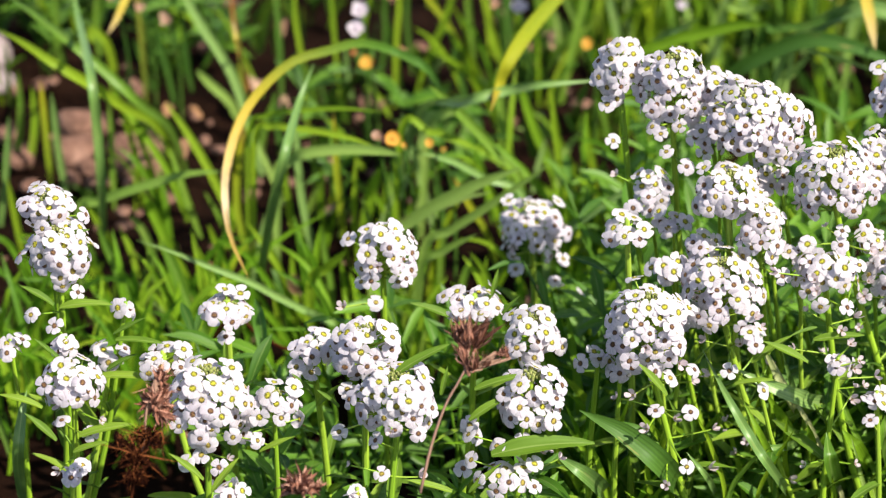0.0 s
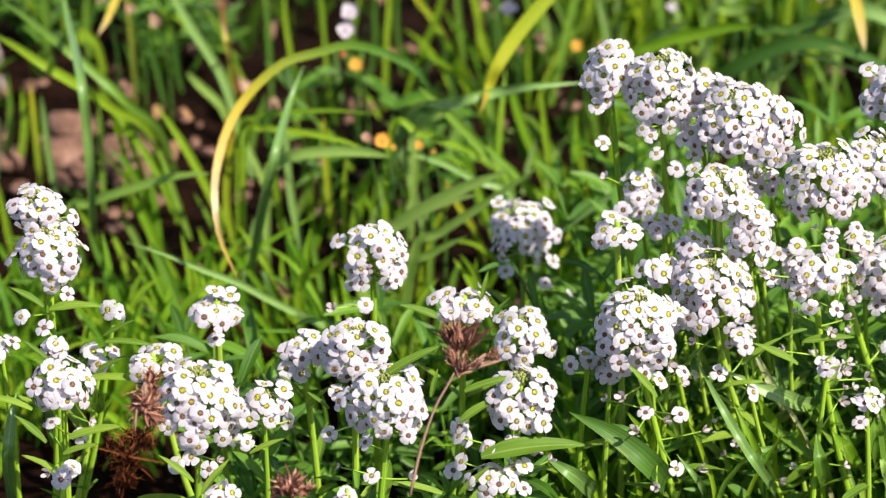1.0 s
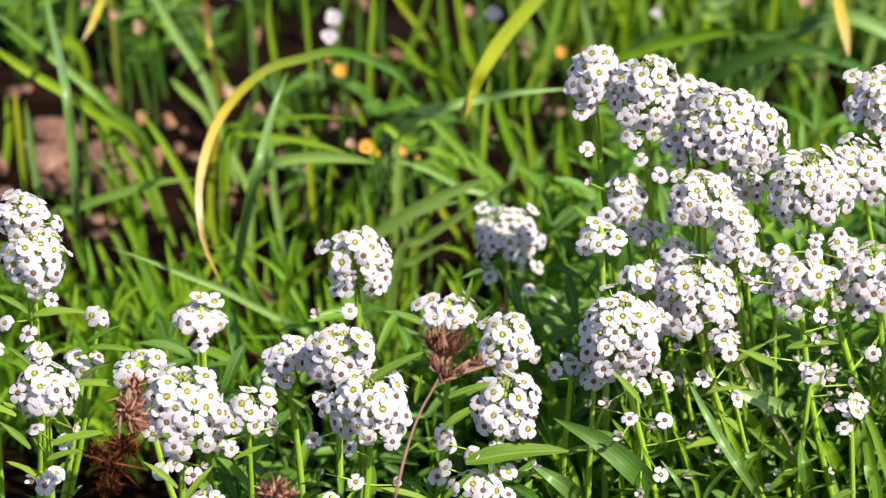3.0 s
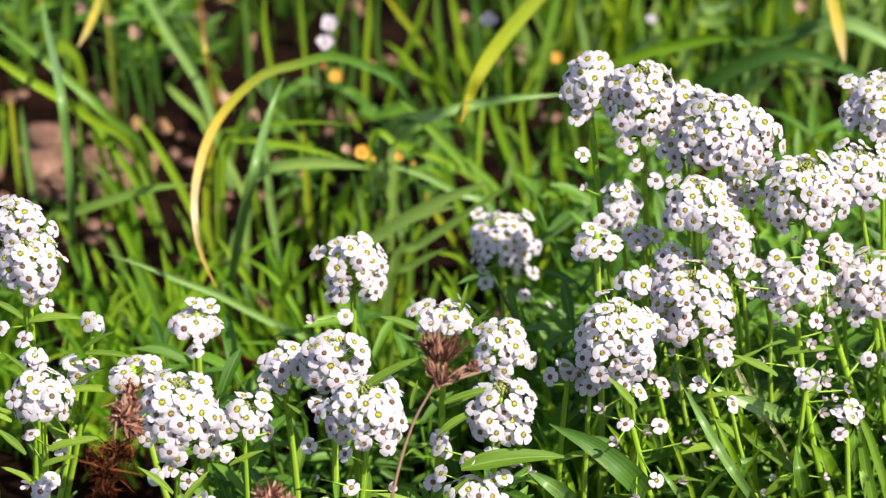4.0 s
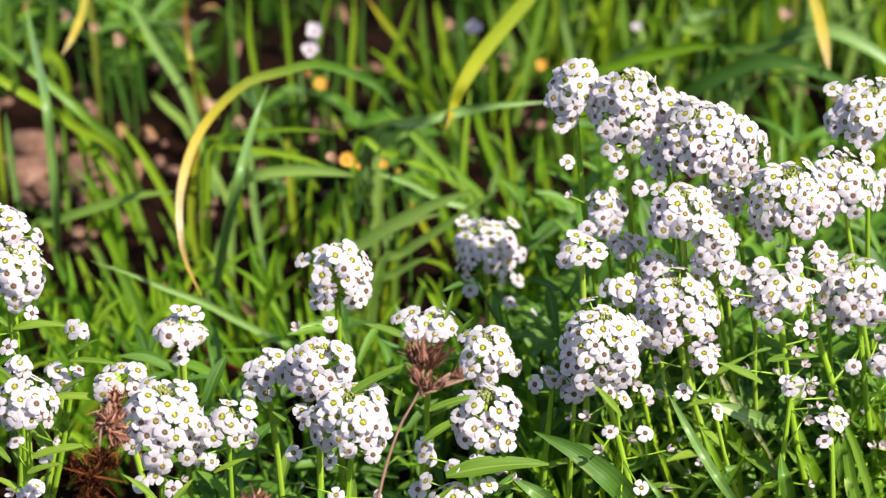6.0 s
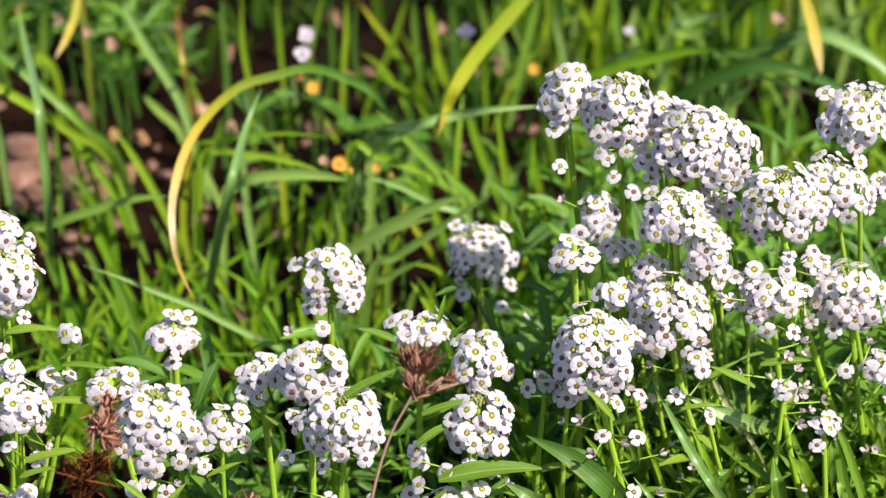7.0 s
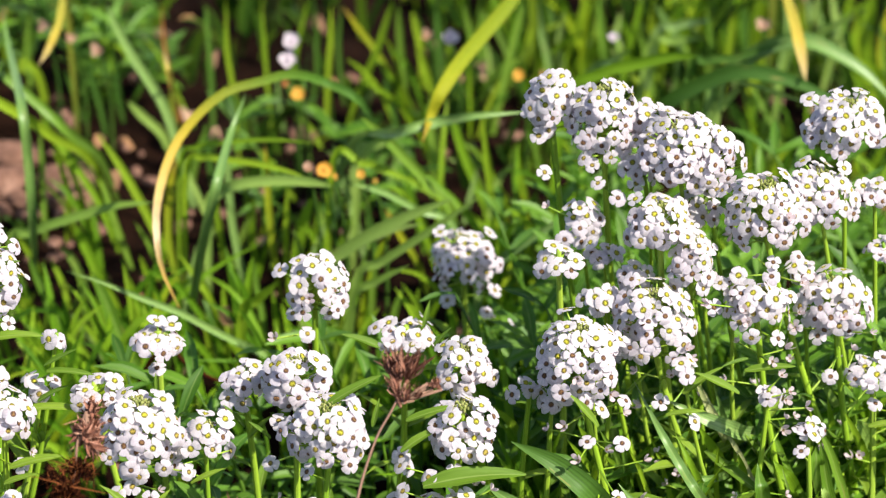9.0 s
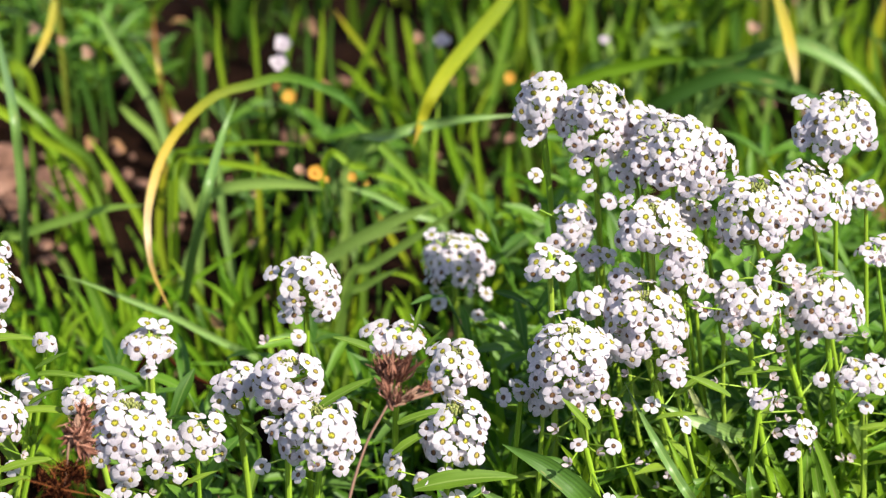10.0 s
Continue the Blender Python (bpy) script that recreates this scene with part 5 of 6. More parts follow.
strap([(0.1676, 1.0097, 0.0110), (0.1510, 0.9502, 0.0686), (0.1403, 0.9298, 0.0971)], 0.0032, GRASS_LIME, 0.0)
strap([(0.0851, 1.0319, 0.0110), (0.0762, 0.9701, 0.0619), (0.0705, 0.9512, 0.0838)], 0.0034, GRASS_PALE, -0.1)
strap([(0.1535, 1.0111, 0.0110), (0.1388, 0.9516, 0.0688), (0.1296, 0.9311, 0.0975)], 0.0031, GRASS_LIME, -0.2)
strap([(0.1537, 1.0314, 0.0110), (0.1458, 0.9692, 0.0598), (0.1449, 0.9507, 0.0796)], 0.0032, GRASS_BLUE, 0.1)
strap([(0.0812, 1.0178, 0.0110), (0.0699, 0.9578, 0.0677), (0.0610, 0.9375, 0.0953)], 0.0020, GRASS_LIME, 0.1)
strap([(0.0842, 1.0366, 0.0110), (0.0750, 0.9744, 0.0609), (0.0687, 0.9556, 0.0819)], 0.0024, GRASS_BLUE, -0.3)
strap([(0.1356, 1.0268, 0.0110), (0.1198, 0.9654, 0.0625), (0.1087, 0.9463, 0.0850)], 0.0034, GRASS_BLUE, -0.1, True)
strap([(0.1233, 1.0410, 0.0110), (0.1076, 0.9794, 0.0645), (0.0958, 0.9598, 0.0889)], 0.0023, GRASS, 0.3)
strap([(0.1464, 1.0134, 0.0110), (0.1350, 0.9526, 0.0627), (0.1294, 0.9337, 0.0854)], 0.0028, GRASS_PALE, 0.5)
strap([(0.1215, 1.0279, 0.0110), (0.1099, 0.9676, 0.0679), (0.1027, 0.9472, 0.0959)], 0.0023, GRASS_BLUE, 0.1)
strap([(0.1550, 1.0172, 0.0110), (0.1406, 0.9564, 0.0633), (0.1320, 0.9373, 0.0866)], 0.0030, GRASS_PALE, -0.1)
strap([(0.1644, 1.0385, 0.0110), (0.1564, 0.9758, 0.0592), (0.1560, 0.9574, 0.0785)], 0.0020, GRASS_LIME, 0.3, True)
strap([(0.1120, 1.0319, 0.0110), (0.1019, 0.9714, 0.0684), (0.0961, 0.9509, 0.0967)], 0.0026, GRASS_LIME, 0.2)
strap([(0.1039, 0.9962, 0.0110), (0.0962, 0.9366, 0.0642), (0.0926, 0.9174, 0.0884)], 0.0019, GRASS, 0.1)
strap([(0.0805, 1.0190, 0.0110), (0.0696, 0.9581, 0.0636), (0.0612, 0.9389, 0.0873)], 0.0038, GRASS_LIME, -0.4)


# ---- sweet alyssum ----
def flower_mesh(name, material, curl, gap, seed):
    """Four rounded petals round a throat, unit radius, facing +z."""
    r, s = random.Random(seed), Shape()
    rows_at = ((0.08, 0.12), (0.24, 0.26), (0.38, 0.39), (0.55, 0.52), (0.72, 0.60), (0.86, 0.555), (0.96, 0.41), (1.01, 0.20))
    for k in range(4):
        a = k * math.pi / 2 + r.uniform(-0.12, 0.12)
        tip = curl + r.uniform(-0.28, 0.12)
        long, wide = r.uniform(0.92, 1.06), r.uniform(0.9, 1.08) * gap
        roll = r.uniform(-0.16, 0.16)
        rows, uvs = [], []
        for q, w in rows_at:
            row, uvrow = [], []
            for c in (-1, -0.5, 0, 0.5, 1):
                x, y = q * long, c * w * wide
                z = 0.20 * math.sin(min(1, q * 2.0) * math.pi / 2) + tip * q * q + roll * y - 0.045 * c * c * q + 0.035 * (k % 2) + 0.012 * math.sin(7 * y + seed)
                row.append((x * math.cos(a) - y * math.sin(a), x * math.sin(a) + y * math.cos(a), z))
                uvrow.append(((c + 1) / 2, math.hypot(x, y)))
            rows.append(row)
            uvs.append(uvrow)
        s.grid(rows, uvs)
    return s.done(name, material)


def centre_mesh(name, material, size, seed):
    """Pistil and six anthers in the throat."""
    r, s = random.Random(seed), Shape()
    s.blob((0, 0, 0.10), Matrix.Diagonal((0.33 * size, 0.21 * size, 0.10)), 3, 9)
    for k in range(6):
        a = k * math.pi / 3 + r.uniform(-0.2, 0.2)
        q = 0.25 * size * r.uniform(0.85, 1.15)
        s.blob((q * math.cos(a), 0.75 * q * math.sin(a), 0.17), Matrix.Diagonal((0.085, 0.07, 0.08)), 2, 5)
    return s.done(name, material)


FRESH = [flower_mesh("flower", PETAL, c, g, i) for i, (c, g) in enumerate(((0.0, 1.0), (-0.10, 1.05), (0.10, 0.95), (-0.05, 1.0)))]
AGED = [flower_mesh("flower", PETAL_OLD, c, g, 10 + i) for i, (c, g) in enumerate(((-0.10, 0.95), (-0.2, 1.0), (0.05, 0.88), (-0.28, 0.95)))]
WILTED = [flower_mesh("flower", PETAL_DRY, c, g, 20 + i) for i, (c, g) in enumerate(((1.0, 0.85), (1.5, 0.75), (0.7, 0.7)))]
MIDDLE = [flower_mesh("flower", PETAL_MID, c, g, 30 + i) for i, (c, g) in enumerate(((-0.06, 0.98), (0.08, 0.92), (-0.18, 1.0)))]
EYES = [centre_mesh("centre", YOLK, 1.05, 1), centre_mesh("centre", YOLK, 0.92, 2)]
EYES_MID = [centre_mesh("centre", OCHRE, 0.98, 5), centre_mesh("centre", OCHRE, 0.82, 6)]
EYES_OLD = [centre_mesh("centre", BROWN, 0.9, 3), centre_mesh("centre", BROWN, 0.72, 4)]


def leaf_mesh(seed):
    """Narrow pointed leaf of unit length along +x, upper side +z."""
    r, s = random.Random(seed), Shape()
    bend, wide = r.uniform(-0.34, 0.05), r.uniform(0.078, 0.105)
    rows, uvs = [], []
    for i in range(10):
        q = i / 9
        w = wide * math.sin(math.pi * min(1, (0.06 + 0.94 * q) ** 0.85)) ** 0.8 + 0.006
        z = bend * q * q + 0.10 * q
        rows.append([(q, c * w, z + abs(c) * w * 0.45 + 0.012 * math.sin(9 * q + seed) * c) for c in (-1, -0.5, 0, 0.5, 1)])
        uvs.append([((c + 1) / 2, q) for c in (-1, -0.5, 0, 0.5, 1)])
    s.grid(rows, uvs)
    return s.done("leaf", LEAF)


LEAVES = [leaf_mesh(40 + i) for i in range(6)]
FLOWER = 0.00282


def pedicel_mesh():
    """Thin stalk of unit length along +z, slightly bowed."""
    s = Shape()
    rows, uvs = [], []
    for bow, wide, z in ((0, 0.8, 0), (0.8, 0.9, 0.35), (0.9, 1.0, 0.7), (0, 1.2, 1)):
        rows.append([(bow + wide * math.cos(k * 2 * math.pi / 5), wide * math.sin(k * 2 * math.pi / 5), z) for k in range(6)])
        uvs.append([(k / 5, z) for k in range(6)])
    s.grid(rows, uvs)
    return s.done("pedicel", STEM)


PEDICEL = pedicel_mesh()


def put_flower(parent, origin, at, normal, foot, age, r, size=1.0):
    """One flower with its eye, on a pedicel that rises from foot. age: 0 fresh, 1 aged or half aged, 2 wilted."""
    middle = age == 1 and r.random() < 0.4
    m = turned(Vector(at) - origin, normal, r.uniform(0, 6.3), FLOWER * size * (0.62 if age == 2 else 1.0) * r.uniform(0.9, 1.08))
    ob = part("flower", r.choice(MIDDLE if middle else (FRESH, AGED, WILTED)[age]), parent, m)
    if age < 2:
        part("centre", r.choice(EYES_MID if middle else (EYES, EYES_OLD)[age]), ob)
    under = Vector(at) - Vector(normal).normalized() * 0.0003
    way = Vector(foot) - under
    stalk = Matrix.Translation(under - origin) @ way.to_track_quat("Z", "Y").to_matrix().to_4x4() @ Matrix.Diagonal((0.0003, 0.0003, way.length, 1))
    part("pedicel", PEDICEL, ob, m.inverted() @ stalk)
    return ob


ALYSSUM_LABELS = {
    "dense": "white sweet alyssum, dense domed flower head on green stem",
    "small": "small white sweet alyssum head with few open flowers",
}


def alyssum(top, width, height, lean=(0.0, 0.0), strays=(), leaves=6, look_of="dense", seed=0, fronds=(), old=0.5, pods=0, stem=0.0011, bloom=1.0):
    """A flowering stalk: stem, pedicels, buds, flowers and leaves. top: middle of the flower head; lean: from there to the root."""
    r = random.Random(1000 + seed)
    c = Vector(top)
    root = Vector((c.x + lean[0], c.y + lean[1], -0.004))
    ob = thing("alyssum_stalk", root, ALYSSUM_LABELS[look_of], "flower", "sweet alyssum")
    a = max(0.0015, width / 2 - FLOWER * 0.6)
    b = max(0.0012, height / 2 - FLOWER * 0.4)
    knee = root.lerp(c, 0.55) + Vector((r.uniform(-0.003, 0.003) - 0.12 * lean[0], r.uniform(-0.002, 0.002), 0))
    line = curve_through([root, knee, c + Vector((0, 0, -b * 0.4)), c + Vector((0, 0, b * (0.7 if a > 0.006 else -0.25)))], 16)
    s = Shape()
    s.tube([p - root for p in line], [stem * (1.12 - (0.45 if a > 0.006 else 0.8) * i / 16) for i in range(17)], 8)
    axis = (line[-1] - line[-4]).normalized()
    # flowers spread evenly over the dome
    low = math.cos(1.65 + 0.6 * min(1.1, b / a))
    area = 2 * math.pi * a * (a + b) * 0.5 * (1 - low) * 1.05
    count = max(6 if look_of == "small" else 3, int(area / (FLOWER * bloom * 1.6) ** 2))
    spin = r.uniform(0, 6.3)
    for i in range(count):
        z = 0.97 - (0.97 - low) * (i + 0.5) / count
        th, ph = math.acos(z) + r.gauss(0, 0.05), spin + i * 2.39996 + r.gauss(0, 0.13)
        if (th < 0.40 * min(1.0, count / 45)) or (th > 1.9 and r.random() < 0.35):
            continue
        n = Vector((math.sin(th) * math.cos(ph) / a, math.sin(th) * math.sin(ph) / a, z / b)).normalized()
        at = c + Vector((a * math.sin(th) * math.cos(ph), a * math.sin(th) * math.sin(ph), b * z)) + n * r.gauss(-0.0004, 0.0014)
        age = 0 if th < 0.65 + r.uniform(0, 1.0) * (1.4 - old) else 1
        if th > 1.5 and r.random() < 0.06:
            age = 2
        facing = n * 0.8 + Vector((0.12, -0.40, 0.40)) + Vector((r.gauss(0, 0.28), r.gauss(0, 0.24), r.gauss(0, 0.18)))
        put_flower(ob, root, at, facing, c + Vector((0, 0, b * (z * 0.75 - 0.35))), age, r, bloom)
    for at, age in strays:
        at = Vector(at)
        k = min(range(17), key=lambda i: (line[i] - at - Vector((0, 0, -0.004))).length)
        out = at - line[k]
        facing = Vector((out.x, out.y * 0.3 - 0.006, abs(out.z) + 0.006)).normalized() + Vector((r.gauss(0, 0.2), r.gauss(0, 0.15) - 0.2, 0.2))
        put_flower(ob, root, at, facing, line[k], age, r, 0.95 * bloom)
    for i in range(pods):
        k = r.randint(5, 11)
        ph = r.uniform(0, 6.3)
        out = Vector((math.cos(ph), 0.7 * math.sin(ph) - 0.2, r.uniform(0.0, 0.6))).normalized() * r.uniform(0.007, 0.015)
        put_flower(ob, root, line[k] + out, out + Vector((0, 0, 0.004)), line[k], 2, r, r.uniform(0.7, 1.0))
    part("stem", s.done("stem", STEM), ob)
    if count > 14:
        buds = Shape()
        tip = c + Vector((0, 0, b))
        for i in range(30):
            q, ph = 0.0032 * math.sqrt(i / 30) * min(1.0, a / 0.008), i * 2.4
            p = tip + Vector((q * math.cos(ph), q * math.sin(ph), -0.0018 - q * q * 90 + r.gauss(0, 0.0003))) - root
            buds.blob(p, Matrix.Diagonal((0.00042, 0.00042, 0.0007)) * r.uniform(0.7, 1.4), 2, 6)
        tagged(part("budding_tip", buds.done("budding_tip", BUD), ob), "tight green and yellowish flower buds", kind="stuff")
    reach = max(0.02, c.z - b - 0.010)
    for i in range(leaves):
        q = 0.25 + 0.62 * (i + r.uniform(0, 0.8)) / max(1, leaves)
        p = root.lerp(Vector((c.x, c.y, reach)), q) + Vector((0, 0, 0))
        k = min(range(17), key=lambda j: abs(line[j].z - p.z))
        ph = spin + i * 2.39996
        n = r.uniform(0.012, 0.023)
        m = Matrix.Translation(line[k] - root) @ Matrix.Rotation(ph, 4, "Z") @ Matrix.Rotation(-r.uniform(0.1, 0.9), 4, "Y") @ Matrix.Rotation(r.uniform(-0.4, 0.4), 4, "X") @ Matrix.Diagonal((n, n, n, 1))
        part("leaf", r.choice(LEAVES), ob, m)
    for foot, tip in fronds:
        way = Vector(tip) - Vector(foot)
        ahead = way.normalized()
        up = (Vector((0.1, -0.45, 0.9)) - ahead * Vector((0.1, -0.45, 0.9)).dot(ahead)).normalized()
        side = up.cross(ahead)
        n = way.length
        m = Matrix((ahead, side, up)).transposed().to_4x4() @ Matrix.Diagonal((n, n * r.uniform(0.8, 1.0), n, 1))
        part("leaf", r.choice(LEAVES), ob, Matrix.Translation(Vector(foot) - root) @ m)
    return ob


alyssum((-0.1167, 0.9465, 0.1462), 0.0187, 0.0151, (0.0017, 0.0040), [((-0.1226, 0.9445, 0.1468), 1)], 3, "dense", 0, [((-0.1155, 0.9392, 0.1387), (-0.1052, 0.9389, 0.1445))])
alyssum((-0.1133, 0.9384, 0.1344), 0.0206, 0.0240, (-0.0069, 0.0040), [((-0.1212, 0.9286, 0.1202), 1), ((-0.1076, 0.9317, 0.1261), 1)], 7, "dense", 1, [((-0.1128, 0.9288, 0.1226), (-0.0981, 0.9275, 0.1265)), ((-0.1145, 0.9292, 0.1233), (-0.1233, 0.9297, 0.1306))])
alyssum((-0.0944, 0.9340, 0.1189), 0.0087, 0.0074, (-0.0290, 0.0040), [], 5, "small", 2, [((-0.0973, 0.9282, 0.1140), (-0.0875, 0.9279, 0.1197)), ((-0.0966, 0.9274, 0.1125), (-0.0825, 0.9249, 0.1139))])
alyssum((-0.1107, 0.9240, 0.1125), 0.0077, 0.0039, (-0.0017, 0.0040), [((-0.1140, 0.9249, 0.1185), 1)], 4, "small", 3, [((-0.1117, 0.9192, 0.1099), (-0.1197, 0.9198, 0.1172))])
alyssum((-0.0991, 0.9333, 0.1030), 0.0104, 0.0087, (-0.0250, 0.0000), [], 5, "small", 4, [((-0.0997, 0.9290, 0.1014), (-0.0910, 0.9288, 0.1073)), ((-0.1030, 0.9280, 0.0995), (-0.0852, 0.9259, 0.1018))])
alyssum((-0.1074, 0.9066, 0.1080), 0.0187, 0.0170, (-0.0016, 0.0000), [((-0.1023, 0.8988, 0.0974), 1), ((-0.1105, 0.9005, 0.1008), 1)], 8, "dense", 5, [((-0.1054, 0.8976, 0.0974), (-0.0904, 0.8971, 0.1028)), ((-0.1120, 0.8970, 0.0962), (-0.1206, 0.8982, 0.1050)), ((-0.1161, 0.9014, 0.1046), (-0.1280, 0.9013, 0.1107)), ((-0.1071, 0.8954, 0.0933), (-0.0970, 0.8944, 0.0978))], pods=4)
alyssum((-0.1065, 0.8845, 0.0920), 0.0081, 0.0045, (-0.0016, 0.0000), [], 6, "small", 6)
alyssum((-0.1278, 0.9294, 0.1090), 0.0074, 0.0055, (0.0000, 0.0040), [], 4, "small", 7)
alyssum((-0.0649, 0.9498, 0.1105), 0.0187, 0.0096, (0.0010, 0.0080), [((-0.0652, 0.9443, 0.1039), 1)], 5, "dense", 8, [((-0.0654, 0.9400, 0.0980), (-0.0653, 0.9399, 0.1042))], bloom=1.1)
alyssum((-0.0670, 0.8921, 0.1120), 0.0243, 0.0276, (0.0010, -0.0040), [((-0.0640, 0.8815, 0.0965), 1), ((-0.0709, 0.8853, 0.1036), 1), ((-0.0532, 0.8852, 0.1033), 1), ((-0.0734, 0.8821, 0.0976), 1), ((-0.0690, 0.8832, 0.0996), 1)], 6, "dense", 9, [((-0.0660, 0.8775, 0.0910), (-0.0586, 0.8795, 0.1011)), ((-0.0684, 0.8790, 0.0939), (-0.0779, 0.8802, 0.1025))], pods=4)
alyssum((-0.0486, 0.8957, 0.1080), 0.0150, 0.0158, (-0.0016, -0.0020), [((-0.0534, 0.8895, 0.1007), 1), ((-0.0572, 0.8903, 0.1021), 1)], 5, "dense", 10, [((-0.0526, 0.8871, 0.0984), (-0.0427, 0.8868, 0.1042))])
alyssum((-0.0611, 0.8829, 0.0880), 0.0114, 0.0048, (0.0000, 0.0000), [], 5, "small", 11)
alyssum((-0.0826, 0.9305, 0.1034), 0.0154, 0.0084, (0.0320, 0.0060), [], 3, "dense", 12)
alyssum((-0.0389, 0.9309, 0.1080), 0.0164, 0.0095, (0.0050, 0.0040), [((-0.0433, 0.9264, 0.1038), 1), ((-0.0442, 0.9247, 0.1006), 1), ((-0.0391, 0.9257, 0.1023), 1)], 6, "dense", 13, [((-0.0383, 0.9216, 0.0969), (-0.0440, 0.9222, 0.1043)), ((-0.0374, 0.9201, 0.0940), (-0.0307, 0.9206, 0.1014))])
alyssum((-0.0230, 0.9176, 0.1150), 0.0215, 0.0202, (0.0000, 0.0020), [((-0.0303, 0.9045, 0.0946), 1), ((-0.0279, 0.9103, 0.1055), 1), ((-0.0155, 0.9184, 0.1208), 0)], 6, "dense", 14, [((-0.0303, 0.9071, 0.1016), (-0.0368, 0.9068, 0.1075)), ((-0.0237, 0.9071, 0.1016), (-0.0138, 0.9068, 0.1075))])
alyssum((-0.0128, 0.8933, 0.1120), 0.0243, 0.0235, (-0.0032, -0.0040), [((-0.0192, 0.8861, 0.1027), 1), ((-0.0175, 0.8816, 0.0942), 1), ((-0.0071, 0.8871, 0.1044), 1)], 7, "dense", 15, [((-0.0136, 0.8942, 0.1201), (0.0013, 0.8959, 0.1295)), ((-0.0006, 0.8914, 0.1147), (0.0013, 0.8925, 0.1233))], pods=4)
alyssum((-0.0246, 0.8805, 0.0880), 0.0065, 0.0027, (0.0000, 0.0000), [], 4, "small", 16)
alyssum((-0.0182, 0.9672, 0.1200), 0.0209, 0.0236, (0.0017, 0.0080), [((-0.0204, 0.9585, 0.1079), 1), ((-0.0302, 0.9578, 0.1067), 2), ((-0.0247, 0.9614, 0.1134), 1)], 5, "dense", 17)
alyssum((0.0095, 0.9497, 0.1120), 0.0197, 0.0083, (0.0000, 0.0060), [], 8, "dense", 18, [((0.0027, 0.9453, 0.1102), (-0.0095, 0.9449, 0.1158)), ((0.0171, 0.9453, 0.1102), (0.0230, 0.9457, 0.1173)), ((0.0146, 0.9482, 0.1157), (0.0166, 0.9495, 0.1244)), ((0.0112, 0.9421, 0.1042), (0.0209, 0.9403, 0.1071))])
alyssum((0.0269, 0.9317, 0.1105), 0.0190, 0.0205, (-0.0017, 0.0040), [], 5, "dense", 19)
alyssum((0.0250, 0.8955, 0.1100), 0.0201, 0.0254, (-0.0097, -0.0020), [((0.0075, 0.8893, 0.1027), 1), ((0.0156, 0.8878, 0.0998), 1), ((0.0229, 0.8887, 0.1016), 1)], 9, "dense", 20, [((0.0091, 0.8945, 0.1147), (0.0233, 0.8944, 0.1207)), ((0.0075, 0.8904, 0.1068), (0.0195, 0.8920, 0.1162)), ((0.0139, 0.8857, 0.0981), (0.0422, 0.8863, 0.1055))], pods=5)
alyssum((0.0181, 0.8868, 0.0900), 0.0146, 0.0093, (-0.0033, 0.0000), [((0.0262, 0.8869, 0.0943), 0), ((0.0262, 0.8838, 0.0886), 1), ((0.0083, 0.8874, 0.0954), 1)], 7, "dense", 21, [((0.0075, 0.8822, 0.0877), (0.0168, 0.8836, 0.0967)), ((0.0026, 0.8823, 0.0880), (-0.0104, 0.8813, 0.0924))])
alyssum((0.0077, 0.9221, 0.0850), 0.0077, 0.0127, (0.0000, 0.0060), [((0.0060, 0.9149, 0.0757), 1)], 4, "small", 22)
alyssum((0.0289, 1.0406, 0.0898), 0.0234, 0.0225, (0.0073, 0.0100), [((0.0238, 1.0339, 0.0788), 1), ((0.0366, 1.0339, 0.0745), 1), ((0.0455, 1.0339, 0.0703), 1), ((0.0389, 1.0339, 0.0824), 1)], 5, "dense", 23, pods=4, bloom=0.96)
alyssum((0.0552, 0.9560, 0.1336), 0.0155, 0.0096, (0.0036, 0.0040), [], 5, "small", 24, bloom=0.96)
alyssum((0.0536, 0.9898, 0.1700), 0.0178, 0.0225, (0.0372, 0.0060), [((0.0514, 0.9785, 0.1527), 1), ((0.0497, 0.9837, 0.1624), 1)], 2, "dense", 25, bloom=0.96)
alyssum((0.0691, 0.9818, 0.1684), 0.0218, 0.0284, (0.0310, 0.0040), [((0.0655, 0.9732, 0.1576), 1), ((0.0672, 0.9707, 0.1528), 1), ((0.0732, 0.9686, 0.1489), 1), ((0.0630, 0.9742, 0.1595), 1)], 3, "dense", 26, bloom=0.96)
alyssum((0.0838, 0.9836, 0.1663), 0.0143, 0.0169, (0.0217, 0.0135), [], 2, "dense", 27, bloom=0.96, stem=0.0008)
alyssum((0.0914, 0.9701, 0.1634), 0.0254, 0.0254, (0.0341, 0.0057), [], 2, "dense", 28, bloom=0.96, stem=0.0008)
alyssum((0.0995, 0.9680, 0.1620), 0.0195, 0.0246, (0.0380, 0.0141), [], 2, "dense", 29, bloom=0.96, stem=0.0008)
alyssum((0.0812, 0.9775, 0.1560), 0.0154, 0.0154, (0.0317, 0.0172), [], 0, "dense", 30, bloom=0.96, stem=0.0009)
alyssum((0.0972, 0.9697, 0.1437), 0.0153, 0.0131, (0.0224, 0.0195), [], 0, "dense", 31, bloom=0.96, stem=0.0009)
alyssum((0.0847, 0.9513, 0.1484), 0.0218, 0.0204, (0.0208, 0.0040), [((0.0762, 0.9422, 0.1353), 1)], 3, "dense", 32, bloom=0.96)
alyssum((0.0940, 0.9464, 0.1368), 0.0155, 0.0273, (0.0113, 0.0087), [((0.1005, 0.9392, 0.1274), 1)], 4, "dense", 33, bloom=0.96, stem=0.0009)
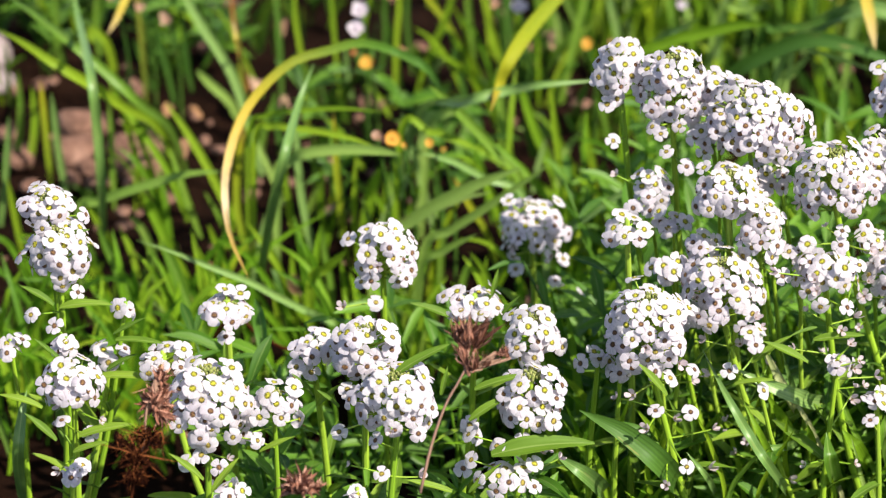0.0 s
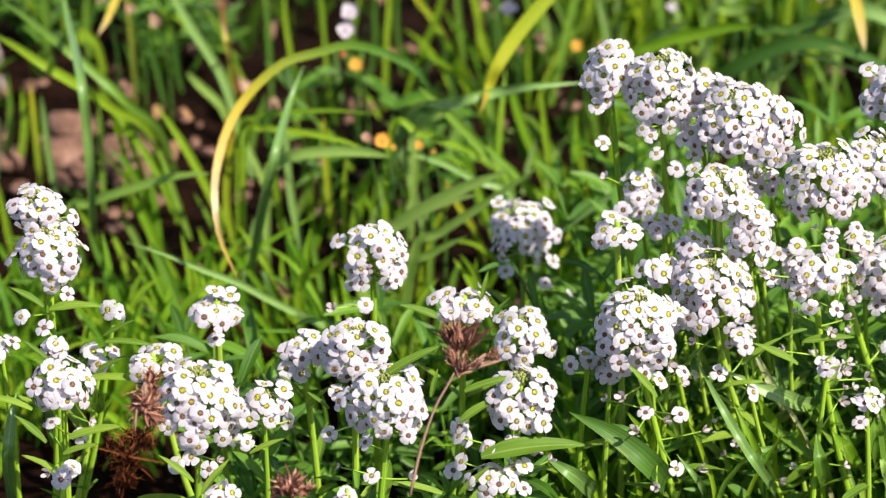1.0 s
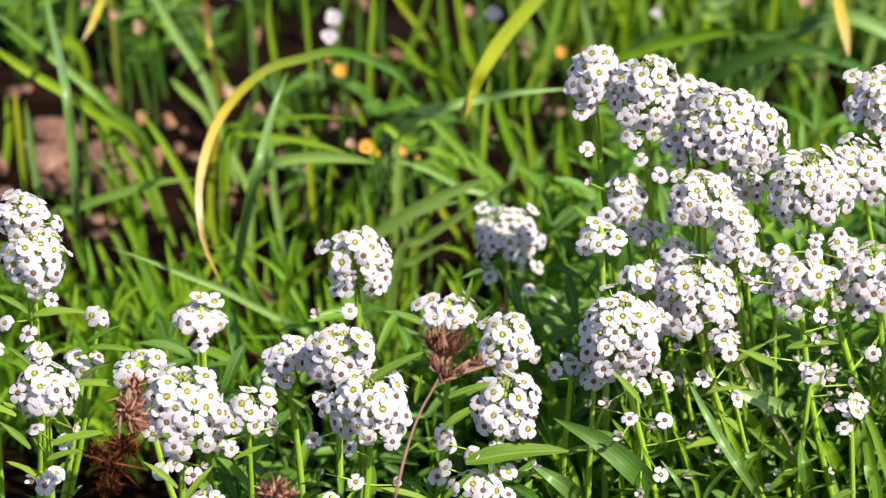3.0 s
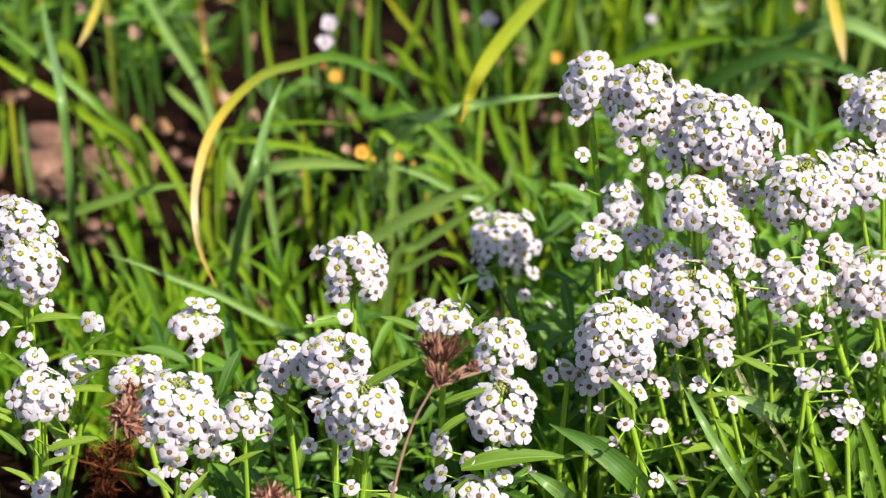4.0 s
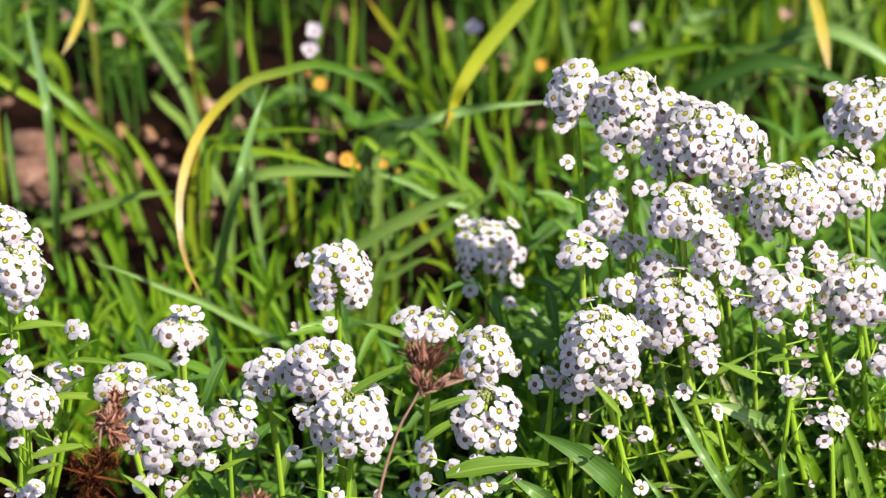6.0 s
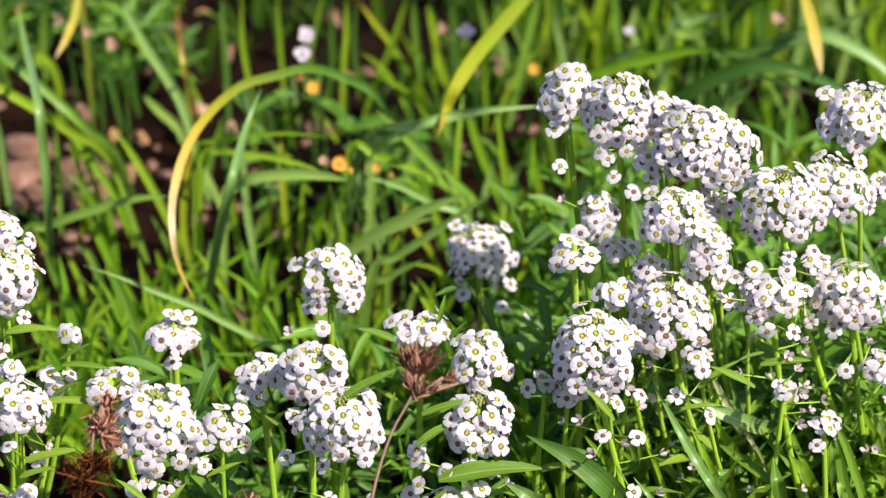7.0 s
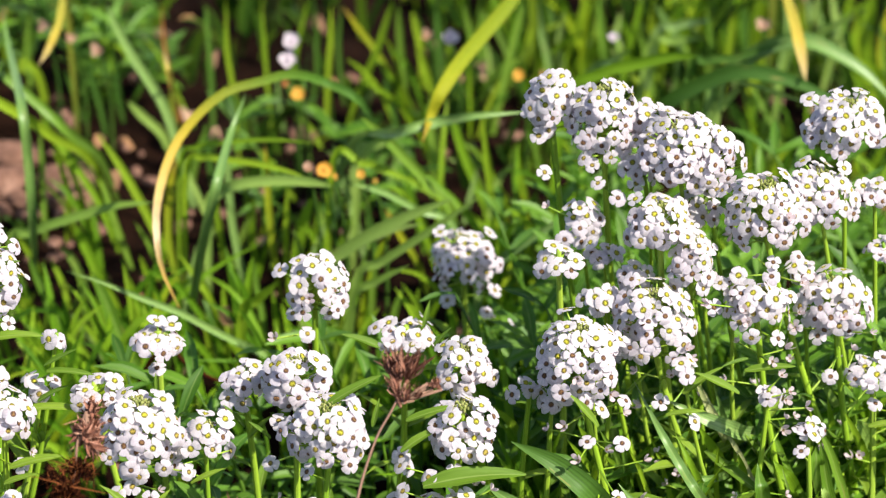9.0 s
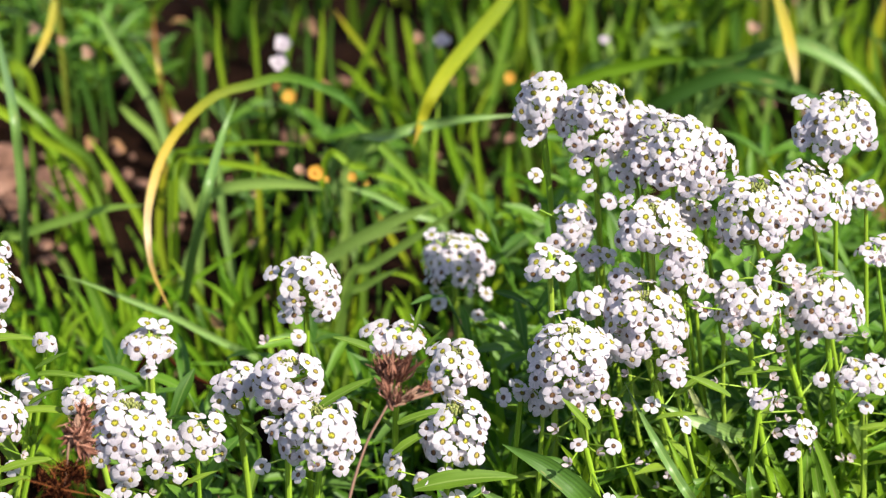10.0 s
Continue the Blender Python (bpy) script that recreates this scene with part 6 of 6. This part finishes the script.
alyssum((0.0827, 0.9378, 0.1220), 0.0245, 0.0287, (0.0385, 0.0000), [((0.0846, 0.9255, 0.1030), 1), ((0.0929, 0.9307, 0.1129), 1), ((0.0946, 0.9227, 0.0979), 1), ((0.0879, 0.9291, 0.1100), 2)], 6, "dense", 34, [((0.0912, 0.9258, 0.1057), (0.1026, 0.9271, 0.1146)), ((0.0862, 0.9228, 0.1001), (0.0976, 0.9211, 0.1034))], pods=12)
alyssum((0.0599, 0.9198, 0.1200), 0.0248, 0.0293, (0.0314, 0.0000), [((0.0661, 0.9115, 0.1086), 1), ((0.0722, 0.9068, 0.0999), 1), ((0.0710, 0.8993, 0.0858), 1), ((0.0620, 0.9070, 0.1002), 1), ((0.0554, 0.9092, 0.1042), 2), ((0.0732, 0.9126, 0.1108), 1), ((0.0595, 0.9045, 0.0955), 2), ((0.0653, 0.8968, 0.0810), 2)], 5, "dense", 35, [((0.0652, 0.9083, 0.1047), (0.0568, 0.9103, 0.1150))], pods=9)
alyssum((0.0684, 0.9466, 0.1252), 0.0162, 0.0126, (0.0339, 0.0164), [], 4, "dense", 36, stem=0.0008)
alyssum((0.0628, 0.9745, 0.1365), 0.0137, 0.0180, (0.0414, 0.0156), [((0.0524, 0.9757, 0.1426), 2)], 3, "dense", 37, bloom=0.96, stem=0.0009)
alyssum((0.0694, 0.9659, 0.1304), 0.0130, 0.0094, (0.0325, 0.0099), [], 4, "dense", 38, bloom=0.96, stem=0.0008)
alyssum((0.1156, 0.9522, 0.1523), 0.0251, 0.0255, (0.0575, 0.0000), [((0.1179, 0.9436, 0.1402), 1), ((0.1175, 0.9416, 0.1365), 1), ((0.1170, 0.9396, 0.1328), 1), ((0.1254, 0.9443, 0.1416), 1), ((0.1245, 0.9346, 0.1232), 2), ((0.1192, 0.9330, 0.1203), 2)], 2, "dense", 39, pods=9, bloom=0.96)
alyssum((0.1130, 0.9363, 0.1293), 0.0187, 0.0178, (0.0328, 0.0040), [((0.1189, 0.9302, 0.1218), 1), ((0.1225, 0.9360, 0.1328), 1)], 6, "dense", 40, [((0.1091, 0.9249, 0.1139), (0.1237, 0.9234, 0.1171)), ((0.1074, 0.9218, 0.1080), (0.0939, 0.9225, 0.1156)), ((0.1101, 0.9266, 0.1172), (0.1021, 0.9232, 0.1168))], pods=11)
alyssum((0.1384, 0.9505, 0.1220), 0.0217, 0.0230, (0.0254, 0.0000), [((0.1365, 0.9387, 0.1042), 1), ((0.1328, 0.9444, 0.1149), 1), ((0.1260, 0.9456, 0.1171), 1)], 5, "dense", 41, pods=10)
alyssum((0.1424, 0.9808, 0.1678), 0.0255, 0.0206, (0.0223, 0.0226), [((0.1317, 0.9768, 0.1649), 1)], 3, "dense", 42, bloom=0.96, stem=0.0008)
alyssum((0.1335, 0.9620, 0.1529), 0.0229, 0.0216, (0.0325, 0.0128), [], 3, "dense", 43, bloom=0.96, stem=0.0008)
alyssum((0.1506, 0.9683, 0.1502), 0.0136, 0.0114, (0.0112, 0.0241), [], 4, "dense", 44, [((0.1482, 0.9333, 0.0901), (0.1614, 0.9317, 0.0931))], bloom=0.96, stem=0.0010)
alyssum((0.1493, 0.9393, 0.1050), 0.0186, 0.0078, (0.0000, 0.0000), [((0.1497, 0.9333, 0.0979), 1)], 6, "dense", 45, pods=4)
alyssum((0.1526, 0.9538, 0.1386), 0.0135, 0.0089, (0.0414, 0.0176), [], 4, "small", 46, bloom=0.96, stem=0.0010)
alyssum((0.0460, 0.9301, 0.1048), 0.0091, 0.0073, (0.0017, 0.0060), [], 5, "small", 47)
alyssum((0.0525, 0.9266, 0.1028), 0.0101, 0.0101, (0.0017, 0.0060), [], 4, "dense", 48)
alyssum((0.1162, 0.9225, 0.1070), 0.0053, 0.0070, (0.0017, 0.0000), [((0.1223, 0.9213, 0.1088), 2), ((0.1198, 0.9236, 0.1131), 2)], 6, "small", 51, pods=4)
alyssum((0.1274, 0.9146, 0.0999), 0.0106, 0.0050, (0.0017, 0.0040), [((0.1252, 0.9099, 0.0952), 1)], 5, "small", 52)
alyssum((0.0650, 0.9346, 0.1020), 0.0101, 0.0101, (0.0261, 0.0099), [], 3, "dense", 54, stem=0.0008)
alyssum((0.1072, 0.9489, 0.1288), 0.0104, 0.0121, (0.0186, 0.0131), [], 2, "dense", 56, bloom=0.96, stem=0.0009)
alyssum((0.1283, 0.9518, 0.1321), 0.0108, 0.0108, (0.0130, 0.0213), [], 2, "dense", 57, bloom=0.96, stem=0.0009)
alyssum((0.0767, 0.9530, 0.1295), 0.0118, 0.0131, (0.0277, 0.0123), [], 2, "dense", 58, bloom=0.96, stem=0.0008)
alyssum((0.0728, 0.9499, 0.1080), 0.0123, 0.0173, (0.0017, 0.0040), [], 2, "dense", 59)
alyssum((0.0909, 0.9263, 0.1139), 0.0100, 0.0087, (0.0431, 0.0189), [], 3, "small", 60, stem=0.0009)


# ---- alyssum foliage below the heads ----
def foliage(count, seed, area, tall, name, label):
    """Many leafy shoots that cannot be told apart."""
    r, s = random.Random(seed), Shape()
    for _ in range(count):
        x, y = r.uniform(area[0], area[1]), r.uniform(area[2], area[3])
        if noise.noise(Vector((x * 14, y * 14, 3.0))) < -0.28:
            continue
        h = r.uniform(*tall)
        top = Vector((x + r.gauss(0, 0.012), y + r.gauss(0, 0.008), h))
        line = curve_through([(x, y, -0.004), (x + r.gauss(0, 0.004), y, h * 0.5), top], 6)
        s.tube(line, [0.0010 - 0.0001 * i for i in range(7)], 5)
        spin = r.uniform(0, 6.3)
        for i in range(r.randint(9, 15)):
            q = 0.2 + 0.8 * r.random() ** 0.7
            b = line[min(6, int(q * 6.99))]
            a, up, n = spin + i * 2.4, r.uniform(0.1, 1.0), r.uniform(0.010, 0.024)
            d = Vector((math.cos(a) * math.cos(up), math.sin(a) * math.cos(up), math.sin(up))) * n
            s.blade([b, b + d * 0.5, b + d + Vector((0, 0, -0.16 * n))], n * r.uniform(0.13, 0.21), r.uniform(-0.9, 0.9), 0.35, 0.45, 6, Vector((r.uniform(-0.3, 0.3), -0.3, 0.9)))
    return tagged(new(name, s.done(name, LEAF_MASS)), label, "foliage", kind="stuff")


foliage(95, 21, (-0.07, 0.06, 0.89, 1.01), (0.03, 0.085), "alyssum_foliage", "narrow green alyssum leaves on crowded shoots")
grass_mass(400, 19, (0.03, 0.22, 0.935, 1.06), (0.035, 0.075), (0.0026, 0.0046), 0.5, lambda x, y: 0.0, "bed_grass", "broad bright grass leaves between the alyssum stems", GRASS_LIT_TONES)
foliage(80, 25, (0.05, 0.24, 0.95, 1.03), (0.065, 0.11), "alyssum_shoots", "upright leafy alyssum shoots between the flower stalks")
meadow(120, 26, (0.04, 0.24, 0.93, 1.01), (0.045, 0.092), (0.0016, 0.0030), lambda x, y: 0.0, "stalk_grass", "yellowish green grass between the alyssum stalks", GRASS_LIT_TONES, 0.1)
foliage(420, 22, (0.05, 0.34, 0.93, 1.16), (0.03, 0.085), "alyssum_undergrowth", "narrow green alyssum leaves beneath the flower heads")


foliage(20, 27, (-0.19, -0.085, 1.345, 1.43), (0.012, 0.036), "garden_weeds", "small leafy green weeds behind the bare soil")
foliage(6, 28, (-0.045, 0.02, 1.21, 1.28), (0.015, 0.04), "young_weeds", "young leafy weeds low among the grass")


# ---- dried flower heads ----
def dried_head(tufts, stem_line, material, label, seed, bract=0.0085, count=22, wide=0.62, thick=0.0012, curly=0.35, shut=0.0):
    """Withered head: tufts of narrow pointed bracts on a branching dry stem."""
    r = random.Random(seed)
    root = Vector(stem_line[0])
    ob = thing("dried_flower_head", root, label, "dried flower", "dried flower heads")
    line = curve_through([Vector(p) - root for p in stem_line], 12)
    s = Shape()
    s.tube(line, [0.00044 - 0.00001 * i for i in range(13)], 6)
    neck = line[-1]
    for x, y, z, size, dx, dz in tufts:
        at = Vector((x, y, z)) - root
        way = Vector((dx, r.uniform(-0.25, 0.35), dz)).normalized()
        foot = at - way * 0.003
        s.tube([neck, neck.lerp(foot, 0.5) + Vector((0, 0, -0.0006)), foot], [0.00045, 0.0004, 0.0005], 5)
        t = Shape()
        t.blob(foot, Matrix.Diagonal((0.0007, 0.0007, 0.0012)) * size, 3, 7)
        for i in range(count):
            spread = 0.05 + wide * r.random()
            a = i * 2.4
            side = way.orthogonal().normalized()
            other = way.cross(side)
            d = (way * math.cos(spread) + (side * math.cos(a) + other * math.sin(a)) * math.sin(spread)) * bract * size * r.uniform(0.6, 1.1)
            curl = (side * math.cos(a) + other * math.sin(a)) * bract * size * (r.uniform(-curly, curly) - shut)
            t.blade([foot, foot + d * 0.55 - curl * 0.3, foot + d + curl], thick * size * r.uniform(0.4, 1.5), r.uniform(-2.5, 2.5), 0.7, 0.3, 6)
        part("bract_tuft", t.done("bract_tuft", material), ob)
    part("stem", s.done("stem", DRY_DARK if material is DRY_DARK else DRY_STEM), ob)
    return ob


dried_head([(0.0042, 0.8609, 0.1512, 0.95, -0.2, 1.0), (0.0070, 0.8560, 0.1529, 1.10, 0.0, 1.0), (0.0095, 0.8566, 0.1518, 1.10, 0.3, 1.0), (0.0063, 0.8608, 0.1491, 0.90, -0.1, 1.0), (0.0052, 0.8545, 0.1488, 0.70, -0.3, 1.0), (0.0085, 0.8530, 0.1475, 0.62, 0.1, 1.0), (0.0119, 0.8547, 0.1468, 0.52, 0.5, 1.0), (0.0066, 0.8540, 0.1462, 0.50, -0.2, 1.0), (0.0166, 0.8562, 0.1496, 0.46, 0.3, 1.0), (0.0171, 0.8566, 0.1492, 0.40, 1.0, 0.5), (0.0163, 0.8566, 0.1490, 0.36, -0.7, 0.8), (0.0170, 0.8556, 0.1484, 0.34, 0.9, -0.4)], [(-0.0062, 0.8365, 0.1159), (-0.0032, 0.8432, 0.1269), (0.0005, 0.8487, 0.1361), (0.0039, 0.8518, 0.1414), (0.0061, 0.8538, 0.1449)], DRY, "reddish brown dried seed head on a bent dry stem", 1, bract=0.0106, count=26, wide=0.36, thick=0.0006, curly=0.26, shut=0.08)
dried_head([(-0.0773, 0.8593, 0.1404, 0.90, 0.1, 1.0), (-0.0787, 0.8595, 0.1370, 0.90, -0.4, 1.0), (-0.0766, 0.8598, 0.1351, 0.80, 0.6, 0.8), (-0.0804, 0.8560, 0.1351, 0.90, -0.9, 0.3), (-0.0823, 0.8556, 0.1328, 0.80, -1.0, -0.3), (-0.0781, 0.8541, 0.1355, 0.90, 0.3, 0.5), (-0.0759, 0.8568, 0.1318, 0.80, 0.8, -0.2), (-0.0770, 0.8535, 0.1305, 0.90, 0.6, -0.7), (-0.0750, 0.8549, 0.1286, 0.70, 1.0, -0.5), (-0.0802, 0.8557, 0.1306, 0.80, -0.3, -0.9)], [(-0.0824, 0.8465, 0.1196), (-0.0819, 0.8513, 0.1275), (-0.0810, 0.8553, 0.1341), (-0.0792, 0.8582, 0.1388)], DRY, "pale brown withered flower head beside alyssum", 2, bract=0.0064, wide=0.7, thick=0.0009, count=22, curly=0.6)
dried_head([(-0.0880, 0.8405, 0.1300, 0.80, -0.9, 0.6), (-0.0858, 0.8418, 0.1278, 0.90, -0.4, 0.6), (-0.0829, 0.8456, 0.1298, 0.90, -0.2, 1.0), (-0.0797, 0.8438, 0.1302, 0.90, 0.3, 1.0), (-0.0765, 0.8410, 0.1290, 0.80, 0.9, -0.2), (-0.0832, 0.8367, 0.1287, 1.00, 0.2, 1.0), (-0.0868, 0.8376, 0.1250, 0.80, -1.0, -0.3), (-0.0815, 0.8405, 0.1250, 1.00, 0.5, 0.3), (-0.0837, 0.8336, 0.1256, 0.80, -0.2, 0.9), (-0.0814, 0.8338, 0.1237, 0.70, 0.3, 0.8), (-0.0782, 0.8444, 0.1291, 0.90, 0.9, 0.6), (-0.0846, 0.8350, 0.1204, 0.70, 0.0, -1.0)], [(-0.0849, 0.8317, 0.1151), (-0.0840, 0.8346, 0.1196), (-0.0834, 0.8370, 0.1235)], DRY_DARK, "dark reddish brown tangled withered flower head", 3, bract=0.0062, count=30, wide=1.1, thick=0.00042, curly=1.3)
dried_head([(-0.0405, 0.8287, 0.1239, 1.00, -0.6, 0.6), (-0.0376, 0.8310, 0.1236, 1.00, 0.1, 0.8), (-0.0418, 0.8280, 0.1229, 0.90, -1.0, 0.1), (-0.0354, 0.8286, 0.1233, 0.80, 0.8, 0.3), (-0.0337, 0.8315, 0.1222, 0.70, 0.5, 1.0), (-0.0386, 0.8258, 0.1247, 1.00, -0.2, 0.6)], [(-0.0372, 0.8237, 0.1156), (-0.0372, 0.8261, 0.1195), (-0.0380, 0.8277, 0.1221)], DRY, "brown dried flower head low between the stalks", 4, bract=0.006, thick=0.0011, count=18, curly=0.5)


def twig(points):
    s, base = Shape(), Vector(points[0])
    s.tube(curve_through([Vector(p) - base for p in points], 10), [0.0010 - 0.00005 * i for i in range(11)], 6)
    ob = new("twig", s.done("twig", DRY_DARK))
    ob.location = base
    return tagged(ob, "dark brown dry twig lying through the grass", "twig")


twig([(-0.0928, 1.0750, -0.0040), (-0.0728, 1.0600, 0.0464), (-0.0644, 1.0600, 0.0416), (-0.0550, 1.0600, 0.0350), (-0.0465, 1.0600, 0.0322)])


# ---- small blossoms far in the grass ----
def blossom(at, size, material, label, petals, cup, seed):
    """A small open flower on a thin stalk, turned up and forward. cup: how far the petals close."""
    r = random.Random(seed)
    c = Vector(at)
    root = Vector((c.x + 0.004, c.y + 0.010, -0.004))
    ob = thing("blossom", root, label, "flower", "blossoms in the grass")
    s = Shape()
    s.tube(curve_through([Vector((0, 0, 0)), (c - root) * 0.5 + Vector((0.002, 0.003, 0.004)), c - root], 6), [0.0006] * 7, 6)
    part("stem", s.done("stem", GRASS_DEEP_SHADE), ob)
    q = Vector((r.uniform(-0.2, 0.2), -0.75, 0.6)).to_track_quat("Z", "Y")
    b = c - root
    for k in range(petals):
        a = 2 * math.pi * k / petals + r.uniform(-0.25, 0.25)
        n = size * r.uniform(0.85, 1.1)
        d = q @ (Vector((math.cos(a), math.sin(a), cup)) * n)
        p = Shape()
        p.blade([b, b + d * 0.5 - (q @ Vector((0, 0, 0.10 * n))), b + d], n * 0.95, r.uniform(-0.3, 0.3), 0.3, 0.4, 7, q @ Vector((0, 0, 1)), True)
        part("petal", p.done("petal", material), ob)
    e = Shape()
    e.blob(b + (q @ Vector((0, 0, size * 0.15))), Matrix.Diagonal((0.3, 0.3, 0.3)) * size, 3, 8)
    part("centre", e.done("centre", material), ob)
    return ob


blossom((-0.0177, 1.1450, 0.0713), 0.0030, ORANGE, "round orange yellow blossom low in the grass", 9, 0.5, 0)
blossom((-0.0233, 1.1450, 0.0728), 0.0020, PEACH, "small peach coloured blossom low in the grass", 6, 0.5, 1)
blossom((-0.0140, 1.1450, 0.0687), 0.0012, ORANGE, "tiny yellow blossom low in the grass", 5, 0.5, 2)
blossom((-0.0047, 1.1450, 0.0698), 0.0018, ORANGE, "small yellow blossom low in the grass", 6, 0.5, 3)
blossom((0.0003, 1.1450, 0.0671), 0.0012, ORANGE, "tiny yellow blossom low in the grass", 5, 0.5, 4)
blossom((-0.0297, 1.2600, 0.0471), 0.0028, ORANGE, "orange yellow blossom among the grass", 7, 0.5, 5)
blossom((-0.0344, 1.2650, 0.0493), 0.0015, RUST, "small rusty orange blossom among the grass", 5, 0.5, 6)
blossom((0.0557, 1.2700, 0.0509), 0.0026, ORANGE, "orange yellow blossom among the grass", 7, 0.5, 7)
blossom((-0.0317, 1.2700, 0.0650), 0.0037, LILAC, "pale lilac blossom among the grass", 5, 0.4, 8)
blossom((-0.0334, 1.2680, 0.0582), 0.0037, LILAC, "pale lilac blossom among the grass", 4, 0.2, 9)
blossom((0.0299, 1.3000, 0.0530), 0.0033, LILAC, "pale pink lilac blossom among the grass", 4, 0.4, 11)
blossom((0.0204, 1.3000, 0.0542), 0.0027, PEACH, "peach spot toned down for shade, built as a blossom", 3, 0.9, 12)
blossom((0.0943, 1.3000, 0.0535), 0.0022, LILAC, "pale lilac blossom among the grass", 4, 0.4, 13)
# The next three are dry scraps, built with the blossom shape.
blossom((-0.1301, 1.3000, 0.0577), 0.0029, PEACH, "pale peach dry scrap built as a blossom among the grass", 3, 0.9, 14)
blossom((-0.1196, 1.3000, 0.0529), 0.0025, PEACH, "peach spot toned down for shade, built as a blossom", 3, 0.9, 15)
blossom((-0.1087, 1.2900, 0.0516), 0.0031, PEACH, "pale peach dry scrap built as a blossom among the grass", 3, 0.9, 16)
blossom((0.1528, 1.3000, 0.0584), 0.0031, PEACH, "peach spot toned down for shade, built as a blossom", 3, 0.9, 17)
